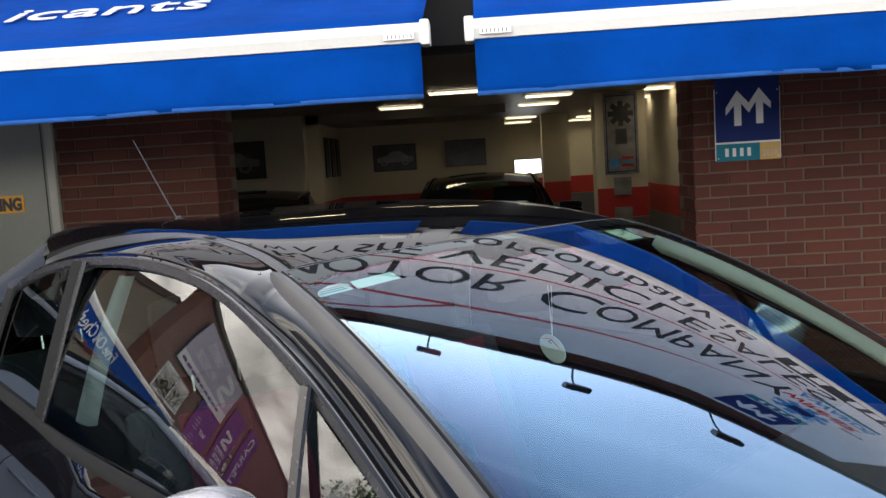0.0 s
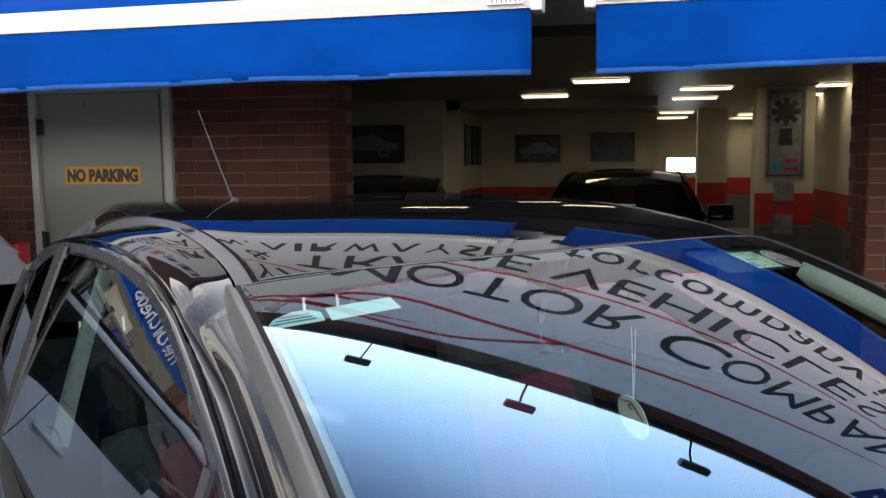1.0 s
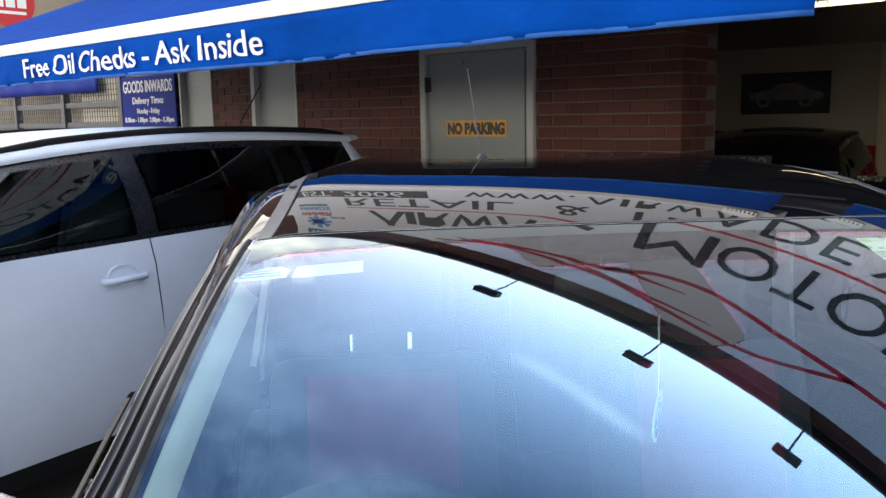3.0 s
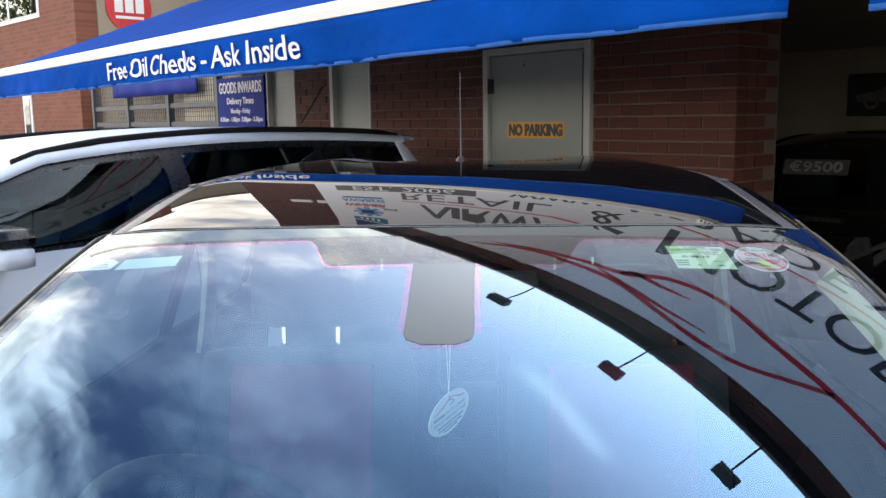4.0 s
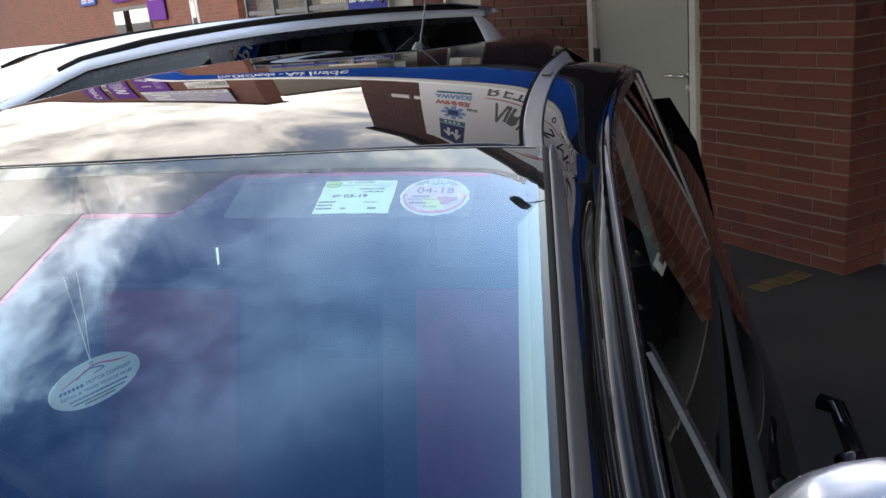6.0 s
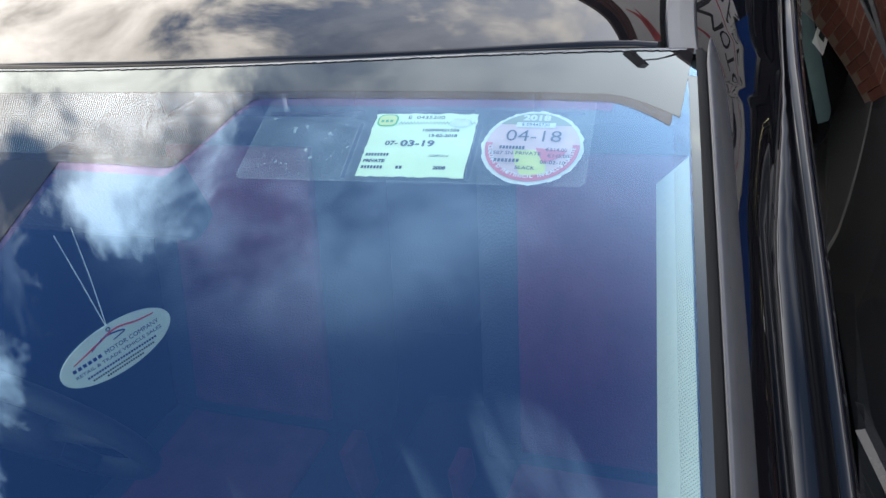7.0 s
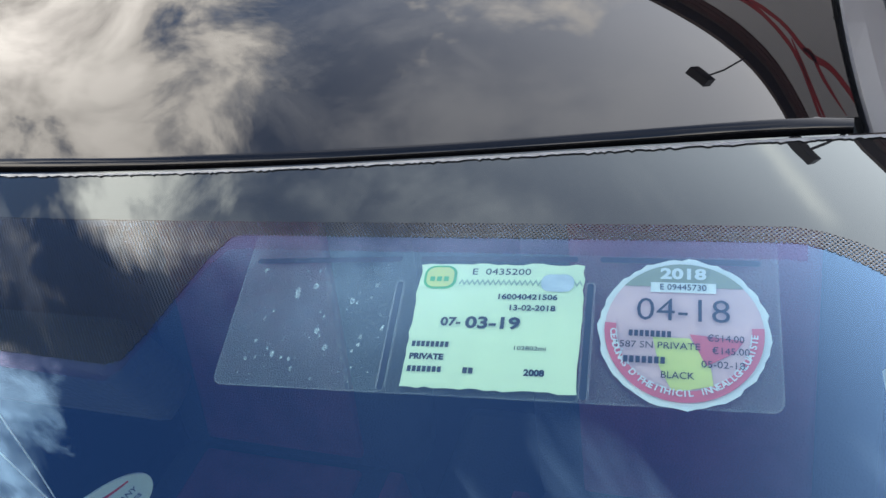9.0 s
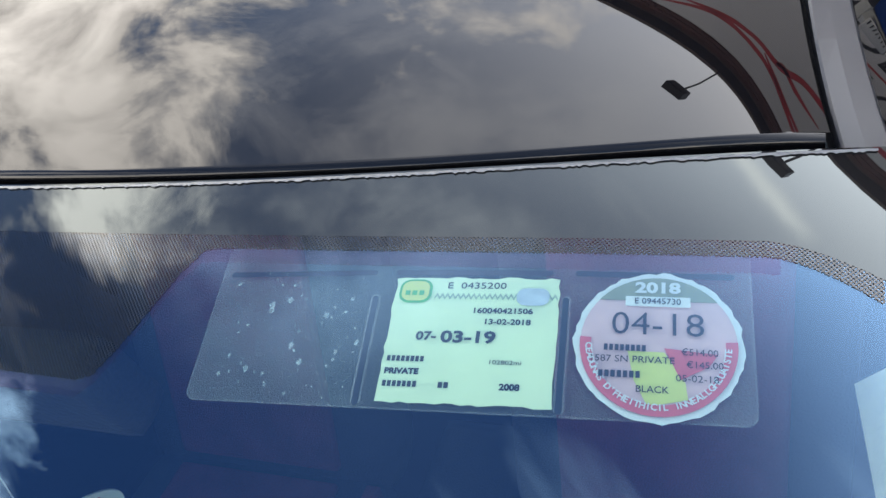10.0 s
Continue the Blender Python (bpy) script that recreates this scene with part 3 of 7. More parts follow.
def lay_bricks(parent, cells, y, material):
    rnd = random.Random(len(cells))
    for x, z, length in cells:
        key = round(length, 2)
        if key not in BRICKS:
            BRICKS[key] = brick_mesh("brick", key)
            BRICKS[key].materials.append(material)
        ob = new("brick", BRICKS[key])
        ob.parent = parent
        ob.matrix_basis = pose(x, y + rnd.uniform(-0.003, 0.002), z + rnd.uniform(-0.0015, 0.0015), rnd.uniform(-0.4, 0.4), rnd.uniform(-0.4, 0.4), rnd.uniform(-0.5, 0.5))


def rest_bricks(parent, cells, y, name="brick_courses"):
    rnd = random.Random(7)
    items = []
    for x, z, length in cells:
        d = rnd.uniform(-0.003, 0.002)
        items.append((x - length / 2, x + length / 2, y + d, y + 0.09, z - 0.0325, z + 0.0325))
    ob = part(name, boxes_mesh(items), M["brick_far"], parent)
    return tagged(ob, kind="stuff")


def wall_core(name, label, spans, y0=0.007, y1=0.24):
    return structure(name, boxes_mesh([(a, b, y0, y1, c, d) for a, b, c, d in spans]), M["mortar"], label, "wall")


wall_mid = wall_core("wall_front", "red brick front wall with pale mortar and a steel side door",
                     [(-1.66, DOOR_L - 0.002, 0, 2.75), (DOOR_R + 0.002, OPEN_L - 0.012, 0, 2.75), (DOOR_L - 0.002, DOOR_R + 0.002, DOOR_TOP + 0.03, 2.75)])
wall_east = wall_core("wall_east", "red brick pier beside the showroom opening", [(OPEN_R + 0.012, 12.0, 0, 2.75)])
wall_west = wall_core("wall_west", "narrow red brick pier between glazed panels", [(-2.9, -2.29, 0, 2.75)])
wall_high = wall_core("wall_parapet", "red brick upper wall behind the large white sign", [(-4.45, 12.0, 2.752, WALL_TOP)])
jamb = structure("wall_jamb", boxes_mesh([(OPEN_L - 0.20, OPEN_L - 0.012, 0.242, 0.46, 0, 2.75), (OPEN_R + 0.012, OPEN_R + 0.2, 0.242, 0.46, 0, 2.75)]), M["mortar"], "brick returns at both sides of the opening", "wall")

# ---- steel side door ----
def side_door():
    door = thing("side_door", "grey painted steel side door with a yellow plate, closed in the brick wall", "door", kind="structure")
    bm = join(box(DOOR_L, DOOR_L + 0.05, -0.03, 0.1, 0, DOOR_TOP + 0.02, 0.004), box(DOOR_R - 0.05, DOOR_R, -0.03, 0.1, 0, DOOR_TOP + 0.02, 0.004),
              box(DOOR_L + 0.05, DOOR_R - 0.05, -0.03, 0.1, DOOR_TOP - 0.03, DOOR_TOP + 0.02, 0.004))
    part("frame", bm, M["frame_steel"], door)
    leaf = part("leaf", box(DOOR_L + 0.054, DOOR_R - 0.054, 0.0, 0.045, 0.01, DOOR_TOP - 0.034, 0.003), M["door_steel"], door)
    part("seam", box(DOOR_R - 0.085, DOOR_R - 0.08, -0.004, 0.002, 0.02, DOOR_TOP - 0.05), M["black_metal"], leaf)
    for z in (0.35, 1.08, 1.80):
        part("hinge", join(tube([(DOOR_L + 0.052, -0.02, z - 0.055), (DOOR_L + 0.052, -0.02, z + 0.055)], 0.011),
                           box(DOOR_L + 0.03, DOOR_L + 0.085, -0.012, 0.0, z - 0.05, z + 0.05)), M["black_metal"], door)
    handle = part("handle", join(tube([(0.69, -0.02, 0.985), (0.69, -0.065, 0.985), (0.67, -0.07, 0.985), (0.55, -0.07, 0.985)], 0.009),
                                 lathe([(0, 0), (0.026, 0), (0.026, 0.008), (0, 0.01)], 20, pose(0.69, 0.0, 0.985, 90, 0, 0))), M["chrome"], door, "chrome lever handle", True)
    part("lock", lathe([(0, 0), (0.02, 0), (0.02, 0.012), (0.008, 0.014), (0, 0.014)], 20, pose(0.69, 0.0, 0.905, 90, 0, 0)), M["alu"], door, "", True)
    for x, z in ((0.16, 1.955), (0.155, 1.935), (0.165, 1.93)):
        part("screw_hole", lathe([(0, 0), (0.006, 0), (0, 0.002)], 8, pose(x, 0.0, z, 90, 0, 0)), M["black_metal"], leaf)
    return door


side_door()
plate_np = thing("notice_plate", "yellow metal plate with black capitals fixed on the steel door", "sign")
part("plate", box(0.0, 0.536, -0.006, -0.002, 1.437, 1.546, 0.0015), M["plate_yellow"], plate_np)
words("NO PARKING", 0.105, (0.268, -0.0075, 1.455), plate_np, 0.505, "sign_black", 0.0055, "CENTER")

# ---- glazed panels west of the door ----
def panel_bay(name, label, x0, x1, material, frame=0.05):
    bay = thing(name, label, "window", kind="structure")
    part("window_frame", join(box(x0, x0 + frame, -0.01, 0.12, 0, 2.75, 0.004), box(x1 - frame * 0.4, x1, -0.01, 0.12, 0, 2.75, 0.004), box(x0, x1, 0.0, 0.12, 2.2, 2.28, 0.004)), M["frame_steel"], bay)
    part("pane", box(x0 + frame, x1 - frame * 0.4, 0.05, 0.075, 0, 2.2), material, bay)
    for k in range(24):
        z = 1.0 + k * 0.05
        part("slat", box(x0 + frame, x1 - frame * 0.4, 0.04, 0.05, z, z + 0.006), material, bay)
    return bay


panel_bay("window_1", "grey-green obscured panel in a pale steel frame", -2.29, -1.66, M["door_steel"])
panel_bay("window_2", "pale grey ribbed panel beside the delivery gate", -3.45, -2.9, M["door_steel"], 0.02)

# ---- big sign on the upper wall ----
SIGN_Y, SIGN_L, SIGN_R, SIGN_B, SIGN_T = -0.16, -2.57, 8.75, 2.72, 5.9


def ribbon(points, width, y, depth=0.004):
    """A painted stroke in the xz plane whose width follows (x, z, w) points."""
    bm = bmesh.new()
    pairs = []
    for i, (x, z, w) in enumerate(points):
        a, b = points[max(i - 1, 0)], points[min(i + 1, len(points) - 1)]
        d = Vector((b[0] - a[0], b[1] - a[1])).normalized()
        nx, nz = -d.y, d.x
        pairs.append([bm.verts.new((x + s * nx * w * width / 2, y, z + s * nz * w * width / 2)) for s in (-1, 1)])
    for p, q in zip(pairs, pairs[1:]):
        bm.faces.new((p[0], q[0], q[1], p[1]))
    bmesh.ops.recalc_face_normals(bm, faces=bm.faces[:])
    bmesh.ops.solidify(bm, geom=bm.faces[:], thickness=depth)
    return bm


def smooth_line(points, n=10):
    """Catmull-Rom through (x, z, w) points."""
    out = []
    p = [points[0], *points, points[-1]]
    for i in range(1, len(p) - 2):
        for k in range(n):
            t = k / n
            out.append(tuple(0.5 * (2 * p[i][j] + (p[i + 1][j] - p[i - 1][j]) * t + (2 * p[i - 1][j] - 5 * p[i][j] + 4 * p[i + 1][j] - p[i + 2][j]) * t * t
                                    + (3 * p[i][j] - p[i - 1][j] - 3 * p[i + 1][j] + p[i + 2][j]) * t ** 3) for j in range(3)))
    return out + [points[-1]]


def arrow_badge(parent, x, z, s, y, field, strip, with_gold=False):
    """A square badge: two upward arrows joined over a coloured strip; s is its width."""
    badge = part("badge_field", box(x, x + s, y - 0.004, y, z, z + s, 0), field, parent)
    pts = [(0.16, 0.54), (0.34, 0.80), (0.52, 0.60), (0.68, 0.83), (0.86, 0.60), (0.86, 0.50), (0.74, 0.60), (0.74, 0.27), (0.63, 0.27), (0.63, 0.62),
           (0.52, 0.45), (0.40, 0.60), (0.40, 0.25), (0.29, 0.25), (0.29, 0.57), (0.16, 0.42)]
    part("badge_mark", plate([(x + a * s, z + b * s) for a, b in pts], 0.004, Matrix.Translation((0, y - 0.005, 0))), M["white_text"], badge)
    part("badge_rule", box(x, x + s, y - 0.004, y, z - 0.03 * s, z, 0), M["white_text"], parent)
    w = 0.68 if with_gold else 1.0
    st = part("badge_strip", box(x, x + s * w, y - 0.004, y, z - 0.30 * s, z - 0.03 * s, 0), strip, parent)
    for k in range(4):
        part("badge_bar", box(x + s * w * (0.2 + 0.17 * k), x + s * w * (0.28 + 0.17 * k), y - 0.006, y - 0.0045, z - 0.23 * s, z - 0.10 * s), M["white_text"], st)
    if with_gold:
        g = part("badge_year", box(x + s * w, x + s, y - 0.004, y, z - 0.30 * s, z - 0.03 * s, 0), M["gold"], parent)
        placed_text = lettering("2018", 0.14 * s, 0.24 * s, "CENTER", 0.0005)
        part("lettering", placed(placed_text, Matrix.Translation((x + s * 0.84, y - 0.0055, z - 0.24 * s))), M["plaster_cream"], g)
    return badge


def gear(parent, x, z, r, y, material):
    pts = []
    for k in range(8):
        a = 2 * math.pi * k / 8
        for da, rr in ((-0.30, 0.62), (-0.2, 1.0), (0.2, 1.0), (0.30, 0.62)):
            pts.append((x + r * rr * math.cos(a + da), z + r * rr * math.sin(a + da)))
    return part("gear_mark", plate(pts, 0.004, Matrix.Translation((0, y, 0))), material, parent)


MARKS = ((0.55, "tri"), (0.16, "bar"), (0.44, "post"), (0.62, "zig"), (0.5, "tri"), (0.44, "vee"), (0.34, "ess"))


def mark(w, kind):
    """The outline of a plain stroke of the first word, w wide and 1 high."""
    if kind == "bar":
        pts = [(0, 0), (0.13, 0), (0.13, 1), (0, 1)]
    elif kind == "tri":
        pts = [(0, 0), (w * 0.15, 0), (w * 0.48, 0.75), (w * 0.8, 0), (w, 0), (w * 0.58, 1), (w * 0.42, 1)]
    elif kind == "post":
        pts = [(0, 0), (0.1, 0), (0.1, 0.42), (w * 0.55, 0.42), (w * 0.85, 0), (w, 0), (w * 0.75, 0.5), (w * 0.85, 0.8), (w * 0.6, 1), (0, 1)]
    elif kind == "zig":
        pts = [(0, 1), (w * 0.25, 0), (w * 0.5, 0.6), (w * 0.75, 0), (w, 1), (w * 0.88, 1), (w * 0.73, 0.35), (w * 0.55, 0.9), (w * 0.45, 0.9), (w * 0.27, 0.35), (w * 0.12, 1)]
    elif kind == "ess":
        pts = [(0, 0.1), (w * 0.3, 0), (w, 0.2), (w * 0.9, 0.5), (w * 0.3, 0.75), (w * 0.9, 0.8), (w * 0.7, 1), (0, 0.85), (w * 0.1, 0.55), (w * 0.7, 0.3)]
    else:
        pts = [(w * 0.42, 0), (w * 0.58, 0), (w * 0.58, 0.5), (w, 1), (w * 0.85, 1), (w * 0.5, 0.6), (w * 0.15, 1), (0, 1), (w * 0.42, 0.5)]
    return pts


def shop_sign():
    s = thing("shop_sign", "large white fascia sign with black capitals and red car outline strokes", "sign")
    y = SIGN_Y
    part("panel", box(SIGN_L, SIGN_R, y, -0.03, SIGN_B, SIGN_T, 0.02), M["sign_white"], s)
    f = y - 0.001
    t = y - 0.0045
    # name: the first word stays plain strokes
    z0, cap = 4.05, 0.54
    xs = -0.93
    for k, (w, kind) in enumerate(MARKS):
        pts = mark(w, kind)
        c = cap * (1.12 if k == 0 else 0.92)
        part("name_mark", plate([(xs + 0.85 * a, z0 + b * c) for a, b in pts], 0.004, Matrix.Translation((0, f, 0))), M["sign_black"], s)
        xs += 0.85 * (w * 0.92 + 0.03)
    words("M", 0.86, (1.98, t, z0), s, 0.62)
    words("OTOR", 0.74, (2.65, t, z0), s, 1.84)
    words("C", 0.86, (4.73, t, z0), s, 0.50)
    words("OMPANY", 0.74, (5.25, t, z0), s, 2.08)
    for text, x0, x1 in (("RETAIL", -1.17, 0.72), ("&", 1.12, 1.42), ("TRADE", 1.66, 3.50), ("VEHICLE", 3.65, 6.09), ("SALES", 6.16, 7.36)):
        words(text, 0.50, (x0, t, 3.49), s, x1 - x0)
    words("www.", 0.42, (0.24, t, 3.13), s, 1.02)
    xs = 1.36
    for w, kind in MARKS:
        part("name_mark", plate([(xs + 0.42 * a, 3.13 + 0.24 * b) for a, b in mark(w, kind)], 0.004, Matrix.Translation((0, f, 0))), M["sign_black"], s)
        xs += 0.42 * w + 0.055
    words("motorcompany.ie", 0.42, (3.0, t, 3.13), s, 3.36)
    part("rule", ribbon(smooth_line([(-1.2, 3.93, 1), (3.0, 3.95, 1), (7.4, 3.90, 0.6)]), 0.035, f), M["sign_red"], s)
    # the car outline in red strokes
    strokes = [
        [(-0.2, 5.80, 0.3), (0.57, 5.53, 1), (1.2, 5.48, 1.1), (1.8, 5.50, 1.3), (2.4, 5.66, 1.2), (2.97, 5.73, 1.1), (3.5, 5.62, 1), (4.2, 5.14, 1)],
        [(0.1, 5.60, 0.3), (0.8, 5.44, 1), (1.3, 5.35, 1), (1.85, 5.27, 1.4), (2.28, 5.04, 1.1), (2.8, 4.98, 1.1), (3.5, 5.12, 1.2), (4.2, 5.14, 1.2), (5.0, 5.10, 0.9), (6.0, 4.95, 0.7), (7.1, 4.68, 0.2)],
        [(1.55, 5.38, 0.4), (1.87, 5.47, 1.1), (2.4, 5.56, 0.9), (2.95, 5.56, 0.2)],
        [(1.80, 5.30, 0.5), (1.95, 5.20, 1.2), (2.25, 5.22, 0.9), (2.6, 5.20, 0.2)],
    ]
    for st in strokes:
        part("stroke", ribbon(smooth_line(st), 0.062, f), M["sign_red"], s)
    for x in (-2.18, 7.28):
        arrow_badge(s, x, 5.20, 0.62, f, M["navy"], M["teal"])
        gear(s, x + 0.33, 4.68, 0.27, f, M["sky_blue"])
        part("gear_middle", box(x + 0.22, x + 0.44, f - 0.0065, f - 0.0045, 4.58, 4.78), M["navy"], s)
        words("2018", 0.14, (x + 0.62, t, 4.42), s, 0.24)
        words("WINNER", 0.24, (x + 0.33, t, 4.20), s, 0.74, "sign_red", 0.006, "CENTER")
        words("AWARDS", 0.24, (x + 0.33, t, 3.93), s, 0.74, "sky_blue", 0.006, "CENTER")
        part("badge_rule", box(x, x + 0.68, f - 0.004, f, 3.80, 3.88), M["teal"], s)
    tag_l = part("date_field", box(-2.2, -0.15, f - 0.004, f, 3.12, 3.43), M["sign_black"], s)
    words("EST. 2006", 0.32, (-1.15, f - 0.0065, 3.17), tag_l, 1.5, "white_text", 0, "CENTER")
    tag_r = part("number_field", box(6.68, 8.5, f - 0.004, f, 3.12, 3.43), M["sign_black"], s)
    for k in range(9):
        if k != 2:
            part("number_bar", box(6.8 + k * 0.18, 6.91 + k * 0.18, f - 0.007, f - 0.0045, 3.18, 3.37), M["white_text"], tag_r)
    return s


shop_sign()

cap = structure("wall_coping", box(-4.5, 12.0, -0.12, 0.3, WALL_TOP + 0.002, WALL_TOP + 0.07, 0.01), M["mortar"], "weathered concrete coping on the parapet", "coping")


def floodlight(m):
    lamp = thing("floodlight", "small dark floodlight on a slim arm above the sign", "floodlight", m, "floodlights over the sign")
    part("arm", tube([(0, 0, 0), (0, -0.28, 0.02), (0, -0.55, -0.05)], 0.012), M["black_metal"], lamp)
    part("bracket", join(box(-0.11, -0.1, -0.6, -0.52, -0.12, -0.02), box(0.1, 0.11, -0.6, -0.52, -0.12, -0.02), box(-0.11, 0.11, -0.58, -0.55, -0.045, -0.03)), M["black_metal"], lamp)
    head = box(-0.14, 0.14, -0.06, 0.06, -0.05, 0.05, 0.012)
    part("head", placed(head, pose(0, -0.58, -0.1, 35, 0, 0)), M["black_metal"], lamp)
    part("lens", placed(box(-0.12, 0.12, 0.061, 0.066, -0.04, 0.04), pose(0, -0.58, -0.1, 35, 0, 0)), M["pane"], lamp)
    return lamp


first_lamp = floodlight(pose(0.87, -0.12, 6.40))
for x in (2.60, 4.24, 5.89, 7.54):
    copy_thing(first_lamp, pose(x, -0.12, 6.40))

# ---- awnings ----
AW_Y, AW_Z, AW_TOP = -2.2, 2.05, 2.86


def valance_fold(x, s):
    """How far the valance bellies out of its plane at a place along it and a share s of its drop."""
    return s * 1.5 * (0.034 * noise.noise(Vector((x * 1.3, 0.0, 4.0))) + 0.026 * noise.noise(Vector((x * 3.9, 3.0, s * 0.8))) + 0.013 * noise.noise(Vector((x * 11.0 + 5 * s, 6.0, s))))


def awning(name, x0, x1, label):
    a = thing(name, label, "awning")
    n = max(int((x1 - x0) / 0.06), 20)
    top_y, top_z = -0.17, AW_TOP
    # canopy with a slight sag between its ribs
    rails = []
    for j in range(9):
        s = j / 8
        rails.append([(x0 + (x1 - x0) * i / n, AW_Y + 0.03 + (top_y - AW_Y - 0.03) * s, AW_Z + 0.03 + (top_z - AW_Z - 0.03) * s
                       - 0.006 * math.sin(math.pi * s) + 0.005 * math.sin(i * 0.9) * math.sin(math.pi * s)) for i in range(n + 1)])
    part("canopy", thick(loft(rails), 0.004), M["awning"], a, "", True)
    # hanging valance with soft folds
    rails = []
    for j in range(7):
        s = j / 6
        row = []
        for i in range(n + 1):
            x = x0 + (x1 - x0) * i / n
            row.append((x, AW_Y - 0.030 + valance_fold(x, s), 2.012 - 0.195 * s + 0.008 * s * noise.noise(Vector((x * 1.5, 5, x0)))))
        rails.append(row)
    part("valance", thick(loft(rails), 0.002), M["awning"], a, "", True)
    hem = []
    for dz in (0.0, 0.016):
        hem.append([(p[0], p[1] - 0.003, p[2] + dz) for p in rails[-1]])
    part("hem", thick(loft(hem), 0.003), M["awning_hem"], a, "faded stitched hem", True)
    bar = bmesh.new()
    prof = [(-0.035, -0.035), (-0.045, 0.0), (-0.03, 0.032), (0.0, 0.04), (0.035, 0.03), (0.04, -0.03)]
    ends = [[bar.verts.new((x, AW_Y + py, AW_Z + pz)) for py, pz in prof] for x in (x0 - 0.01, x1 + 0.01)]
    for k in range(6):
        bar.faces.new((ends[0][k], ends[0][(k + 1) % 6], ends[1][(k + 1) % 6], ends[1][k]))
    bar.faces.new(ends[0]); bar.faces.new(ends[1][::-1])
    bmesh.ops.recalc_face_normals(bar, faces=bar.faces[:])
    part("front_bar", bar, M["white_bar"], a, "white powder-coated front bar", False)
    for x, sgn in ((x0, -1), (x1, 1)):
        part("end_cap", box(min(x, x + sgn * 0.035), max(x, x + sgn * 0.035), AW_Y - 0.05, AW_Y + 0.045, AW_Z - 0.045, AW_Z + 0.045, 0.012), M["white_bar"], a)
        clip = part("clip", box(min(x - sgn * 0.02, x - sgn * 0.13), max(x - sgn * 0.02, x - sgn * 0.13), AW_Y - 0.052, AW_Y - 0.04, AW_Z - 0.025, AW_Z + 0.03, 0.003), M["alu"], a)
        for k in range(7):
            xx = x - sgn * (0.03 + 0.014 * k)
            part("clip_rib", box(xx - 0.002, xx + 0.002, AW_Y - 0.055, AW_Y - 0.051, AW_Z - 0.02, AW_Z - 0.005), M["black_metal"], clip)
        part("arm", tube([(x - sgn * 0.25, AW_Y + 0.03, AW_Z), (x - sgn * 0.7, -1.2, 2.2), (x - sgn * 0.35, -0.1, 2.55)], 0.022), M["white_bar"], a)
    part("cassette", box(x0, x1, -0.157, -0.03, top_z - 0.20, top_z - 0.03, 0.02), M["white_bar"], a)
    return a


aw_west = awning("awning_west", -4.71, 3.27, "bright blue fabric awning with white lettering on its valance")
words("Free Oil Checks - Ask Inside", 0.165, (-1.55, AW_Y - 0.046, 1.862), aw_west, 2.46, "white_text", 0.0006, bend=lambda x, z: valance_fold(x, (2.012 - z) / 0.195))
slope = math.atan2(AW_TOP - AW_Z, -0.17 - AW_Y)
text_part("icants", 0.36, (1.395, -1.575, 2.318), aw_west, M["white_text"], 0.90, turn=Matrix.Rotation(slope - radians(90), 4, "X"))
awning("awning_east", 3.463, 10.5, "bright blue fabric awning over the showroom opening")

# ---- round and hanging signs ----
simi = thing("trade_sign", "square navy trade sign with two white arrows on the brick pier", "sign")
part("plate", box(4.866, 5.256, -0.026, -0.018, 1.497, 1.925, 0.004), M["white_text"], simi)
arrow_badge(simi, 4.871, 1.606, 0.38, -0.027, M["navy"], M["teal"], True)
for x in (4.882, 5.238):
    for z in (1.51, 1.905):
        part("screw", lathe([(0, 0), (0.005, 0), (0.003, 0.003), (0, 0.003)], 8, pose(x, -0.03, z, 90, 0, 0)), M["alu"], simi)

goods = thing("delivery_sign", "blue delivery times board with white lettering on the gate", "sign")
part("board", box(-4.83, -3.76, 0.13, 0.15, 1.42, 2.05, 0.004), M["goods_blue"], goods)
words("GOODS INWARDS", 0.17, (-4.295, 0.127, 1.885), goods, 0.98, "white_text", 0.002, "CENTER")
words("Delivery Times", 0.10, (-4.295, 0.127, 1.765), goods, 0.62, "white_text", 0.001, "CENTER")
words("Monday - Friday", 0.075, (-4.295, 0.127, 1.665), goods, 0.45, "white_text", 0.001, "CENTER")
words("8.30am - 1.00pm  2.00pm - 5.30pm", 0.07, (-4.295, 0.127, 1.575), goods, 0.98, "white_text", 0.001, "CENTER")

# ---- delivery yard gate and the wall behind it ----
# last box: added 9 m wall out of view, keeps sun off the cars
structure("wall_yard", boxes_mesh([(-10.6, -4.45, 0.6, 0.8, 0, 2.3), (-4.45, -3.4, 0.24, 0.8, 0, 2.75), (-11.0, -3.4, 4.5, 4.7, 0, 9.0)]), M["render_wall"], "dull beige rendered wall behind the delivery gate, with an added unseen tall wall against the sun", "wall")
gate = thing("steel_gate", "dark steel delivery gate with mesh panels", "gate")
for x in (-9.15, -7.75, -6.35, -4.95, -3.55):
    part("post", box(x - 0.04, x + 0.04, 0.16, 0.24, 0, 2.25, 0.005), M["gate_steel"], gate)
for z in (0.15, 1.55, 1.78, 2.18):
    part("rail", box(-9.1, -3.6, 0.18, 0.22, z - 0.03, z + 0.03, 0.004), M["gate_steel"], gate)
wires = [(-9.1 + 0.06 * k, -9.1 + 0.06 * k + 0.006, 0.195, 0.201, 0.15, 2.2) for k in range(92)] + [(-9.1, -3.6, 0.2015, 0.2065, 0.2 + 0.06 * k, 0.206 + 0.06 * k) for k in range(33)]
tagged(part("mesh", boxes_mesh(wires), M["gate_steel"], gate), kind="stuff")
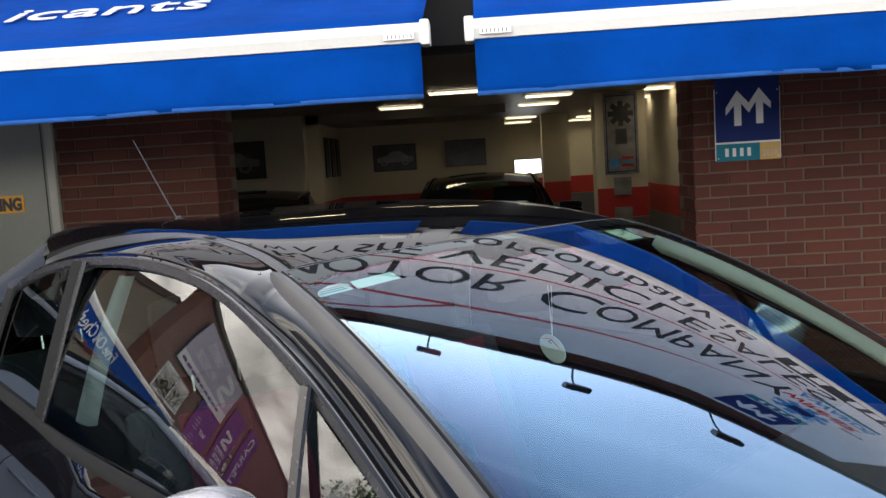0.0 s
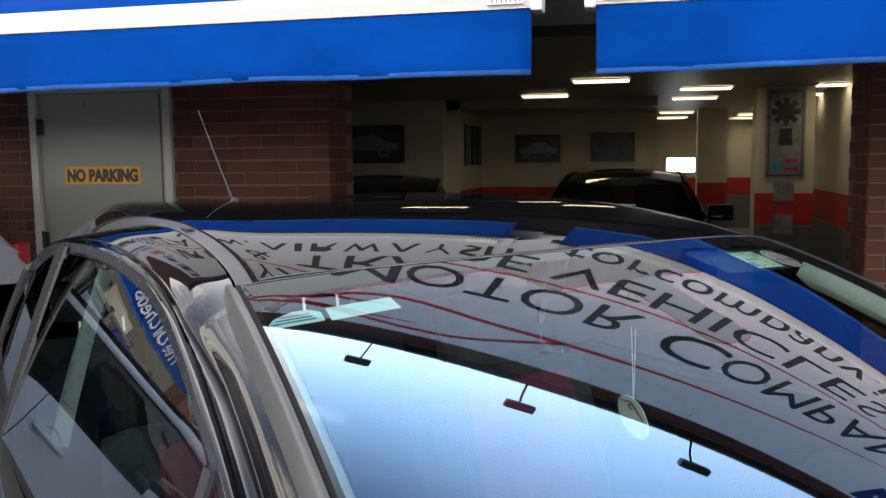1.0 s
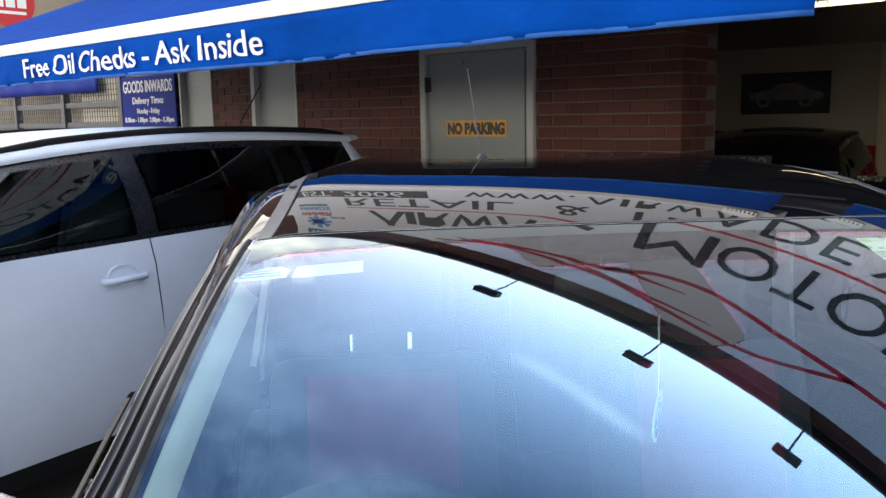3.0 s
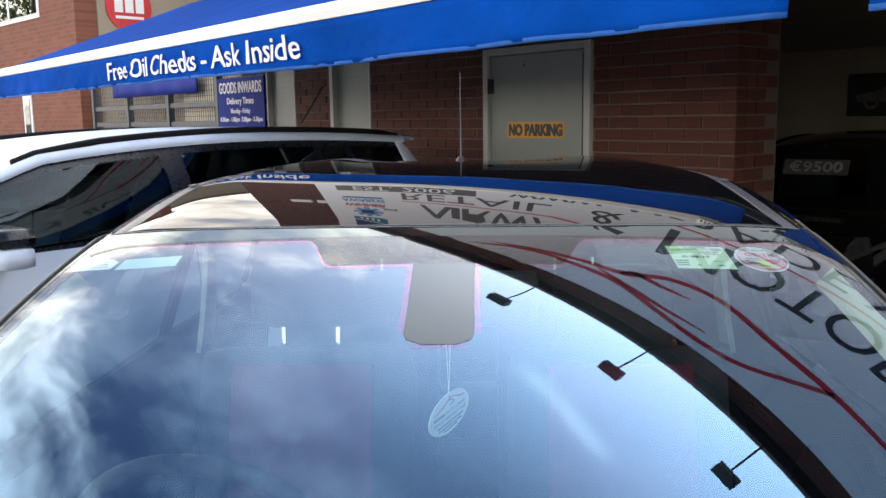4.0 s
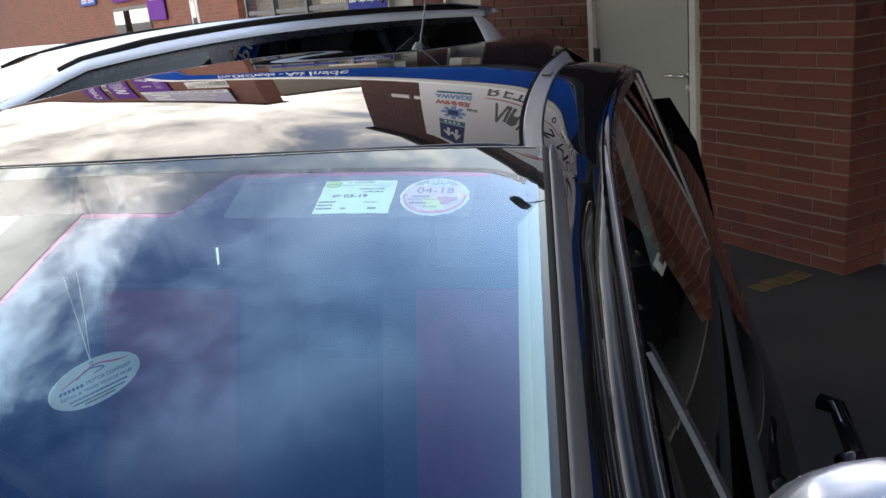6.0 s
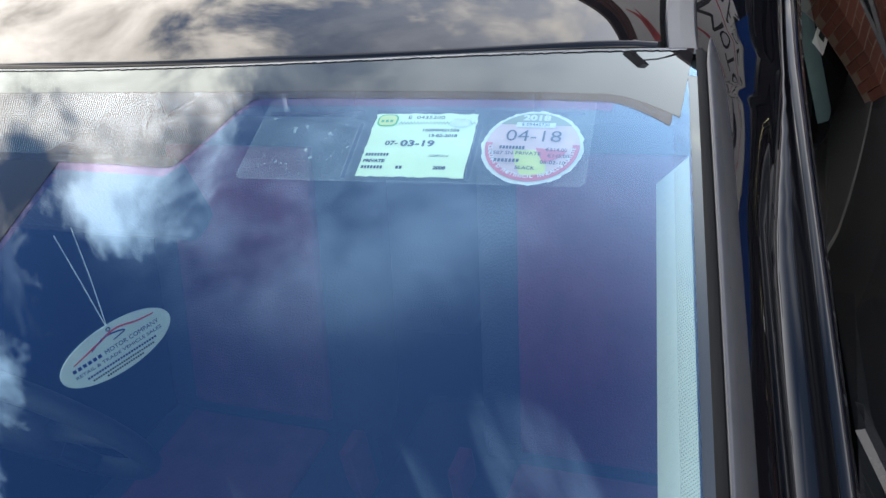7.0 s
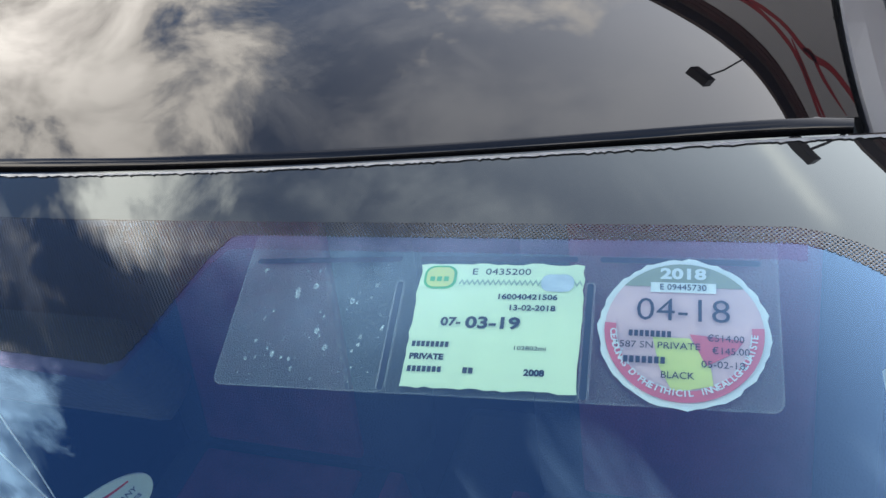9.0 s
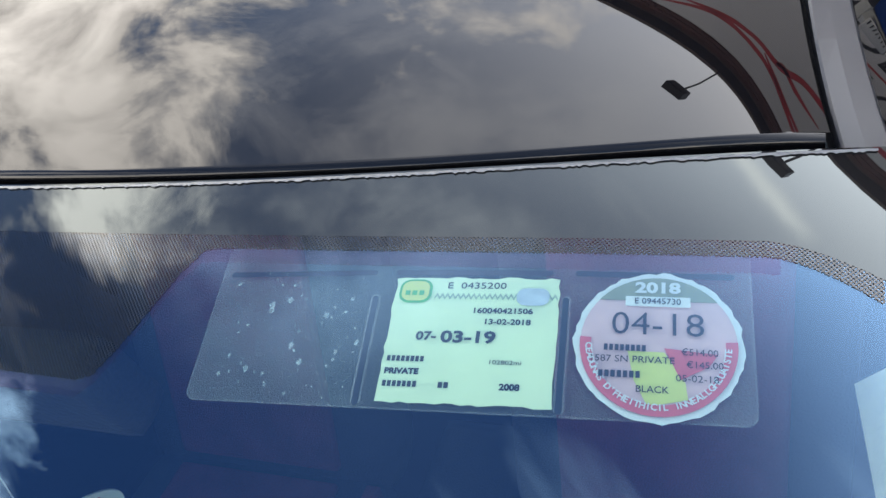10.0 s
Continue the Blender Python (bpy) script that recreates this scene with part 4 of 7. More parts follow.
banner = thing("hanging_banner", "small blue banner hung on the gate under the awning", "banner")
part("sheet", thick(loft([[(-8.2 + 0.1 * k, 0.145 + 0.012 * math.sin(k), z) for k in range(29)] for z in (1.92, 2.0, 2.12)]), 0.003), M["goods_blue"], banner, "", True)

# ---- carpet shop further along ----
SHOP = pose(-13.0, 0.0, 0, 0, 0, 5.1)
shop = thing("neighbour_shop", "two-storey red brick shop with purple banners", "building", SHOP)
part("wall", boxes_mesh([(-42, 3.0, 0.0, 0.35, 0, 6.3), (-42, 3.0, 0.35, 9.0, 0, 5.6)]), M["brick_courses"], shop)
part("coping", box(-42, 3.08, -0.08, 0.42, 6.302, 6.42), M["mortar"], shop)
part("side_wall", box(3.003, 3.04, 0.36, 9.0, 0, 5.6), M["render_wall"], shop, "dull beige rendered side wall")
part("side_coping", box(2.7, 3.10, 0.43, 9.0, 5.603, 5.80), M["mortar"], shop, "grey coping")
round_sign = thing("round_sign", "round red sign with white lettering on the side wall", "sign", SHOP @ pose(3.043, 0.88, 3.45, 0, 0, 90))
part("disc", lathe([(0, 0), (0.39, 0), (0.39, 0.03), (0, 0.03)], 48, pose(0, -0.0, 0, 90, 0, 0)), M["sign_red"], round_sign)
for k in range(3):
    part("mark", box(-0.25 + 0.18 * k, -0.11 + 0.18 * k, -0.038, -0.031, -0.09, 0.16), M["white_text"], round_sign)
part("mark_line", box(-0.24, 0.24, -0.038, -0.031, -0.19, -0.145), M["white_text"], round_sign)
for x0, x1, z0, z1 in ((-1.1, 1.6, 3.36, 4.3), (-9.6, -8.9, 2.6, 4.2), (-9.0, -8.4, 3.2, 4.6), (0.55, 0.95, 0.9, 2.1), (-5.6, -2.3, 0.0, 1.95)):
    w = part("window", boxes_mesh([(x0, x1, -0.02, 0.004, z0, z1)]), M["white_text"] if z1 > 2 else M["black_metal"], shop, "white window frame" if z1 > 2 else "dark shopfront opening")
    part("pane", box(x0 + 0.08, x1 - 0.08, -0.03, -0.022, z0 + 0.08, z1 - 0.08), M["dark_glass"], w)


def shop_banner(x0, x1, z0, z1, lines, material, out=0.0, label="purple banner with white lettering on the carpet shop"):
    b = thing("shop_banner", label, "banner", SHOP)
    part("sheet", box(x0, x1, -0.06 - out, -0.04 - out, z0, z1, 0.004), material, b)
    for text, size, x, z, width in lines:
        part("lettering", placed(lettering(text, size, width, "CENTER", 0.003, 0.002), pose(x, -0.066 - out, z)), M["white_text"], b)
    return b


value = shop_banner(-5.25, -2.35, 2.08, 4.75, [("VALUE", 0.26, -4.2, 3.6, 0.9), ("QUALITY", 0.26, -4.3, 2.95, 1.1), ("SERVICE", 0.26, -4.4, 2.35, 1.2)], M["purple"])
for k in range(15):
    if k % 5 < 4:
        part("text_bar", box(-3.35, -2.75 - 0.07 * (k % 3), -0.068, -0.062, 2.35 + 0.125 * k, 2.39 + 0.125 * k), M["lilac"], value)
bars = shop_banner(-2.25, -1.0, 1.6, 3.02, [], M["purple"])
for k in range(5):
    part("text_bar", box(-2.0, -1.3 - 0.05 * (k % 2), -0.068, -0.062, 2.0 + 0.12 * k, 2.04 + 0.12 * k), M["lilac"], bars)
rug = shop_banner(-8.65, -6.05, 2.98, 5.6, [("CARPETS", 0.26, -7.3, 3.75, 1.9), ("& WOOD", 0.26, -7.35, 3.48, 1.6), ("FLOORS", 0.26, -7.35, 3.2, 1.6)], M["purple"])
part("mark", placed(ribbon(smooth_line([(-6.6, 4.65, 1), (-7.6, 4.62, 1), (-7.9, 4.5, 1), (-6.9, 4.3, 1), (-6.75, 4.18, 1), (-8.0, 4.12, 1)]), 0.16, -0.07), pose(0, 0, 0)), M["white_text"], rug, "white swirl")
tall = shop_banner(-12.6, -9.75, 2.8, 5.8, [], M["purple"])
part("lettering", placed(lettering("CARPETS", 1.35, 2.7, "CENTER", 0.003, 0.01), pose(-11.6, -0.066, 4.25) @ Matrix.Rotation(radians(90), 4, "Y")), M["white_text"], tall)
small = thing("shop_sign_small", "small blue shop sign with pale lettering", "sign", SHOP)
part("sheet", box(-9.0, -7.15, -0.06, -0.04, 2.14, 2.84, 0.004), M["sign_blue"], small)
part("mark", box(-8.4, -7.7, -0.066, -0.062, 2.5, 2.76, 0.002), M["purple"], small)
for k in range(2):
    part("text_bar", box(-8.8 + 0.8 * k, -8.15 + 0.85 * k, -0.066, -0.062, 2.2, 2.42), M["lilac"], small)
high = shop_banner(-5.2, 1.6, 4.55, 6.12, [("CARPETS", 0.42, -0.55, 5.62, 1.9), ("WOOD FLOORS", 0.42, -0.55, 5.12, 2.6)], M["lilac"], 0.03, "pale lilac banner with white lettering high on the shop")
part("mark", placed(ribbon(smooth_line([(-2.6, 5.85, 1), (-3.9, 5.78, 1), (-4.1, 5.6, 1), (-3.0, 5.4, 1), (-2.9, 5.2, 1), (-4.4, 5.1, 1)]), 0.2, -0.098), pose(0, 0, 0)), M["white_text"], high, "white swirl")
part("strip", box(-5.2, 1.6, -0.099, -0.092, 4.55, 4.92), M["white_text"], high, "white strip with small lettering")
for k in range(9):
    part("text_bar", box(1.35 - 0.62 * k - 0.48, 1.35 - 0.62 * k, -0.104, -0.1, 4.68, 4.78), M["purple"], high)
part("mullion", box(0.21, 0.29, -0.036, -0.031, 3.38, 4.28), M["white_text"], shop, "white mullion")


# ---- trees beyond the yard ----
def tree(x, y, h, seed):
    rnd = random.Random(seed)
    t = thing("tree", "broad green leafy tree beyond the parked cars", "tree", pose(x, y, 0), "trees beyond the yard")
    part("trunk", tube([(0, 0, 0), (0.1, 0.05, h * 0.25), (0.0, 0.1, h * 0.55), (0.1, 0.0, h * 0.8)], 0.22, 10, 0.06), M["bark"], t, "", True)
    clumps = []
    for k in range(9):
        a = k * 2.4 + rnd.uniform(-0.4, 0.4)
        z = h * rnd.uniform(0.42, 0.82)
        r = h * rnd.uniform(0.14, 0.27)
        end = (r * math.cos(a), r * math.sin(a), z)
        part("limb", tube([(0.03, 0.06, z - h * 0.2), (end[0] * 0.5, end[1] * 0.5, z - h * 0.07), end], 0.08, 7, 0.02), M["bark"], t, "", True)
        clumps.append(end)
    clumps += [(0, 0, h * 0.85), (0.3, 0.2, h * 0.7)]
    verts, faces = [], []
    for cx, cy, cz in clumps:
        cr = h * rnd.uniform(0.11, 0.17)
        for _ in range(170):
            d = Vector((rnd.gauss(0, 1), rnd.gauss(0, 1), rnd.gauss(0, 0.8)))
            d = d.normalized() * cr * rnd.uniform(0.45, 1.1)
            a = Vector((rnd.uniform(-1, 1), rnd.uniform(-1, 1), rnd.uniform(-1, 1))).normalized()
            b = a.cross(Vector((0.3, 0.2, 0.9))).normalized()
            size = rnd.uniform(0.10, 0.22)
            c = Vector((cx, cy, cz)) + d
            n = len(verts)
            verts += [tuple(c - a * size), tuple(c + b * size * 0.5), tuple(c + a * size), tuple(c - b * size * 0.5)]
            faces.append((n, n + 1, n + 2, n + 3))
    tagged(part("crown", (verts, faces), M["leaf"], t), kind="stuff")


for x, y, h, seed in ((-44, -6.5, 10.0, 1), (-47, -10.5, 11.5, 2), (-42, -14.5, 10.0, 3), (-50, -18.5, 12.0, 4), (-40, -22, 10.0, 5)):
    tree(x, y, h, seed)

# ---- faded yellow edge line on the yard ----
line = thing("yellow_line", "worn yellow painted line on the asphalt by the wall", "marking", kind="structure")
rnd = random.Random(12)
for k in range(7):
    part("paint_patch", box(1.58 + rnd.uniform(-0.012, 0.012), 1.68 + rnd.uniform(-0.012, 0.012), -0.46 + 0.052 * k, -0.412 + 0.052 * k, 0.0, 0.004), M["line_yellow"], line)

# ---- the black hatchback: u ahead, v to its left, z up; origin under the middle of the screen's top edge ----
CAR = pose(3.47, -3.53, 0, 0, 0, -42.8)
SCREEN = (1.44593, -0.24858, -0.21252, -0.06532, -0.20777, -0.22898, 0.05911, -0.55922, 0.05082, 1.44876, -0.03631, 0.46921, -0.42852, -1.65036)
ROOF = (1.44217, -0.20706, -0.32437, -0.19349, -0.09914, 0.06946, -0.05663, 0.13484, -0.04871)


def screen_z(u, v):
    z0, a, b, c, d, e, f, g, k, h, l, m, n, o = SCREEN
    if u > 0.6:       # below the wiper line the pane runs on straight
        return screen_z(0.6, v) + (screen_z(0.6, v) - screen_z(0.59, v)) / 0.01 * (u - 0.6)
    return (z0 + a * u + b * u * u + c * v * v + d * v ** 4 + e * u * v * v + f * u ** 3 + g * u * u * v * v + k * v ** 6
            + h * u * v ** 4 + l * u ** 4 + m * u ** 3 * v * v + n * u * u * v ** 4 + o * u * v ** 6)


def screen_edge(u):
    return 0.507 + 0.155 * u


def seam_u(v):
    return 0.055 - 0.055 * (v / 0.507) ** 2


def roof_z(u, v):
    z0, a, b, c, d, e, f, g, h = ROOF
    z = z0 + a * u + b * u * u + c * u ** 3 + d * v * v + e * v ** 4 + f * u * v * v + g * u * u * v * v + h * u ** 4
    k = min(abs(v) / min(0.478, roof_edge(u) + 0.023), 1.0)
    return z - 0.005 * k ** 18 - 0.17 * max(0.0, -u - 0.3) ** 1.5 * k ** 16


def roof_edge(u):
    return 0.455 + 0.027 * math.exp(min(u, 0.0) / 0.12) - 0.10 * max(0.0, -u - 0.5) ** 1.2


def table(rows, u):
    """A smooth curve through (u, a, b) rows, u falling."""
    if u >= rows[0][0]:
        return rows[0][1:]
    for i in range(len(rows) - 1):
        if u >= rows[i + 1][0]:
            p0, p1, p2, p3 = rows[max(i - 1, 0)], rows[i], rows[i + 1], rows[min(i + 2, len(rows) - 1)]
            h = p2[0] - p1[0]
            t = (u - p1[0]) / h
            out = []
            for k in (1, 2):
                m1 = (p2[k] - p0[k]) / (p2[0] - p0[0]) * h
                m2 = (p3[k] - p1[k]) / (p3[0] - p1[0]) * h
                out.append((2 * t ** 3 - 3 * t * t + 1) * p1[k] + (t ** 3 - 2 * t * t + t) * m1 + (3 * t * t - 2 * t ** 3) * p2[k] + (t ** 3 - t * t) * m2)
            return tuple(out)
    return rows[-1][1:]


FRAME_TOP = [(0.74, 0.712, 1.008), (0.52, 0.670, 1.125), (0.4, 0.645, 1.186), (0.3, 0.624, 1.235), (0.2, 0.607, 1.284), (0.1, 0.592, 1.325),
             (0.0, 0.578, 1.36), (-0.08, 0.568, 1.385), (-0.2, 0.560, 1.412), (-0.4, 0.560, 1.433), (-0.6, 0.563, 1.432), (-0.8, 0.563, 1.418),
             (-1.0, 0.560, 1.385), (-1.2, 0.556, 1.33), (-1.45, 0.552, 1.22), (-1.6, 0.55, 1.15)]
BELT = [(0.86, 0.768, 0.985), (0.4, 0.733, 1.035), (0.0, 0.717, 1.065), (-0.5, 0.705, 1.075), (-0.7, 0.688, 1.085), (-1.2, 0.645, 1.10), (-1.6, 0.61, 1.13)]


def pane_v(u, z):
    """How far out the front side glass stands at a place and height."""
    z -= 1.2
    return (0.6538 - 0.0223 * u - 0.426 * z - 0.0251 * u * u - 0.0344 * u * z - 0.2546 * z * z + 0.0098 * u ** 3 + 0.0912 * u * u * z
            + 0.0372 * u * z * z - 0.3635 * z ** 3 + 0.0211 * u ** 4 + 0.1835 * u ** 3 * z)


def us(a, b, n):
    return [a + (b - a) * k / n for k in range(n + 1)]


def both(points, side):
    return [(u, side * v, z) for u, v, z in points]


def black_car():
    car = thing("hatchback_car", "black five-door hatchback with a reflective windscreen, parked slantwise", "car", CAR)
    # windscreen: one curved pane
    rails = []
    for i in range(61):
        s = -1 + 2 * i / 60
        row = []
        for k in range(49):
            t = k / 48
            v_top = s * 0.507
            u_end = 0.97 - 0.22 * s * s
            u = seam_u(v_top) + (u_end - seam_u(v_top)) * t
            v = s * screen_edge(u)
            row.append((u, v, screen_z(u, v)))
        rails.append(row)
    pane = part("windscreen", facing(loft(rails), (0, 0, 1)), M["windscreen"], car, "tinted heat-reflecting glass", True)
    pane.visible_shadow = False
    # printed black border with the sensor tongue at the top middle; it carries the plain gloss of bare glass
    def border(v):
        a = abs(v)
        u = 0.094 - 0.13 * v * v + 2.2 * max(0.0, a - 0.455) ** 1.5
        x = min(max((a - 0.145) / 0.042, 0.0), 1.0)
        return max(u, 0.166 + (u - 0.166) * x * x * (3 - 2 * x))

    def skin(u, v, lift=0.0004):
        return (u, v, screen_z(u, v) + lift)

    def solid(v):
        return 0.086 - 0.13 * v * v + 1.8 * max(0.0, abs(v) - 0.455) ** 1.5
    part("printed_border", loft([[skin(u, v) for u in us(seam_u(v) - 0.002, solid(v), 6)] for v in us(-0.505, 0.505, 80)]), M["frit"], pane, "black printed glass border", True)
    part("dotted_border", loft([[skin(u, v) for u in us(solid(v), border(v), 5)] for v in us(-0.5, 0.5, 120)]), M["frit_dots"], pane, "black dots printed on the glass", True)
    for side in (1, -1):
        edge = [[(u, side * (screen_edge(u) - d), screen_z(u, screen_edge(u) - d) + 0.0004) for u in us(0.03, 0.75, 40)] for d in (0.0, 0.004, 0.007)]
        part("printed_border", loft(edge), M["frit"], pane, "black printed glass border", True)
        edge = [[(u, side * (screen_edge(u) - d), screen_z(u, screen_edge(u) - d) + 0.0007) for u in us(0.07, 0.75, 40)] for d in (0.007, 0.012, 0.018)]
        part("dotted_border", loft(edge), M["frit_specks"], pane, "black dots printed on the glass", True)
    tongue = []
    for k in range(21):
        u = 0.166 + 0.172 * k / 20
        w = 0.039
        if u > 0.318:
            w = 0.019 + math.sqrt(max(0.0, 0.02 ** 2 - (u - 0.318) ** 2))
        tongue.append([skin(u, w * s, 0.0005) for s in us(-1, 1, 8)])
    part("sensor_cover", loft(tongue), M["sensor_print"], pane, "grey sensor window in the glass", True)
    # rosy edge where the heat-reflecting coating begins
    part("coating_edge", facing(loft([[skin(u, v, 0.0002) for u in us(border(v), border(v) + 0.008, 3)] for v in us(-0.46, 0.46, 120)]), (0, 0, 1)), M["coating_edge"], pane, "rosy coating edge", True).visible_shadow = False
    for side in (1, -1):
        rim = [[skin(u, side * (w + d), 0.0002) for u, w in [(0.178 + 0.014 * k, 0.039) for k in range(11)]] for d in (0.0, 0.004, 0.007)]
        part("coating_edge", facing(loft(rim), (0, 0, 1)), M["coating_edge"], pane, "rosy coating edge", True).visible_shadow = False
    part("coating_edge", facing(loft([[skin(u, v, 0.0002) for v in us(-0.03, 0.03, 6)] for u in (0.338, 0.342, 0.345)]), (0, 0, 1)), M["coating_edge"], pane, "rosy coating edge", True).visible_shadow = False
    # roof skin, seam strip and mouldings
    rails = []
    for i in range(81):
        s = -1 + 2 * i / 80
        row = []
        for k in range(61):
            u0 = seam_u(s * 0.478) - 0.016
            u = u0 + (-1.62 - u0) * k / 60
            v = s * roof_edge(u)
            row.append((u, v, roof_z(u, v)))
        rails.append(row)
    part("roof", loft(rails), M["car_black"], car, "glossy black roof skin", True)
    strip = [[(seam_u(v) - d, v, screen_z(seam_u(v), v) - 0.002 - h) for v in us(-0.507, 0.507, 50)] for d, h in ((-0.0005, 0.001), (0.0005, 0.006), (0.006, 0.0075), (0.012, 0.0075), (0.0145, 0.005))]
    part("roof_seal", loft(strip), M["seal_black"], car, "black rubber seal", True)
    lip = []
    for k, (d, h) in enumerate(((0.0, 0.0), (0.0025, 0.0007), (0.0042, 0.0024), (0.0048, 0.0055), (0.0044, 0.0100))):
        lip.append([(seam_u(v) - 0.016 + d, v, roof_z(seam_u(v) - 0.016, v) - h) for v in us(-0.478, 0.478, 60)])
    part("roof_lip", facing(loft(lip), (0.6, 0, 1)), M["car_black"], car, "folded front edge of the roof", True)
    rag = random.Random(12)
    rim = [[], [], []]
    for v in us(-0.5, 0.5, 620):
        w = 0.0012 + 0.0011 * rag.random() ** 2
        rim[0].append((seam_u(v) - 0.0006, v, screen_z(seam_u(v), v) - 0.0025))
        rim[1].append((seam_u(v) - 0.0003, v, screen_z(seam_u(v), v) + 0.0012))
        rim[2].append((seam_u(v) + w, v, screen_z(seam_u(v) + w, v) + 0.0012))
    part("glass_edge", facing(loft(rim), (0, 0, 1)), M["glass_edge"], pane, "pale chipped edge of the glass", True)
    for side in (1, -1):
        # roof moulding: a flat satin band from the screen corner to the tail
        st = us(-0.004, -1.55, 60)
        def band(d, h):
            return both([(u, roof_edge(u) + d, roof_z(u, roof_edge(u) + d) + h - 0.007 * math.exp(min(u, 0.0) / 0.1)) for u in st], side)
        part("roof_gutter", loft([band(-0.001, 0.0), band(0.001, -0.006), band(0.004, -0.006)]), M["rubber"], car, "", True)
        part("roof_moulding", loft([band(0.004, -0.006), band(0.0045, 0.0005), band(0.006, 0.0015), band(0.015, 0.002), band(0.0255, 0.0015), band(0.027, 0.0)]), M["satin_trim"], car, "dark grey satin moulding", False)
        part("moulding_clip", placed(box(-0.016, 0.016, -0.0065, 0.0065, -0.001, 0.0018, 0.0006), pose(-0.30, side * 0.473, roof_z(-0.30, 0.473) + 0.0025, 0, 0, 0)), M["satin_trim"], car)
        # gloss side rail between moulding and door frame, running on down the pillar
        st = us(0.74, 0.06, 34) + us(0.05, -0.10, 24) + us(-0.12, -1.55, 50)
        top, low = [], []
        for u in st:
            if u <= 0:
                top.append((u, roof_edge(u) + 0.028, roof_z(u, roof_edge(u) + 0.027) - 0.001 - 0.007 * math.exp(u / 0.1) - 0.012 * math.exp(u / 0.05)))
            else:
                top.append((u, screen_edge(u) + 0.0215 - 0.018 * math.exp(-u / 0.03), screen_z(u, screen_edge(u)) - 0.0325 + 0.014 * math.exp(-u / 0.03)))
            v, z = table(FRAME_TOP, u)[:2]
            gap = 0.018 * min(max((u + 0.05) / 0.15, 0.0), 1.0)
            low.append((u, v - 0.010 - gap, z + 0.004 - 0.35 * gap))
        rows = [both([(p[0], p[1] + (q[1] - p[1]) * t + 0.004 * math.sin(math.pi * t), p[2] + (q[2] - p[2]) * t + 0.004 * math.sin(math.pi * t)) for p, q in zip(top, low)], side) for t in us(0, 1, 8)]
        rows += [both([(u, v + d, z - h) for u, v, z in low], side) for d, h in ((0.0012, 0.0007), (0.0020, 0.0022), (0.0020, 0.0060))]
        part("roof_rail", loft(rows), M["car_black"], car, "gloss black rail running down the pillar", True)
        # pillar beside the screen: seal, flat satin moulding, gloss panel
        st = us(0.0, 0.74, 40)
        def along(d, h):
            return both([(u, screen_edge(u) + d, screen_z(u, screen_edge(u)) + h) for u in st], side)
        part("pillar_seal", loft([along(-0.001, 0.0005), along(0.003, 0.002), along(0.007, -0.002)]), M["rubber"], car, "black rubber seal", True)
        st = [-0.03 + 0.004 * k for k in range(14)] + us(0.03, 0.74, 36)
        def nose(d, h):
            row = []
            for u in st:
                w = math.sqrt(min(max((u + 0.0301) / 0.045, 0.0), 1.0))
                row.append((u, screen_edge(u) + 0.012 + (d - 0.012) * w, screen_z(max(u, -0.03), screen_edge(u)) + h * w + (1 - w) * (-0.012) + 0.001))
            return both(row, side)
        part("pillar_moulding", loft([nose(0.006, -0.003), nose(0.0065, 0.0005), nose(0.009, 0.0), nose(0.014, -0.009), nose(0.0195, -0.025), nose(0.022, -0.033)]), M["satin_trim"], car, "dark grey satin moulding", True)
        # rubber groove between the body and the door frame
        st = us(0.74, -1.55, 80)
        c = [(u, *table(FRAME_TOP, u)) for u in st]
        grip = [0.018 * min(max((u + 0.05) / 0.15, 0.0), 1.0) for u in st]
        lines = [[(u, v - 0.009 - g, z + 0.001 - 0.6 * g) for (u, v, z), g in zip(c, grip)], [(u, v - 0.008 - g * 0.8, z - 0.008 - 0.6 * g) for (u, v, z), g in zip(c, grip)]]
        lines += [[(u, v + d, z + h) for u, v, z in c] for d, h in ((-0.004, -0.008), (0.001, 0.001), (0.007, -0.005))]
        part("door_frame", loft([both(r, side) for r in lines]), M["car_black"], car, "gloss black door frame with a groove", True)
        # door frame: a satin bead along the window tops
        st = us(0.74, -1.6, 80)
        f = [(u, *table(FRAME_TOP, u)) for u in st]
        o = [(u, v + 0.007, z - 0.005) for u, v, z in f]
        o2 = [(u, v + 0.011, z - 0.020) for u, v, z in f]
        i2 = [(u, v + 0.006, z - 0.027) for u, v, z in f]
        part("window_bead", loft([both(r, side) for r in (o, o2, i2)]), M["bead_trim"], car, "dark satin window surround", False)
        # side glass, cut by the quarter-light bar and the middle pillar
        def glass(u0, u1, name):
            st = us(u0, u1, 16)
            rr = []
            for t in us(0, 1, 10):
                row = []
                for u in st:
                    p, q = table(FRAME_TOP, u), table(BELT, u)
                    pv, pz = p[0] + 0.004, p[1] - 0.02
                    z = pz + (q[1] - pz) * t
                    row.append((u, pane_v(u, z) if u1 > -0.7 else pv + (q[0] - pv) * t + 0.004 * math.sin(math.pi * t), z))
                rr.append(row)
            w = part(name, facing(loft([both(r, side) for r in rr]), (0, side, 0.3)), M["car_glass"], car, "tinted side glass", True)
            w.visible_shadow = False
        glass(0.73, 0.23, "quarter_light")
        glass(0.228, -0.662, "front_window")
        glass(-0.70, -1.20, "rear_window")
        glass(-1.20, -1.5, "tail_window")
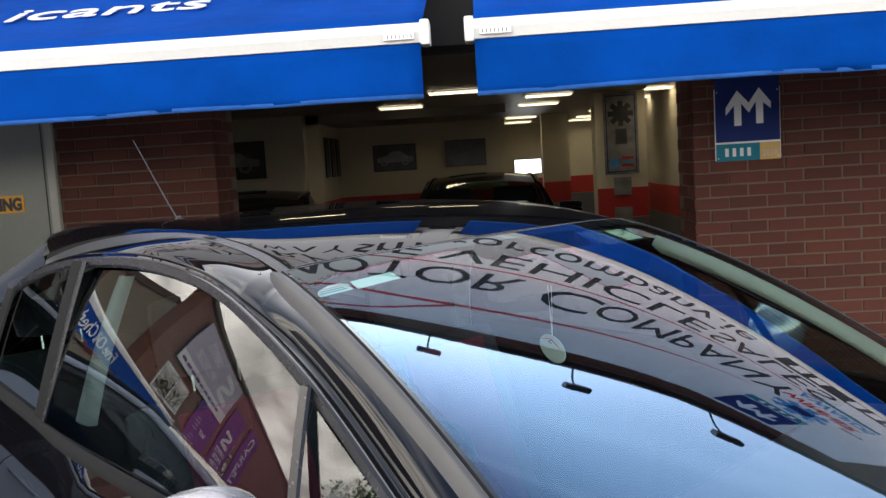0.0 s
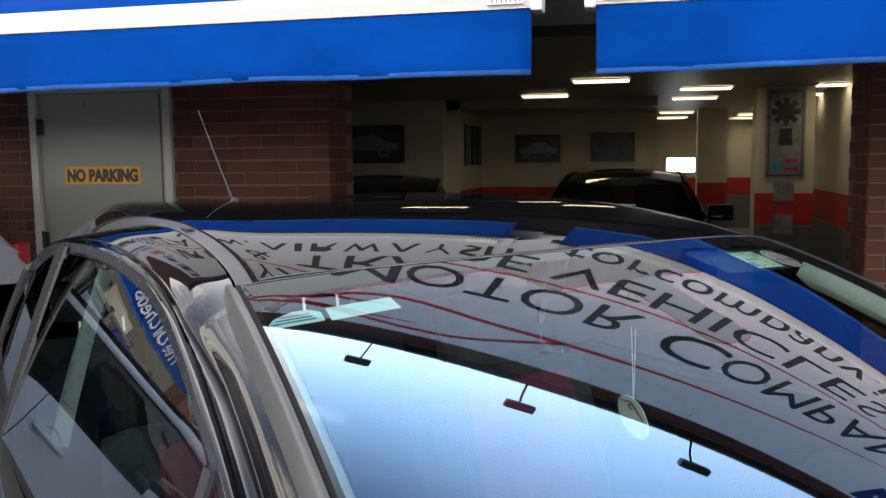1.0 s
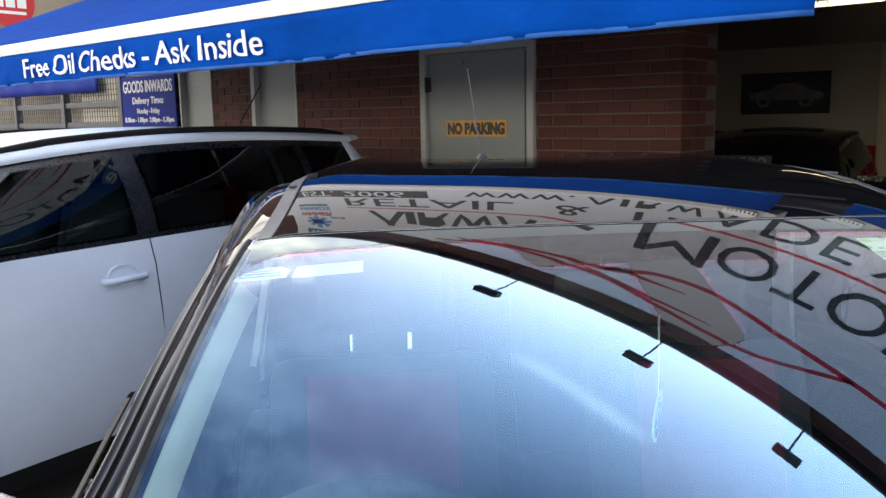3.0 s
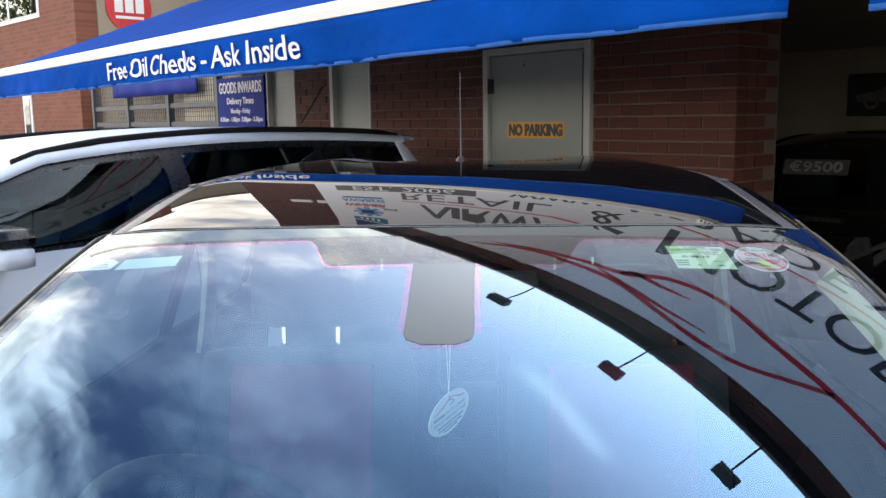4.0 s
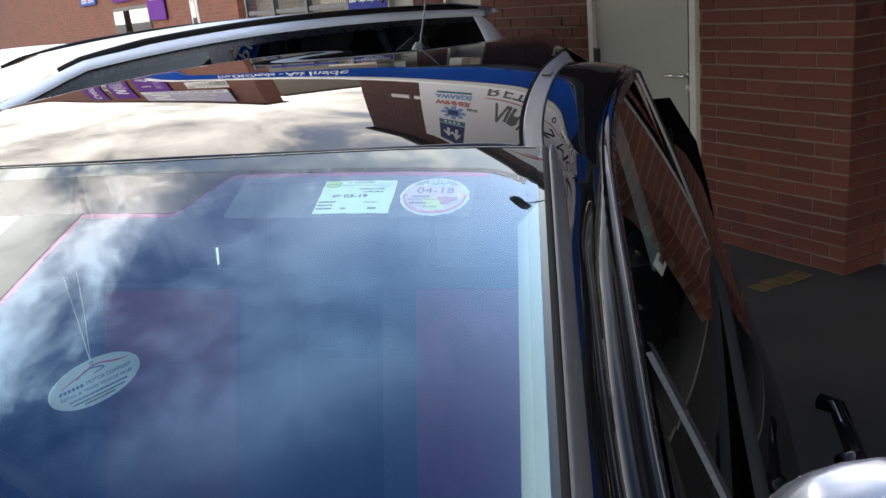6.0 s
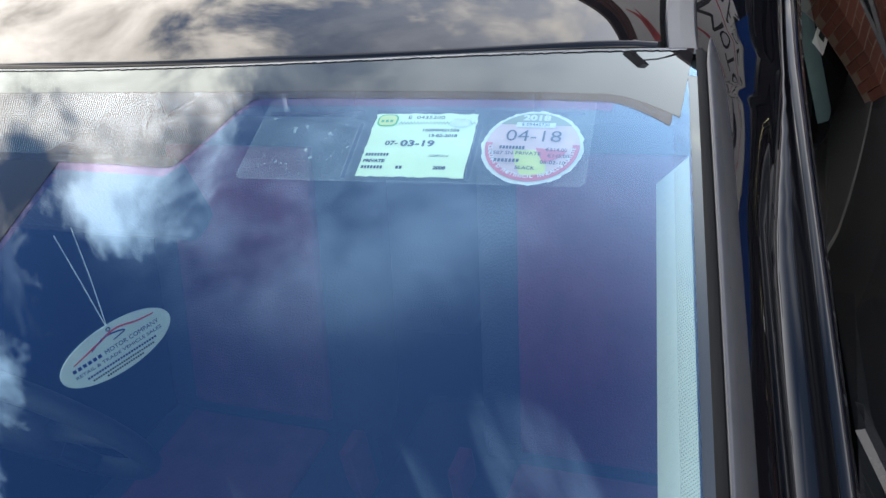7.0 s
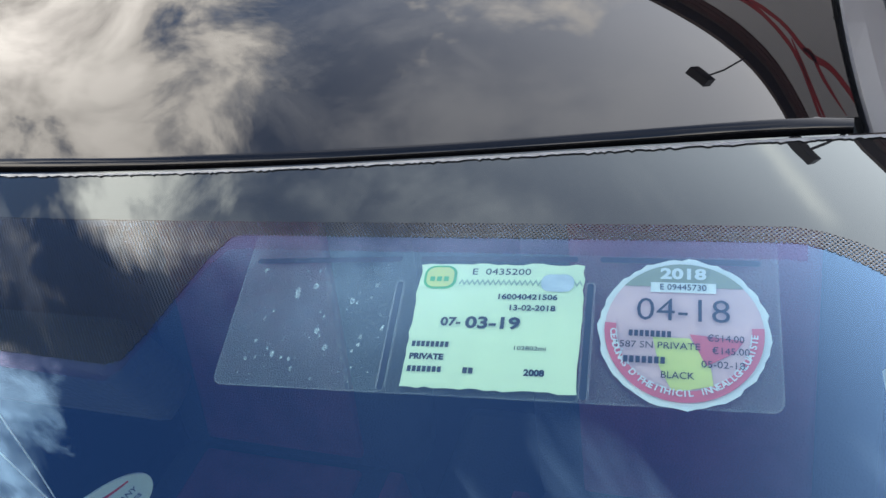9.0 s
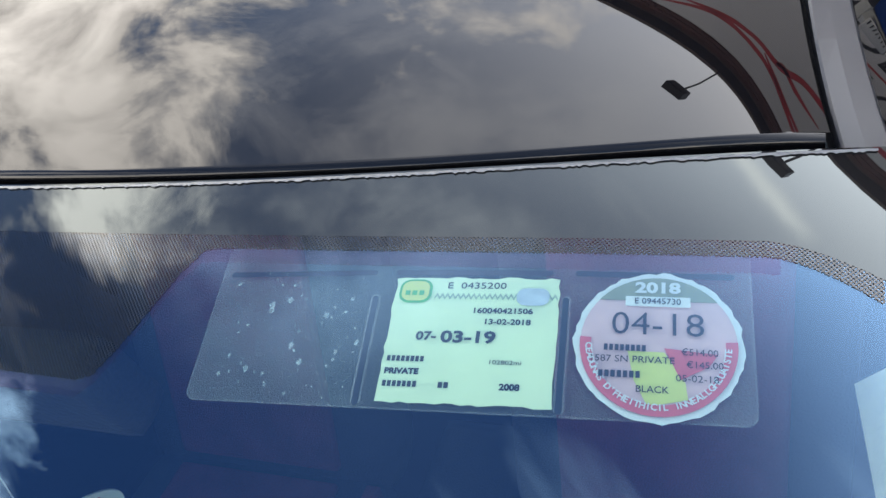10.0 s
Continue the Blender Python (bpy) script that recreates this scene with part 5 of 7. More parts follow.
        for ua, ub, w, name in ((0.205, 0.30, 0.012, "window_bar"), (-0.705, -0.70, 0.030, "middle_pillar"), (-0.668, -0.664, 0.007, "pillar_bead"), (-1.2, -1.2, 0.03, "rear_pillar")):
            p, q = table(FRAME_TOP, ua), table(BELT, ub)
            rr = []
            for du in (-w, -w * 0.8, w * 0.8, w):
                off = 0.005 if abs(du) < w else 0.0
                rr.append([(ua + (ub - ua) * t + du, p[0] + (q[0] - p[0]) * t + 0.004 * math.sin(math.pi * t) + 0.008 + off, p[1] + (q[1] - p[1]) * t) for t in us(0.03, 1, 10)])
            part(name, loft([both(r, side) for r in rr]), M["rubber" if name in ("middle_pillar", "rear_pillar") else "bead_trim"], car, "", False)
        # belt trim and flank
        st = us(1.0, -1.75, 60)
        bl = [(u, *table(BELT, u)) for u in st]
        t1 = [(u, v + 0.014, z + 0.004) for u, v, z in bl]
        t2 = [(u, v + 0.018, z - 0.020) for u, v, z in bl]
        part("belt_trim", loft([both(r, side) for r in (bl, t1, t2)]), M["rubber"], car, "", True)
        def flank(dv, z):
            return [(u, 0.738 + dv - 0.10 * max(0, u - 0.9) ** 2 - 0.075 * max(0, -u - 0.4), z + (0.0 if z < 0.9 else table(BELT, u)[1] - 1.07)) for u in st]
        part("door_panel", loft([both(r, side) for r in (t2, flank(0.02, 1.01), flank(0.06, 0.93), flank(0.095, 0.78), flank(0.105, 0.6), flank(0.09, 0.42), flank(0.05, 0.24))]), M["car_black"], car, "", True)
        handle = tube([(-0.44, side * 0.862, 0.90), (-0.42, side * 0.885, 0.90), (-0.26, side * 0.885, 0.905), (-0.24, side * 0.862, 0.905)], 0.014)
        part("door_handle", handle, M["car_black"], car, "", True)
        # mirror
        cap_bm = bmesh.new()
        bmesh.ops.create_uvsphere(cap_bm, u_segments=24, v_segments=14, radius=1.0)
        for v in cap_bm.verts:
            x = v.co.x
            v.co = Vector((x * (0.085 if x > 0 else 0.012), v.co.y * 0.125, v.co.z * 0.085))
        mirror = part("door_mirror", placed(cap_bm, pose(0.22, side * 0.832, 1.10)), M["silver_cap"], car, "silver mirror cap", True)
        part("mirror_glass", placed(box(-0.004, 0.0, -0.085, 0.085, -0.052, 0.052, 0.002), pose(0.2065, side * 0.832, 1.10)), M["chrome"], mirror)
        part("mirror_arm", tube([(0.25, side * 0.745, 1.02), (0.24, side * 0.79, 1.03), (0.22, side * 0.82, 1.05)], 0.024, 10, 0.02), M["rubber"], mirror, "", True)
    # aerial at the back of the roof
    aerial = part("aerial", tube([(-1.319, -0.014, 1.447), (-1.36, -0.015, 1.49), (-1.45, -0.018, 1.585), (-1.578, -0.021, 1.724)], 0.0030, 10, 0.0012), M["aerial_grey"], car, "black whip aerial", True)
    part("aerial_base", lathe([(0, 0), (0.02, 0), (0.018, 0.01), (0.008, 0.025), (0, 0.026)], 16, pose(-1.315, -0.014, 1.443)), M["black_metal"], aerial, "", True)
    coil = [(-1.36 - 0.218 * t + 0.0026 * (1 - 0.5 * t) * math.cos(110 * t), -0.015 - 0.006 * t + 0.0026 * (1 - 0.5 * t) * math.sin(110 * t), 1.49 + 0.234 * t) for t in us(0, 1, 300)]
    part("aerial_coil", tube(coil, 0.0006, 4), M["aerial_grey"], aerial)
    # bonnet, nose and tail
    rows = []
    for s in us(-1, 1, 24):
        rows.append([(u, s * (0.80 - 0.12 * max(0, u - 1.0) ** 1.5), 0.985 - 0.10 * (u - 0.9) - 0.16 * max(0, u - 0.95) ** 2 - 0.05 * s * s) for u in us(0.80 - 0.16 * s * s, 1.68, 16)])
    part("bonnet", loft(rows), M["car_black"], car, "", True)
    def ring(u, w, zs):
        return [(u, s * w, z) for s, z in zs]
    nose = []
    for s in us(-1, 1, 20):
        nose.append([(1.68 - 0.05 * s * s, s * 0.74, 0.80), (1.78 - 0.12 * s * s, s * 0.76, 0.66), (1.82 - 0.16 * s * s, s * 0.78, 0.48), (1.78 - 0.16 * s * s, s * 0.78, 0.28), (1.62, s * 0.76, 0.2)])
    part("front_bumper", loft(nose), M["car_black"], car, "", True)
    tail = []
    for s in us(-1, 1, 20):
        tail.append([(-1.60, s * (roof_edge(-1.6) + 0.02), roof_z(-1.6, s * (roof_edge(-1.6) + 0.02))), (-1.78, s * 0.62, 1.22), (-2.0, s * 0.70, 1.04), (-2.22 + 0.1 * s * s, s * 0.74, 0.85), (-2.36 + 0.14 * s * s, s * 0.78, 0.62), (-2.34 + 0.14 * s * s, s * 0.78, 0.4), (-2.2, s * 0.76, 0.24)])
    part("tailgate", loft(tail), M["car_black"], car, "", True)
    part("underbody", box(-2.1, 1.6, -0.72, 0.72, 0.2, 0.3, 0.02), M["rubber"], car)
    for u in (1.02, -1.59):
        for side in (1, -1):
            w = pose(u, side * 0.74, 0.31, 90, 0, 0)
            tyre = part("wheel", lathe([(0.19, -0.095), (0.29, -0.1), (0.31, -0.06), (0.31, 0.06), (0.29, 0.1), (0.19, 0.095)], 32, w), M["tyre"], car, "", True)
            part("rim", lathe([(0, -0.05), (0.06, -0.075), (0.17, -0.06), (0.195, -0.09), (0.195, 0.09), (0.17, 0.06), (0.06, 0.075), (0, 0.05)], 32, w), M["alu"], tyre, "", True)
    return car


hatch = black_car()


def cabin(car):
    """What shows through the glass: seats, wheel, dashboard, headlining, pillar trims."""
    rows = [[(u, s * 0.46, roof_z(u, s * 0.46) - 0.03) for u in us(-0.02, -1.4, 14)] for s in us(-1, 1, 14)]
    part("headlining", loft(rows), M["cabin_cream"], car, "pale cloth headlining", True)
    for side in (1, -1):
        st = us(0.09, 0.80, 20)
        a = [(u, screen_edge(u) - 0.008, screen_z(u, screen_edge(u)) - 0.012) for u in st]
        b = [(u, screen_edge(u) - 0.030, screen_z(u, screen_edge(u)) - 0.034) for u in st]
        c = [(u, screen_edge(u) + 0.01, screen_z(u, screen_edge(u)) - 0.06) for u in st]
        part("pillar_trim", loft([both(r, side) for r in (a, b, c)]), M["cabin_cream"], car, "pale cream pillar trim", True)
        rr = [[(-0.56 - 0.20 * t + 0.07 * t * t + du * (0.8 + 0.7 * t), 0.545 + 0.07 * t - out, 1.385 - 0.33 * t) for t in us(0, 1, 12)] for du, out in ((-0.032, 0.018), (-0.024, 0.003), (0.0, 0.0), (0.024, 0.003), (0.032, 0.018))]
        # cream trim coloured grey: the shade it lies in is put into the colour
        part("pillar_trim", loft([both(r, side) for r in rr]), M["gaiter_grey"], car, "pale cream pillar trim", True)
    # dashboard
    rows = []
    for s in us(-1, 1, 24):
        hood = 0.05 * math.exp(-((s * 0.68 + 0.36) / 0.16) ** 2)
        rows.append([(1.0 - 0.22 * s * s, s * 0.72, 0.93), (0.70 - 0.1 * s * s, s * 0.70, 0.985 + hood * 0.5), (0.48, s * 0.68, 0.98 + hood), (0.38, s * 0.68, 0.92), (0.36, s * 0.68, 0.65)])
    part("dashboard", loft(rows), M["cabin_dark"], car, "", True)
    # steering wheel on the car's right-hand side
    wheel_m = pose(0.07, -0.36, 0.955) @ Matrix.Rotation(radians(-65), 4, "Y")
    circ = [(0.185 * math.cos(a), 0.185 * math.sin(a), 0) for a in us(0, 2 * math.pi, 40)]
    wheel = part("steering_wheel", placed(tube(circ, 0.015, 10), wheel_m), M["cabin_dark"], car, "", True)
    part("wheel_boss", placed(lathe([(0, 0.03), (0.07, 0.02), (0.075, -0.03), (0, -0.04)], 24), wheel_m), M["cabin_dark"], wheel, "", True)
    for a in (0.0, math.pi, -math.pi / 2):
        part("wheel_spoke", placed(tube([(0.06 * math.sin(a), 0.06 * math.cos(a), -0.005), (0.18 * math.sin(a), 0.18 * math.cos(a), 0)], 0.014, 8), wheel_m), M["cabin_dark"], wheel, "", True)
    # seats with headrests
    def seat(u, v, w, lift=0.0):
        s = part("seat", box(u - 0.25, u + 0.25, v - w / 2, v + w / 2, 0.42, 0.58, 0.06), M["seat_side"], car, "dark cloth seat with plum centre panels", True)
        if u > -0.5:
            part("seat_panel", box(u - 0.20, u + 0.20, v - 0.15, v + 0.15, 0.572, 0.592, 0.009), M["seat_cloth"], s, "plum cloth panel", True)
        back = box(-0.07, 0.07, -w / 2, w / 2, 0.0, 0.60, 0.06)
        part("seat_back", placed(back, pose(u - 0.27, v, 0.52, 0, -18, 0)), M["seat_side"], s, "", True)
        if u > -0.5:
            part("back_panel", placed(box(0.062, 0.082, -0.15, 0.15, 0.06, 0.56, 0.009), pose(u - 0.27, v, 0.52, 0, -18, 0)), M["seat_cloth"], s, "plum cloth panel", True)
        head = box(-0.05, 0.05, -0.13, 0.13, 0.0, 0.19, 0.05)
        part("headrest", placed(head, pose(u - 0.47, v, 1.13 + lift, 0, -12, 0)), M["seat_side"], s, "", True)
        for d in (-0.06, 0.06):
            part("headrest_post", tube([(u - 0.455, v + d, 1.04 + lift), (u - 0.475, v + d, 1.16 + lift)], 0.006, 8), M["chrome"], s)
    for v in (-0.33, 0.33):
        seat(-0.12, v, 0.46, 0.0 if v < 0 else -0.055)
        part("belt_buckle", box(-0.30, -0.24, v * 0.30 - 0.012, v * 0.30 + 0.012, 0.50, 0.63, 0.006), M["seat_cloth"], car, "red belt buckle", True)
    # console between the seats with a gear lever in a pale gaiter
    console = part("centre_console", box(-0.55, 0.42, -0.09, 0.09, 0.32, 0.50, 0.03), M["cabin_dark"], car, "", True)
    part("gear_gaiter", lathe([(0.07, 0.0), (0.062, 0.03), (0.035, 0.08), (0.016, 0.12), (0, 0.125)], 18, pose(0.0, 0.0, 0.498)), M["gaiter_grey"], console, "pale grey gaiter", True)
    part("gear_knob", lathe([(0, 0), (0.018, 0.005), (0.026, 0.03), (0.022, 0.055), (0, 0.065)], 18, pose(0.0, 0.0, 0.60)), M["cabin_dark"], console, "", True)
    seat(-1.05, -0.34, 0.5)
    seat(-1.05, 0.34, 0.5)
    # inner mirror
    inner = part("inner_mirror", placed(box(-0.02, 0.015, -0.12, 0.12, -0.035, 0.035, 0.012), pose(0.130, 0.0, 1.345, 0, 15, 0)), M["cabin_dark"], car, "", True)
    part("mirror_stem", tube([(0.155, 0, 1.385), (0.135, 0, 1.35)], 0.01), M["cabin_dark"], inner)


cabin(hatch)

# ---- papers in the windscreen ----


def glass_frame(u, v, drop=0.005, turn=0.0):
    """A frame on the inner face of the screen: x to the car's left, y up the glass, z out of it."""
    e = 0.002
    a = Vector((0, 2 * e, screen_z(u, v + e) - screen_z(u, v - e))).normalized()
    b = Vector((-2 * e, 0, screen_z(u - e, v) - screen_z(u + e, v))).normalized()
    n = a.cross(b).normalized()
    if n.z < 0:
        n = -n
    b = n.cross(a)
    m = Matrix.Identity(4)
    for k, w in enumerate((a, b, n)):
        m.col[k][:3] = w
    m.col[3][:3] = Vector((u, v, screen_z(u, v))) - n * drop
    return CAR @ m @ Matrix.Rotation(radians(turn), 4, "Z")


FLAT = Matrix.Rotation(radians(-90), 4, "X")    # letters from the xz plane into the xy plane, facing +z


def flat_plate(points, depth=0.0004, z=0.0):
    return placed(plate(points, depth), Matrix.Translation((0, 0, z)) @ FLAT)


def rounded(x0, x1, y0, y1, r=0.004, n=5):
    pts = []
    for cx, cy, a0 in ((x1 - r, y1 - r, 0), (x0 + r, y1 - r, 90), (x0 + r, y0 + r, 180), (x1 - r, y0 + r, 270)):
        for k in range(n + 1):
            a = radians(a0 + 90 * k / n)
            pts.append((cx + r * math.cos(a), cy + r * math.sin(a)))
    return pts


def torn(points, amount, seed):
    rnd = random.Random(seed)
    return [(x + rnd.uniform(-amount, amount), y + rnd.uniform(-amount, amount)) for x, y in points]


def flat_text(parent, text, size, x, y, z, material, width=None, align="LEFT", bold=0.0, turn=0.0):
    bm = lettering(text, size, width, align, 0.00005, bold)
    return part("lettering", placed(bm, Matrix.Translation((x, y, z)) @ Matrix.Rotation(turn, 4, "Z") @ FLAT), material, parent)


def flat_bar(parent, x0, x1, y0, y1, z, material, name="text_bar"):
    return part(name, flat_plate([(x0, y0), (x1, y0), (x1, y1), (x0, y1)], 0.0001, z), material, parent)


def papers():
    m = glass_frame(0.113, 0.325, 0.005, 6.2)
    h = thing("disc_holder", "clear three-pocket vinyl holder stuck inside the windscreen", "disc holder", m)
    W, H = 0.1265, 0.0425
    film = part("film", flat_plate(rounded(-W, W, -H, H, 0.005), 0.0004), M["vinyl"], h, "water-spotted clear vinyl")
    film.visible_shadow = False
    for x in (-0.0415, 0.0480):
        part("slot", flat_plate(rounded(x - 0.0014, x + 0.0014, -H, 0.0125, 0.0012), 0.0002, 0.0008), M["disc_ink"], h)
        part("slot_edge", flat_plate(rounded(x - 0.0024, x + 0.0024, -H, 0.0136, 0.0022), 0.0001, 0.0006), M["film_edge"], h, "milky cut edge").visible_shadow = False
    for x0, x1 in ((-0.1215, -0.0432), (-0.0335, 0.0415), (0.0515, 0.1195)):
        part("weld", flat_plate(rounded(x0, x1, 0.0240, 0.0268, 0.0013), 0.0002, 0.0006), M["weld_tint"], h)
    outer, inner = rounded(-W, W, -H, H, 0.005), rounded(-W + 0.0007, W - 0.0007, -H + 0.0007, H - 0.0007, 0.0045)
    part("film_rim", loft([[(x, y, 0.0007) for x, y in ring + ring[:1]] for ring in (outer, inner)]), M["film_edge"], h, "milky cut edge").visible_shadow = False
    rnd = random.Random(4)
    for k in range(90):
        x, y = (rnd.uniform(-0.118, -0.046), rnd.uniform(-0.04, 0.028))
        r = rnd.choice((0.0003, 0.0003, 0.0004, 0.0005, 0.0007, 0.0009, 0.0014))
        part("water_spot", flat_plate([(x + r * math.cos(a) * rnd.uniform(0.7, 1.2), y + 1.3 * r * math.sin(a)) for a in us(0, 5.6, 8)], 0.0001, 0.0007), M["spot"], h)
    # square test disc
    n = thing("test_disc", "pale green square inspection certificate in the holder", "certificate", m @ Matrix.Translation((0.0012, -0.0036, 0)) @ Matrix.Diagonal((1.055, 0.9, 1, 1)))
    x0, x1, y0, y1 = -0.0315, 0.0415, -0.041, 0.0285
    edge = [(x0 + (x1 - x0) * t, y0) for t in us(0, 1, 20)] + [(x1, y0 + (y1 - y0) * t) for t in us(0.05, 1, 14)] + [(x1 + (x0 - x1) * t, y1) for t in us(0.05, 1, 18)] + [(x0, y1 + (y0 - y1) * t) for t in us(0.07, 0.95, 14)]
    sheet = part("sheet", flat_plate(torn(edge, 0.0006, 3), 0.0002, 0.0010), M["disc_paper"], n)
    z = 0.0014
    part("emblem_ring", flat_plate(rounded(-0.0295, -0.0145, 0.0135, 0.0275, 0.005), 0.0001, z), M["emblem_green"], sheet)
    part("emblem", flat_plate(rounded(-0.0283, -0.0157, 0.0147, 0.0263, 0.004), 0.0001, z + 0.0003), M["disc_yellow"], sheet)
    for k in range(3):
        flat_bar(sheet, -0.0265 + 0.0032 * k, -0.0243 + 0.0032 * k, 0.0178, 0.0205, z + 0.0006, M["emblem_green"], "emblem_bar")
    flat_text(sheet, "E  0435200", 0.0052, -0.0075, 0.0222, z, M["disc_ink"], 0.026)
    zig = [(-0.013 + 0.054 * t, 0.0175 + 0.0012 * (1 if i % 2 else -1)) for i, t in enumerate(us(0, 1, 46))]
    part("guilloche", flat_plate([(x, y + 0.0008) for x, y in zig] + [(x, y - 0.0008) for x, y in zig[::-1]], 0.0001, z), M["guilloche"], sheet)
    part("hologram", flat_plate(rounded(0.0235, 0.0375, 0.0125, 0.0225, 0.004), 0.0001, z + 0.0003), M["hologram"], sheet)
    flat_text(sheet, "160040421506", 0.0042, 0.0055, 0.0080, z, M["disc_ink"], 0.0255, bold=0.0001)
    flat_text(sheet, "13-02-2018", 0.0042, 0.0110, 0.0018, z, M["disc_ink"], 0.0195, bold=0.0001)
    flat_text(sheet, "07-", 0.0065, -0.0185, -0.0075, z, M["disc_ink"], 0.009, bold=0.0002)
    flat_text(sheet, "03-19", 0.0088, -0.0075, -0.0085, z, M["disc_ink"], 0.0238, bold=0.00028)
    for k in range(8):
        flat_bar(sheet, -0.0295 + 0.0021 * k, -0.0280 + 0.0021 * k, -0.0195, -0.0166, z, M["disc_ink"])
    flat_text(sheet, "PRIVATE", 0.0042, -0.0297, -0.0262, z, M["disc_ink"], 0.0150, bold=0.0002)
    for k in range(7):
        flat_bar(sheet, -0.0297 + 0.0022 * k, -0.0281 + 0.0022 * k, -0.0330, -0.0300, z, M["disc_ink"])
    for k in range(2):
        flat_bar(sheet, -0.0055 + 0.0024 * k, -0.0036 + 0.0024 * k, -0.0330, -0.0300, z, M["disc_ink"])
    flat_text(sheet, "102802mi", 0.0032, 0.0150, -0.0198, z, M["disc_ink"], 0.0132)
    flat_text(sheet, "2008", 0.0044, 0.0200, -0.0328, z, M["disc_ink"], 0.0085, bold=0.0002)
    # round tax disc
    d = thing("tax_disc", "round pink and yellow paper tax disc with torn white edge", "tax disc", m @ Matrix.Translation((0.0876, -0.009, 0)) @ Matrix.Diagonal((0.935, 0.935, 1, 1)))
    R = 0.0375
    rnd = random.Random(9)
    rim = [((R + rnd.uniform(-0.0009, 0.0006)) * math.cos(a), (R + rnd.uniform(-0.0009, 0.0006)) * math.sin(a)) for a in us(0, 2 * math.pi * 0.985, 70)]
    paper = part("sheet", flat_plate(rim, 0.0002, 0.0010), M["paper"], d)

    def segment(r, a0, a1, n=40):
        return [(r * math.cos(a), r * math.sin(a)) for a in us(radians(a0), radians(a1), n)]

    r = 0.0345
    part("pink_field", flat_plate(segment(r, 0, 356), 0.0001, 0.0013), M["disc_pink"], paper)
    part("olive_field", flat_plate(segment(r, 40, 140), 0.0001, 0.0016), M["disc_olive"], paper)
    part("yellow_field", flat_plate([(-0.013, -0.004), (0.003, -0.004), (0.012, -0.018), (0.013, -0.026), (-0.004, -0.030), (-0.010, -0.018)], 0.0001, 0.0016), M["disc_yellow"], paper)
    part("red_flash", flat_plate([(0.003, -0.002), (0.026, -0.004), (0.022, -0.010), (0.010, -0.017)], 0.0001, 0.0018), M["disc_rose"], paper)
    outer, inner = segment(r, 176, 364, 50), segment(r * 0.85, 176, 364, 50)
    part("ring_band", loft([[(x, y, 0.0021) for x, y in outer], [(x, y, 0.0021) for x, y in inner]]), M["disc_rose"], paper)
    z = 0.0024
    flat_text(paper, "2018", 0.0078, 0.0, 0.0262, z, M["white_text"], 0.0205, "CENTER", 0.0003)
    flat_bar(paper, -0.0145, 0.0145, 0.0190, 0.0242, z - 0.0004, M["paper"], "label_field")
    flat_text(paper, "E 09445730", 0.0044, 0.0, 0.0202, z, M["disc_ink"], 0.0205, "CENTER")
    flat_text(paper, "04-18", 0.0165, 0.0, 0.0042, z, M["disc_ink"], 0.0405, "CENTER", -0.0001)
    for k in range(8):
        flat_bar(paper, -0.0235 + 0.0024 * k, -0.0218 + 0.0024 * k, -0.0042, -0.0012, z, M["disc_ink"])
    flat_text(paper, "€514.00", 0.0046, 0.0105, -0.0052, z, M["disc_ink"], 0.0155)
    flat_text(paper, "1587 SN PRIVATE", 0.0046, -0.0290, -0.0098, z, M["disc_ink"], 0.0365)
    flat_text(paper, "€145.00", 0.0046, 0.0125, -0.0112, z, M["disc_ink"], 0.0155)
    for k in range(7):
        flat_bar(paper, -0.0255 + 0.0027 * k, -0.0236 + 0.0027 * k, -0.0172, -0.0140, z, M["disc_ink"])
    flat_text(paper, "05-02-18", 0.0046, 0.0080, -0.0178, z, M["disc_ink"], 0.0180)
    flat_text(paper, "BLACK", 0.0046, -0.0090, -0.0238, z, M["disc_ink"], 0.0140)
    words = "CEADÚNAS D'FHEITHICIL INNEALLGHLUAISTE"
    for k, ch in enumerate(words):
        if ch != " ":
            a = radians(184 + (356 - 184) * k / (len(words) - 1))
            flat_text(paper, ch, 0.0042, 0.0318 * math.cos(a), 0.0318 * math.sin(a), z, M["white_text"], None, "CENTER", 0.0001, a + math.pi / 2)
    # square sticker and card at the other side
    s = thing("screen_sticker", "pale card and dealer sticker inside the windscreen corner", "sticker", glass_frame(0.111, -0.432, 0.005, -7.0))
    part("card", flat_plate([(-0.013, -0.015), (0.075, -0.014), (0.073, 0.015), (-0.010, 0.015)], 0.0003, 0.0006), M["card_green"], s)
    half = [(-0.09, -0.012), (-0.02, -0.012), (-0.018, 0.008), (-0.03, 0.018), (-0.05, 0.019), (-0.075, 0.008)]
    part("sticker", flat_plate(half, 0.0003, 0.0006), M["card_green"], s)
    for k in range(3):
        flat_bar(s, -0.08 + 0.006 * k, -0.028 - 0.002 * k, -0.006 + 0.0065 * k, -0.003 + 0.0065 * k, 0.0012, M["disc_rose"] if k == 2 else M["teal"])


papers()


def hug_glass():
    """Bends the papers, flat as made, to the inner face of the curved screen."""
    back = CAR.inverted()
    flat = glass_frame(0.113, 0.325, 0.005, 6.2).inverted()
    for top in [o for o in scene.objects if o.name.split(".")[0] in ("disc_holder", "test_disc", "tax_disc")]:
        own = top.matrix_world.copy()
        home = own.inverted()
        for ob in top.children_recursive:
            for v in ob.data.vertices:
                w = own @ v.co
                c = back @ w
                c.z = screen_z(c.x, c.y) - 0.005 + (flat @ w).z
                v.co = home @ (CAR @ c)


hug_glass()


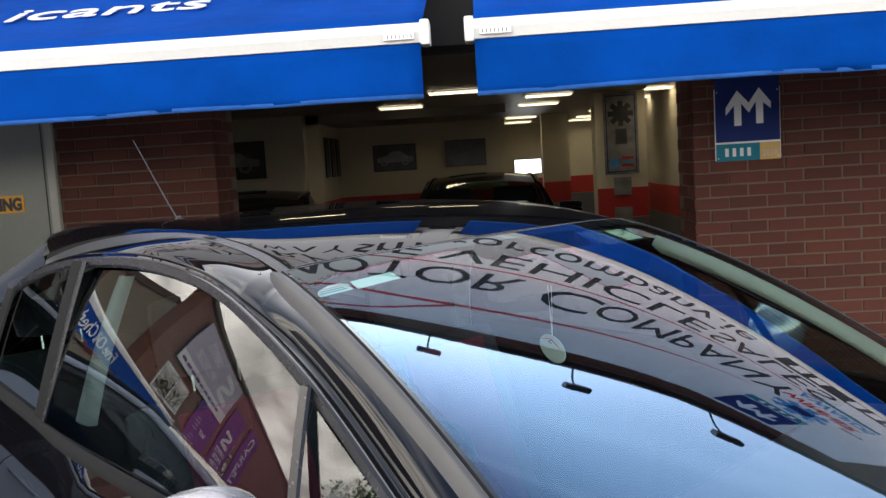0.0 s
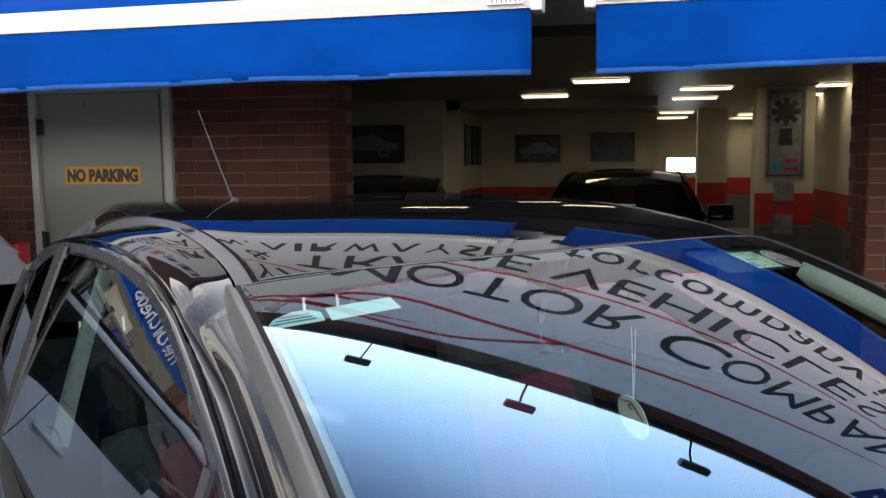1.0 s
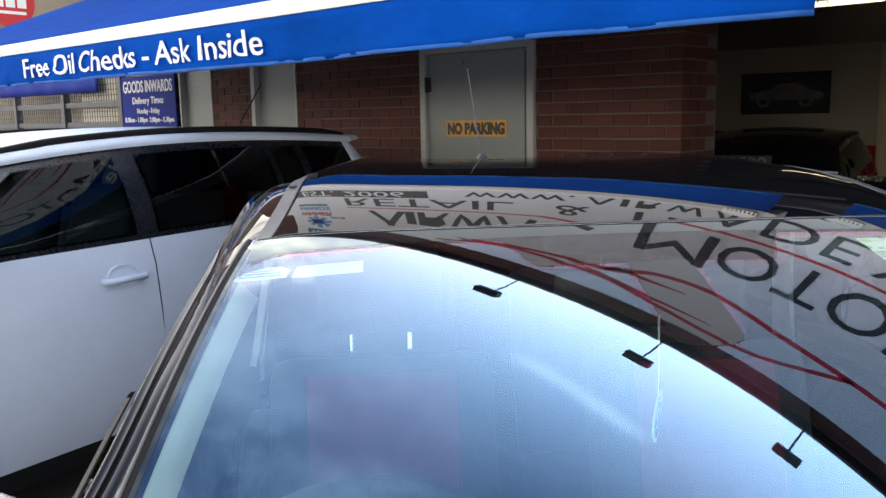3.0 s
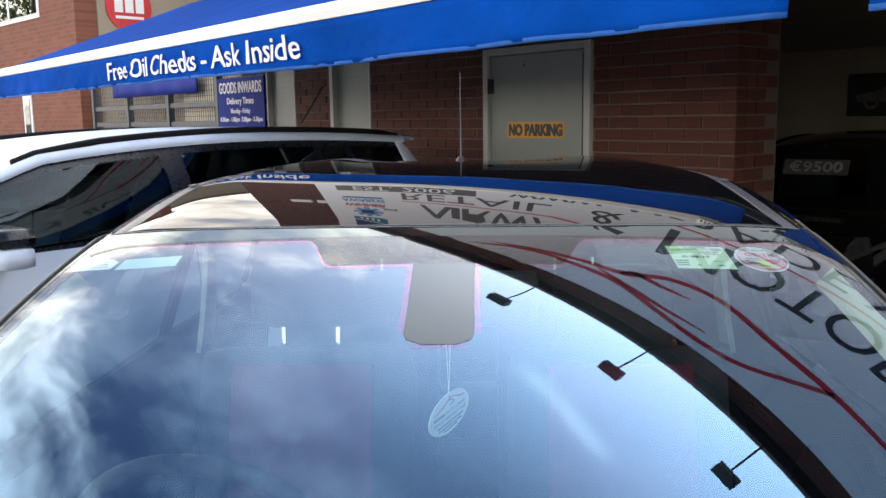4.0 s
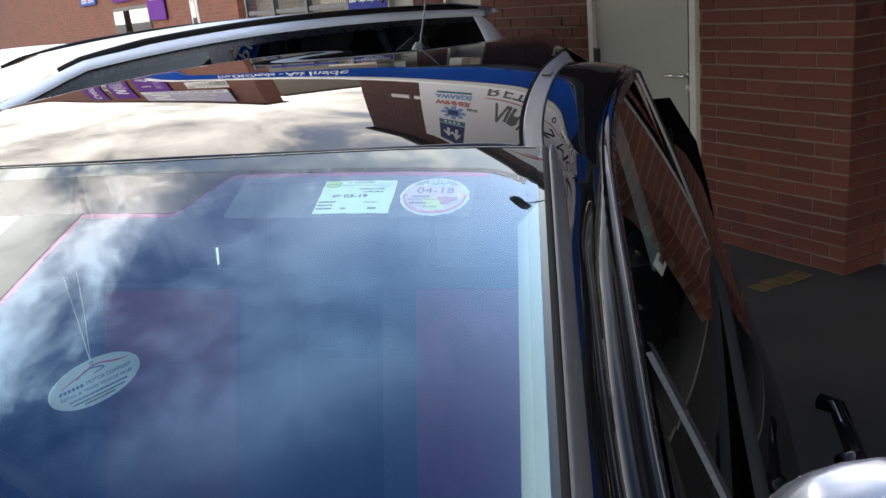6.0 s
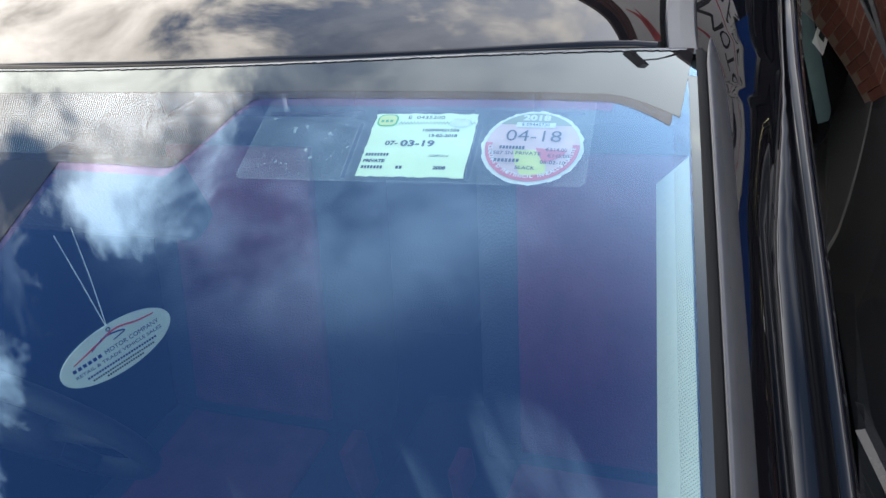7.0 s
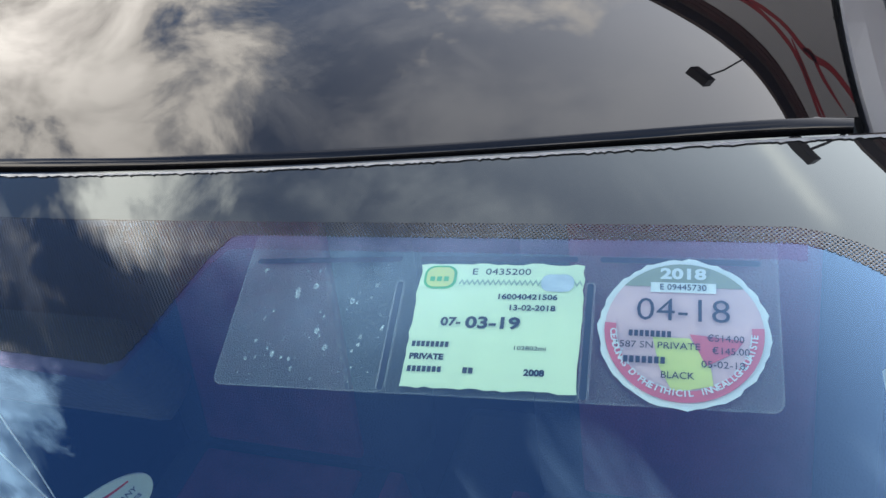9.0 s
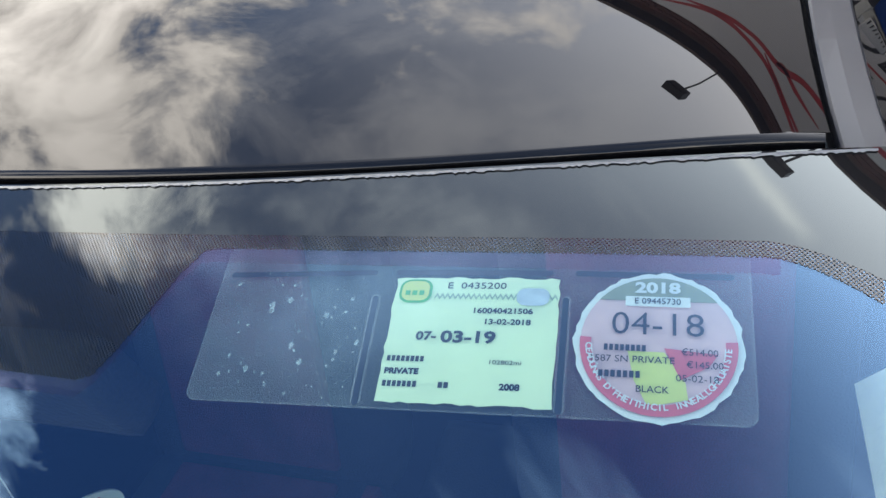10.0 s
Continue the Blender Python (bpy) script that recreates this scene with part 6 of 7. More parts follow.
def hanging_tag():
    m = CAR @ pose(0.161, 0.003, 1.234) @ Matrix.Rotation(radians(155), 4, "Z") @ Matrix.Scale(1.08, 4)
    t = thing("air_freshener", "oval pale card tag hanging on threads from the mirror", "tag", m)
    tilt = Matrix.Rotation(radians(-3), 4, "Y")
    body = [(0.052 * math.cos(a), 0.0245 * math.sin(a)) for a in us(0, 2 * math.pi * 0.98, 48)]
    drop = Matrix.Translation((0.0, 0, -0.03)) @ tilt
    card = part("card", placed(plate(body, 0.0016), drop), M["tag_card"], t)
    y = -0.0022
    for k, (a, b, z, h, mt) in enumerate(((-0.041, -0.013, 0.0005, 0.0052, "navy"), (-0.033, 0.034, -0.0118, 0.0030, "navy"), (-0.03, 0.03, -0.0162, 0.0026, "sign_black"), (-0.018, 0.018, -0.0198, 0.0026, "sign_black"))):
        n = int((b - a) / (h * 0.85))
        for j in range(n):
            x = a + (b - a) * j / n
            part("text_bar", placed(box(x, x + (b - a) / n * 0.68, y, y + 0.0004, z, z + h * 0.62), drop), M[mt], card)
    for text, x, width, z, size in (("MOTOR COMPANY", 0.0150, 0.052, 0.0005, 0.0060), ("RETAIL & TRADE VEHICLE SALES", 0.0, 0.082, -0.0060, 0.0044)):
        part("lettering", placed(lettering(text, size, width, "CENTER", 0.0001), drop @ Matrix.Translation((x, y, z))), M["navy"], card)
    part("stroke", placed(ribbon(smooth_line([(-0.038, 0.007, 0.5), (-0.015, 0.013, 1), (0.005, 0.0178, 1), (0.025, 0.013, 1), (0.04, 0.011, 0.5)]), 0.0016, y), drop), M["sign_red"], card)
    part("stroke", placed(ribbon(smooth_line([(-0.02, 0.010, 0.5), (-0.005, 0.016, 1), (0.012, 0.012, 1), (0.0, 0.009, 0.5)]), 0.0012, y), drop), M["navy"], card)
    part("eyelet", placed(lathe([(0.0012, -0.001), (0.0022, -0.001), (0.0022, 0.001), (0.0012, 0.001)], 12, pose(0, -0.001, 0.0208, 90, 0, 0)), drop), M["chrome"], card)
    top = drop @ Vector((0, -0.001, 0.0208))
    for d in (-0.007, 0.009):
        part("thread", tube([tuple(top), (top.x + d * 0.5, top.y, top.z + 0.05), (d * 0.9 - 0.002, 0.0, 0.088)], 0.0004, 5), M["paper"], t)


hanging_tag()

# ---- showroom inside ----
def wall_with_bands(name, label, x0, x1, y0, y1, top, face):
    """A plastered wall with a red band and a grey skirt on its room side; face: 'y' or '+x' or '-x'."""
    w = structure(name, boxes_mesh([(x0, x1, y0, y1, 0, top)]), M["plaster_cream"], label, "wall")
    e = 0.006
    for z0, z1, mt, nm in ((0.0, 0.72, "skirt_grey", "painted_skirt"), (0.724, 1.12, "band_red", "painted_band")):
        if face == "y":
            b = (x0, x1, y0 - e, y0 - 0.001, z0, z1)
        elif face == "+x":
            b = (x1 + 0.001, x1 + e, y0, y1, z0, z1)
        else:
            b = (x0 - e, x0 - 0.001, y0, y1, z0, z1)
        part(nm, boxes_mesh([b]), M[mt], w)
    return w


CEIL = 2.40
structure("floor", boxes_mesh([(-6.0, 14.0, 0.3, 22.0, -0.02, 0.012)]), M["floor_tile"], "grey polished showroom floor", "floor")
structure("ceiling", boxes_mesh([(-6.0, 14.0, 0.46, 22.0, CEIL, CEIL + 0.1), (-6.0, 3.8, 7.3, 9.2, 2.27, CEIL - 0.002)]), M["ceiling_dark"], "dark glossy showroom ceiling with a bulkhead", "ceiling")
structure("wall_lintel", boxes_mesh([(OPEN_L - 0.3, OPEN_R + 0.3, 0.02, 0.46, 2.3, 2.75)]), M["lintel_dark"], "dark lintel over the showroom opening", "lintel")
wall_with_bands("wall_inner_west", "cream showroom wall with a framed car photograph", -6.0, 0.86, 7.1, 7.3, CEIL, "y")
wall_with_bands("wall_inner_step", "cream side wall with three framed pictures", 0.86, 1.06, 7.3, 9.0, CEIL, "+x")
wall_with_bands("wall_inner_back", "cream back wall with two framed car photographs", 0.86, 3.82, 9.0, 9.2, CEIL, "y")
wall_with_bands("wall_inner_far", "far cream wall of the back office", 3.82, 10.0, 15.0, 15.2, CEIL, "y")
wall_with_bands("wall_inner_post", "cream pier between the showroom and the office", 4.55, 5.05, 11.0, 11.3, CEIL, "y")
structure("wall_closing", boxes_mesh([(-6.0, -5.8, 0.46, 7.1, 0, CEIL), (13.8, 14.0, 0.46, 22, 0, CEIL), (3.6, 3.82, 9.2, 15.0, 0, CEIL), (-6.0, -3.4, 0.24, 0.46, 0, CEIL)]), M["plaster_cream"], "plain side walls of the showroom", "wall")
wall_with_bands("wall_inner_pillar", "broad cream pillar with a framed poster", 4.95, 5.62, 6.3, 6.7, CEIL, "y")
wall_with_bands("wall_inner_east", "cream corridor wall with a brown door", 5.9, 6.1, 5.0, 11.0, CEIL, "-x")


def picture(name, label, m, w, h, car=False):
    p = thing(name, label, "picture", m)
    part("frame", join(box(-w / 2, w / 2, -0.02, 0, -h / 2, -h / 2 + 0.02), box(-w / 2, w / 2, -0.02, 0, h / 2 - 0.02, h / 2), box(-w / 2, -w / 2 + 0.02, -0.02, 0, -h / 2, h / 2), box(w / 2 - 0.02, w / 2, -0.02, 0, -h / 2, h / 2)), M["sign_black"], p)
    sheet = part("print", box(-w / 2 + 0.02, w / 2 - 0.02, -0.014, -0.004, -h / 2 + 0.02, h / 2 - 0.02), M["photo_dark"], p)
    if car:
        body = smooth_line([(-0.38, -0.12, 1), (-0.40, 0.0, 1), (-0.2, 0.06, 1), (-0.05, 0.16, 1), (0.15, 0.16, 1), (0.28, 0.05, 1), (0.42, 0.0, 1), (0.42, -0.12, 1)], 5)
        part("printed_car", plate([(x * w, z * h * 1.4) for x, z, _ in body], 0.001, Matrix.Translation((0, -0.0145, 0))), M["photo_pale"], sheet)
        for x in (-0.24, 0.24):
            part("printed_wheel", placed(lathe([(0.05 * w, 0), (0.085 * w, 0), (0.085 * w, 0.001), (0.05 * w, 0.001)], 20), pose(x * w, -0.017, -0.16 * h, 90, 0, 0)), M["photo_pale"], sheet)
    return p


picture("car_photograph", "dark framed photograph of a classic car", pose(-0.30, 7.09, 1.80), 1.17, 0.54, True)
picture("car_photograph", "dark framed photograph of a classic car", pose(1.97, 8.985, 1.73), 0.72, 0.44, True)
picture("group_photograph", "faded brown framed group photograph", pose(3.15, 8.985, 1.74), 0.67, 0.44)
for y in (7.65, 8.15, 8.62):
    picture("tall_picture", "tall narrow framed picture", pose(1.075, y, 1.78, 0, 0, 90), 0.28, 0.6)
poster = thing("pillar_poster", "tall white poster with a dark gear in a navy border", "poster")
part("sheet", box(5.06, 5.51, 6.275, 6.290, 1.30, 2.38), M["photo_pale"], poster)
part("border", join(box(5.09, 5.48, 6.268, 6.274, 1.33, 1.342), box(5.09, 5.48, 6.268, 6.274, 2.33, 2.342), box(5.09, 5.10, 6.268, 6.274, 1.33, 2.34), box(5.47, 5.48, 6.268, 6.274, 1.33, 2.34)), M["navy"], poster)
gear(poster, 5.285, 2.10, 0.17, 6.272, M["photo_dark"])
part("printed_base", box(5.21, 5.36, 6.268, 6.273, 1.70, 1.90), M["photo_dark"], poster)
gear(poster, 5.18, 1.45, 0.07, 6.272, M["sky_blue"])
for k in range(3):
    part("text_bar", box(5.28, 5.44, 6.268, 6.273, 1.40 + 0.05 * k, 1.43 + 0.05 * k), M["sky_blue"] if k % 2 else M["sign_red"], poster)
for z in (0.62, 1.02):
    sheet = thing("notice_sheet", "grey notice sheet pinned to the pillar", "notice")
    part("sheet", box(5.17, 5.40, 6.28, 6.288, z, z + 0.24), M["photo_pale"], sheet)
tv = thing("wall_screen", "bright lit screen in the back office", "screen")
part("casing", box(4.05, 4.62, 12.5, 12.56, 1.26, 1.58, 0.01), M["sign_black"], tv)
part("panel", box(4.07, 4.60, 12.49, 12.498, 1.28, 1.56), M["screen"], tv)
office = thing("office_door", "brown timber door in a cream frame off the corridor", "door", kind="structure")
part("leaf", box(5.86, 5.894, 8.2, 9.0, 0.02, 2.0), M["wood_door"], office)
part("frame", join(box(5.84, 5.893, 8.12, 8.198, 0, 2.08), box(5.84, 5.893, 9.002, 9.08, 0, 2.08), box(5.84, 5.893, 8.12, 9.08, 2.002, 2.08)), M["plaster_cream"], office)


def ceiling_light(m, w, d):
    c = thing("ceiling_light", "recessed fluorescent ceiling light with a louvre", "ceiling light", m, "ceiling lights")
    part("frame", join(box(-w / 2, w / 2, -d / 2, -d / 2 + 0.02, -0.02, 0), box(-w / 2, w / 2, d / 2 - 0.02, d / 2, -0.02, 0), box(-w / 2, -w / 2 + 0.02, -d / 2, d / 2, -0.02, 0), box(w / 2 - 0.02, w / 2, -d / 2, d / 2, -0.02, 0)), M["alu"], c)
    part("diffuser", box(-w / 2 + 0.022, w / 2 - 0.022, -d / 2 + 0.022, d / 2 - 0.022, -0.012, -0.004), M["lamp"], c)
    for k in range(1, 9):
        x = -w / 2 + w * k / 9
        part("slat", box(x - 0.006, x + 0.006, -d / 2 + 0.02, d / 2 - 0.02, -0.03, -0.013), M["alu"], c)
    for k in range(1, 6):
        y = -d / 2 + d * k / 6
        part("louvre", box(-w / 2 + 0.021, w / 2 - 0.021, y - 0.001, y + 0.001, -0.034, -0.0135), M["white_bar"], c)
    return c


lit = ceiling_light(pose(3.17, 4.5, CEIL - 0.002), 0.62, 0.3)
for x, y in ((2.36, 6.5), (4.33, 5.95), (4.3, 7.65), (5.85, 5.9), (5.98, 7.5), (4.2, 11.5), (4.2, 13.6), (5.7, 10.6), (5.7, 12.8), (5.7, 14.4), (1.9, 2.4)):
    copy_thing(lit, pose(x, y, CEIL - 0.002))

# ---- other vehicles ----
def profile_car(name, label, m, paint, L, W, H, side, glass="dark_glass", rails=False, group="", belt=None, gaps=None, seams=None, grips=None, front_drop=0.10, front_pow=2.2, rise=0.85, mirror_at=0.0):
    """A car from its side profile; side: (bonnet height, screen base, roof front, roof back, tail top) as shares of the length."""
    bonnet, base, rf, rb, tail = side
    car = thing(name, label, "car", m, group)
    hw = W / 2

    def X(s):
        return L / 2 - s * L

    belt = belt or (0.62 * H if H > 1.55 else 0.66 * H)

    def body_top(s):
        if s < base:
            return bonnet - 0.10 * (1 - s / base) ** 2
        return belt + 0.03 * s

    def half_width(s):
        return hw * (1 - 0.16 * max(0, 0.16 - s) / 0.16 - 0.10 * max(0, s - 0.86) / 0.14)

    st = us(0.0, 1.0, 48)
    levels = ((0.22, 0.93), (0.34, 0.985), (0.52, 1.0), (0.72, 0.99), (0.9, 0.965), (1.0, 0.93))
    for sd in (1, -1):
        rr = []
        for f, wf in levels:
            rr.append([(X(s), sd * half_width(s) * wf, 0.20 + (body_top(s) - 0.20) * (f - 0.22) / 0.78) for s in st])
        part("flank", loft(rr), paint, car, "", True)
    rr = [[(X(s), v * half_width(s) * 0.93, body_top(s) + 0.02 * (1 - v * v)) for s in us(0, base + 0.03, 14)] for v in us(-1, 1, 10)]
    part("bonnet", loft(rr), paint, car, "", True)
    for s0, nm in ((0.0, "front_bumper"), (1.0, "rear_bumper")):
        rr = [[(X(s0) + (0.10 if s0 == 0 else -0.06) * (1 - v * v) * (1 if f < 0.8 else 0.5), v * half_width(s0) * wf, 0.20 + (body_top(s0) - 0.20) * (f - 0.22) / 0.78) for f, wf in levels] for v in us(-1, 1, 12)]
        part(nm, loft(rr), paint, car, "", True)

    # greenhouse
    def roof_half(s):
        return hw * (0.70 - 0.06 * max(0, s - 0.8) / 0.2)

    def roof_h(s):
        t = (s - rf) / (rb - rf)
        return H - front_drop * (1 - min(max(t, 0), 1)) ** front_pow - 0.10 * max(0.0, t - 0.3) ** 2

    rr = [[(X(s), v * roof_half(s), roof_h(s) - 0.05 * v * v) for s in us(rf, rb, 20)] for v in us(-1, 1, 14)]
    part("roof", loft(rr), paint, car, "", True)
    screen = [[(X(base + (rf - base) * t), v * (half_width(base) * 0.88 * (1 - t) + roof_half(rf) * t), body_top(base) + (roof_h(rf) - 0.05 * v * v - body_top(base)) * (t ** rise) + 0.03 * math.sin(math.pi * t)) for t in us(0, 1, 12)] for v in us(-1, 1, 14)]
    part("windscreen", facing(loft(screen), (0.3, 0, 1)), M["car_glass"], car, "", True)
    back = [[(X(rb + (tail - rb) * t), v * (half_width(tail) * 0.86 * t + roof_half(rb) * (1 - t)), roof_h(rb) - 0.05 * v * v + (belt + 0.03 - roof_h(rb) + 0.05 * v * v) * t) for t in us(0, 1, 8)] for v in us(-1, 1, 12)]
    part("rear_window", facing(loft(back), (-1, 0, 0.5)), M[glass], car, "", True)
    spoiler = [[(X(rb) + du, v * roof_half(rb) * 0.98, roof_h(rb) - 0.05 * v * v + dz) for du, dz in ((0.1, 0.006), (-0.12, 0.012), (-0.16, -0.01), (-0.05, -0.03))] for v in us(-1, 1, 12)]
    part("spoiler", loft(spoiler), paint, car, "", True)
    for sd in (1, -1):
        def top(s):
            if s < rf:
                t = (s - base) / (rf - base)
                return (X(s), sd * (half_width(base) * 0.90 * (1 - t) + (roof_half(rf) + 0.03) * t), body_top(base) + (roof_h(rf) - 0.07 - body_top(base)) * t ** rise)
            if s > rb:
                t = (s - rb) / (tail - rb)
                return (X(s), sd * (half_width(tail) * 0.88 * t + (roof_half(rb) + 0.03) * (1 - t)), roof_h(rb) - 0.07 + (belt + 0.02 - roof_h(rb) + 0.07) * t)
            return (X(s), sd * (roof_half(s) + 0.03), roof_h(s) - 0.07)

        def low(s):
            return (X(s), sd * half_width(s) * 0.93, body_top(max(s, base)))

        def cut(s, t, out=0.0):
            p, q = Vector(top(s)), Vector(low(s))
            r = p + (q - p) * t
            return (r.x, r.y + sd * (0.03 * math.sin(math.pi * t) + out), r.z)

        mid_s = 0.5 * (rf + rb) - 0.015
        spans = gaps or ((base + 0.058, rf - 0.028), (rf - 0.012, mid_s - 0.008), (mid_s + 0.008, rb - 0.098), (rb - 0.082, tail - 0.058))
        for ta, tb in ((0.0, 0.12), (0.92, 1.0)):
            part("window_surround", loft([[cut(s, t, -0.004) for s in us(base, tail, 40)] for t in (ta, tb)]), M["post_black"], car, "", True)
        stops = [base] + [s for span in spans for s in span] + [tail]
        for a, b in zip(stops[::2], stops[1::2]):
            part("window_post", loft([[cut(s, t, -0.003) for s in us(max(a - 0.004, base), min(b + 0.004, tail), 4)] for t in us(0.12, 0.92, 6)]), M["post_black"], car, "", True)
        for a, b in spans:
            w = loft([[cut(s, t, 0.002) for s in us(a, b, 8)] for t in (0.10, 0.4, 0.7, 0.94)])
            part("side_window", facing(w, (0, sd, 0.3)), M["door_glass" if a < 0.5 else glass], car, "", True)
        if rails:      # body-coloured rear pillar, wider towards the waist
            pil = []
            for t in us(0, 1, 8):
                s0 = rb - 0.018 - 0.05 * max(0.0, t - 0.35) ** 1.5
                pil.append([cut(s, t, 0.008 if k else 0.001) for k, s in enumerate([s0, s0 + 0.002] + us(s0 + 0.012, tail, 5))])
            part("rear_pillar", facing(loft(pil), (0, sd, 0.3)), paint, car, "", True)
        rl = [[(X(s), sd * (roof_half(s) + d), roof_h(s) - 0.05 + h) for s in us(rf, rb, 20)] for d, h in ((0.0, 0.0), (0.022, -0.008), (0.032, -0.026))]
        part("roof_rail", loft(rl), paint, car, "", True)
        # body-coloured rail running down as the windscreen pillar
        cant = []
        for d, h in ((0.012, -0.006), (0.019, 0.008), (0.009, 0.026), (-0.035, 0.036)):
            cant.append([(q[0], q[1] + sd * d, q[2] + h) for q in (top(s) for s in us(base + 0.01, rb, 36))])
        part("cant_rail", loft(cant), paint, car, "", True)
        if rails:
            bar = []
            for k, s in enumerate(us(rf - 0.02, rb, 24)):
                lift = 0.018 * min(1.0, k / 4, (24 - k) / 2)
                bar.append((X(s), sd * (roof_half(s) - 0.02), roof_h(max(s, rf)) - 0.035 + lift - (0.03 if s < rf else 0)))
            part("roof_bar", tube(bar, 0.016, 10), M["rubber"], car, "black roof bar", True)
        for s in seams or (mid_s, rf):
            part("door_seam", tube([(X(s), sd * half_width(s) * (wf - 0.001), 0.20 + (body_top(s) - 0.20) * (f - 0.22) / 0.78) for f, wf in levels], 0.0035, 5), M["rubber"], car)
        for s in grips or (mid_s - 0.045, rb - 0.10):
            z = 0.20 + (body_top(s) - 0.20) * 0.83
            cup = lathe([(0, 0.002), (0.5, 0.002), (0.85, 0.006), (1.0, 0.010), (1.02, 0.0)], 28)
            for v in cup.verts:
                v.co = Vector((v.co.x * 0.075, v.co.z, v.co.y * 0.05))
            part("handle_cup", placed(cup, pose(X(s) + 0.01, sd * (half_width(s) * 0.962 - 0.002), z + 0.012, 0, 0, 0 if sd > 0 else 180)), paint, car, "", True)
            part("door_handle", tube([(X(s) + 0.11, sd * half_width(s) * 0.96, z), (X(s) + 0.09, sd * (half_width(s) * 0.965 + 0.03), z), (X(s) - 0.09, sd * (half_width(s) * 0.965 + 0.03), z), (X(s) - 0.11, sd * half_width(s) * 0.96, z)], 0.014), paint, car, "", True)
        part("sill", box(X(0.8), X(0.2), min(sd * hw * 0.88, sd * hw * 0.95), max(sd * hw * 0.88, sd * hw * 0.95), 0.16, 0.26, 0.02), M["rubber"], car)
        spot = pose(X(mirror_at or base + 0.06), sd * (hw + 0.08), belt + 0.07)
        shell = part("door_mirror", placed(box(-0.07, 0.07, -0.12, 0.12, -0.08, 0.005, 0.04), spot), paint, car, "", True)
        part("mirror_top", placed(box(-0.075, 0.072, -0.122, 0.122, 0.0, 0.075, 0.04), spot), M["post_black"], shell, "black upper half of the mirror shell", True)
        for s in (0.2, 0.8):
            w = pose(X(s), sd * (hw - 0.11), 0.32, 90, 0, 0)
            wheel = part("wheel", lathe([(0.2, -0.1), (0.3, -0.105), (0.32, -0.06), (0.32, 0.06), (0.3, 0.105), (0.2, 0.1)], 28, w), M["tyre"], car, "", True)
            part("rim", lathe([(0, -0.06), (0.06, -0.085), (0.18, -0.07), (0.205, -0.1), (0.205, 0.1), (0.18, 0.07), (0.06, 0.085), (0, 0.06)], 28, w), M["alu"], wheel, "", True)
        part("headlamp", placed(box(-0.14, 0.03, -0.16, 0.16, -0.06, 0.06, 0.03), pose(L / 2 - 0.12, sd * hw * 0.62, bonnet - 0.17)), M["pane"], car, "", True)
        part("tail_lamp", placed(box(-0.03, 0.10, -0.06, 0.06, -0.16, 0.16, 0.02), pose(-L / 2 + 0.03, sd * hw * 0.80, belt - 0.08)), M["sign_red"], car, "", True)
    part("floor_pan", box(-L / 2 + 0.1, L / 2 - 0.1, -hw * 0.85, hw * 0.85, 0.18, 0.3), M["rubber"], car)
    for v in (-0.36, 0.36):
        seat = part("seat", box(-0.15, 0.3, v - 0.24, v + 0.24, 0.45, 0.62, 0.05), M["seat_side"], car, "", True)
        part("seat_back", placed(box(-0.07, 0.07, -0.24, 0.24, 0, 0.7, 0.05), pose(-0.18, v, 0.6, 0, -15, 0)), M["seat_side"], seat, "", True)
    return car


MPV = profile_car("people_carrier", "silver people carrier with black roof bars and dark rear glass", pose(-0.21, -2.95, 0, 0, 0, -81), M["silver_paint"], 4.45, 1.80, 1.56, (0.98, 0.17, 0.40, 0.91, 0.975), rails=True, belt=1.05, front_drop=0.077, front_pow=4.0, rise=1.0,
                  gaps=((0.25, 0.315), (0.335, 0.525), (0.55, 0.735), (0.745, 0.785), (0.80, 0.895)), seams=(0.538, 0.815), grips=(0.50, 0.757), mirror_at=0.334)
part("aerial", tube([(-1.55, 0, 1.56), (-1.75, 0, 1.80)], 0.006, 8, 0.003), M["black_metal"], MPV)
white_car = profile_car("striped_car", "white estate car with blue and red stripes", pose(-3.4, -3.6, 0, 0, 0, -80), M["white_paint"], 4.5, 1.8, 1.5, (0.95, 0.24, 0.44, 0.92, 0.985))
for sd in (1, -1):
    part("blue_band", loft([[(1.7 - 3.4 * t, sd * 0.895, z) for t in us(0, 1, 8)] for z in (0.75, 0.9)]), M["blue_stripe"], white_car)
    part("red_band", loft([[(1.7 - 3.4 * t, sd * 0.898, z) for t in us(0, 1, 8)] for z in (0.62, 0.74)]), M["red_stripe"], white_car)
profile_car("grey_car", "grey car parked at the end of the row", pose(-6.6, -4.2, 0, 0, 0, -82), M["silver_paint"], 4.3, 1.76, 1.46, (0.93, 0.25, 0.46, 0.90, 0.985))
profile_car("black_hatch", "small black upright car with its nose to the showroom opening", pose(3.42, 4.3, 0, 0, 0, -90), M["car_black"], 3.7, 1.68, 1.47, (1.0, 0.30, 0.40, 0.94, 0.985), "car_glass")
saloon = profile_car("black_saloon", "black car inside the showroom", pose(1.12, 2.75, 0, 0, 0, -79), M["car_black"], 4.2, 1.75, 1.44, (0.95, 0.25, 0.46, 0.90, 0.985), "car_glass")

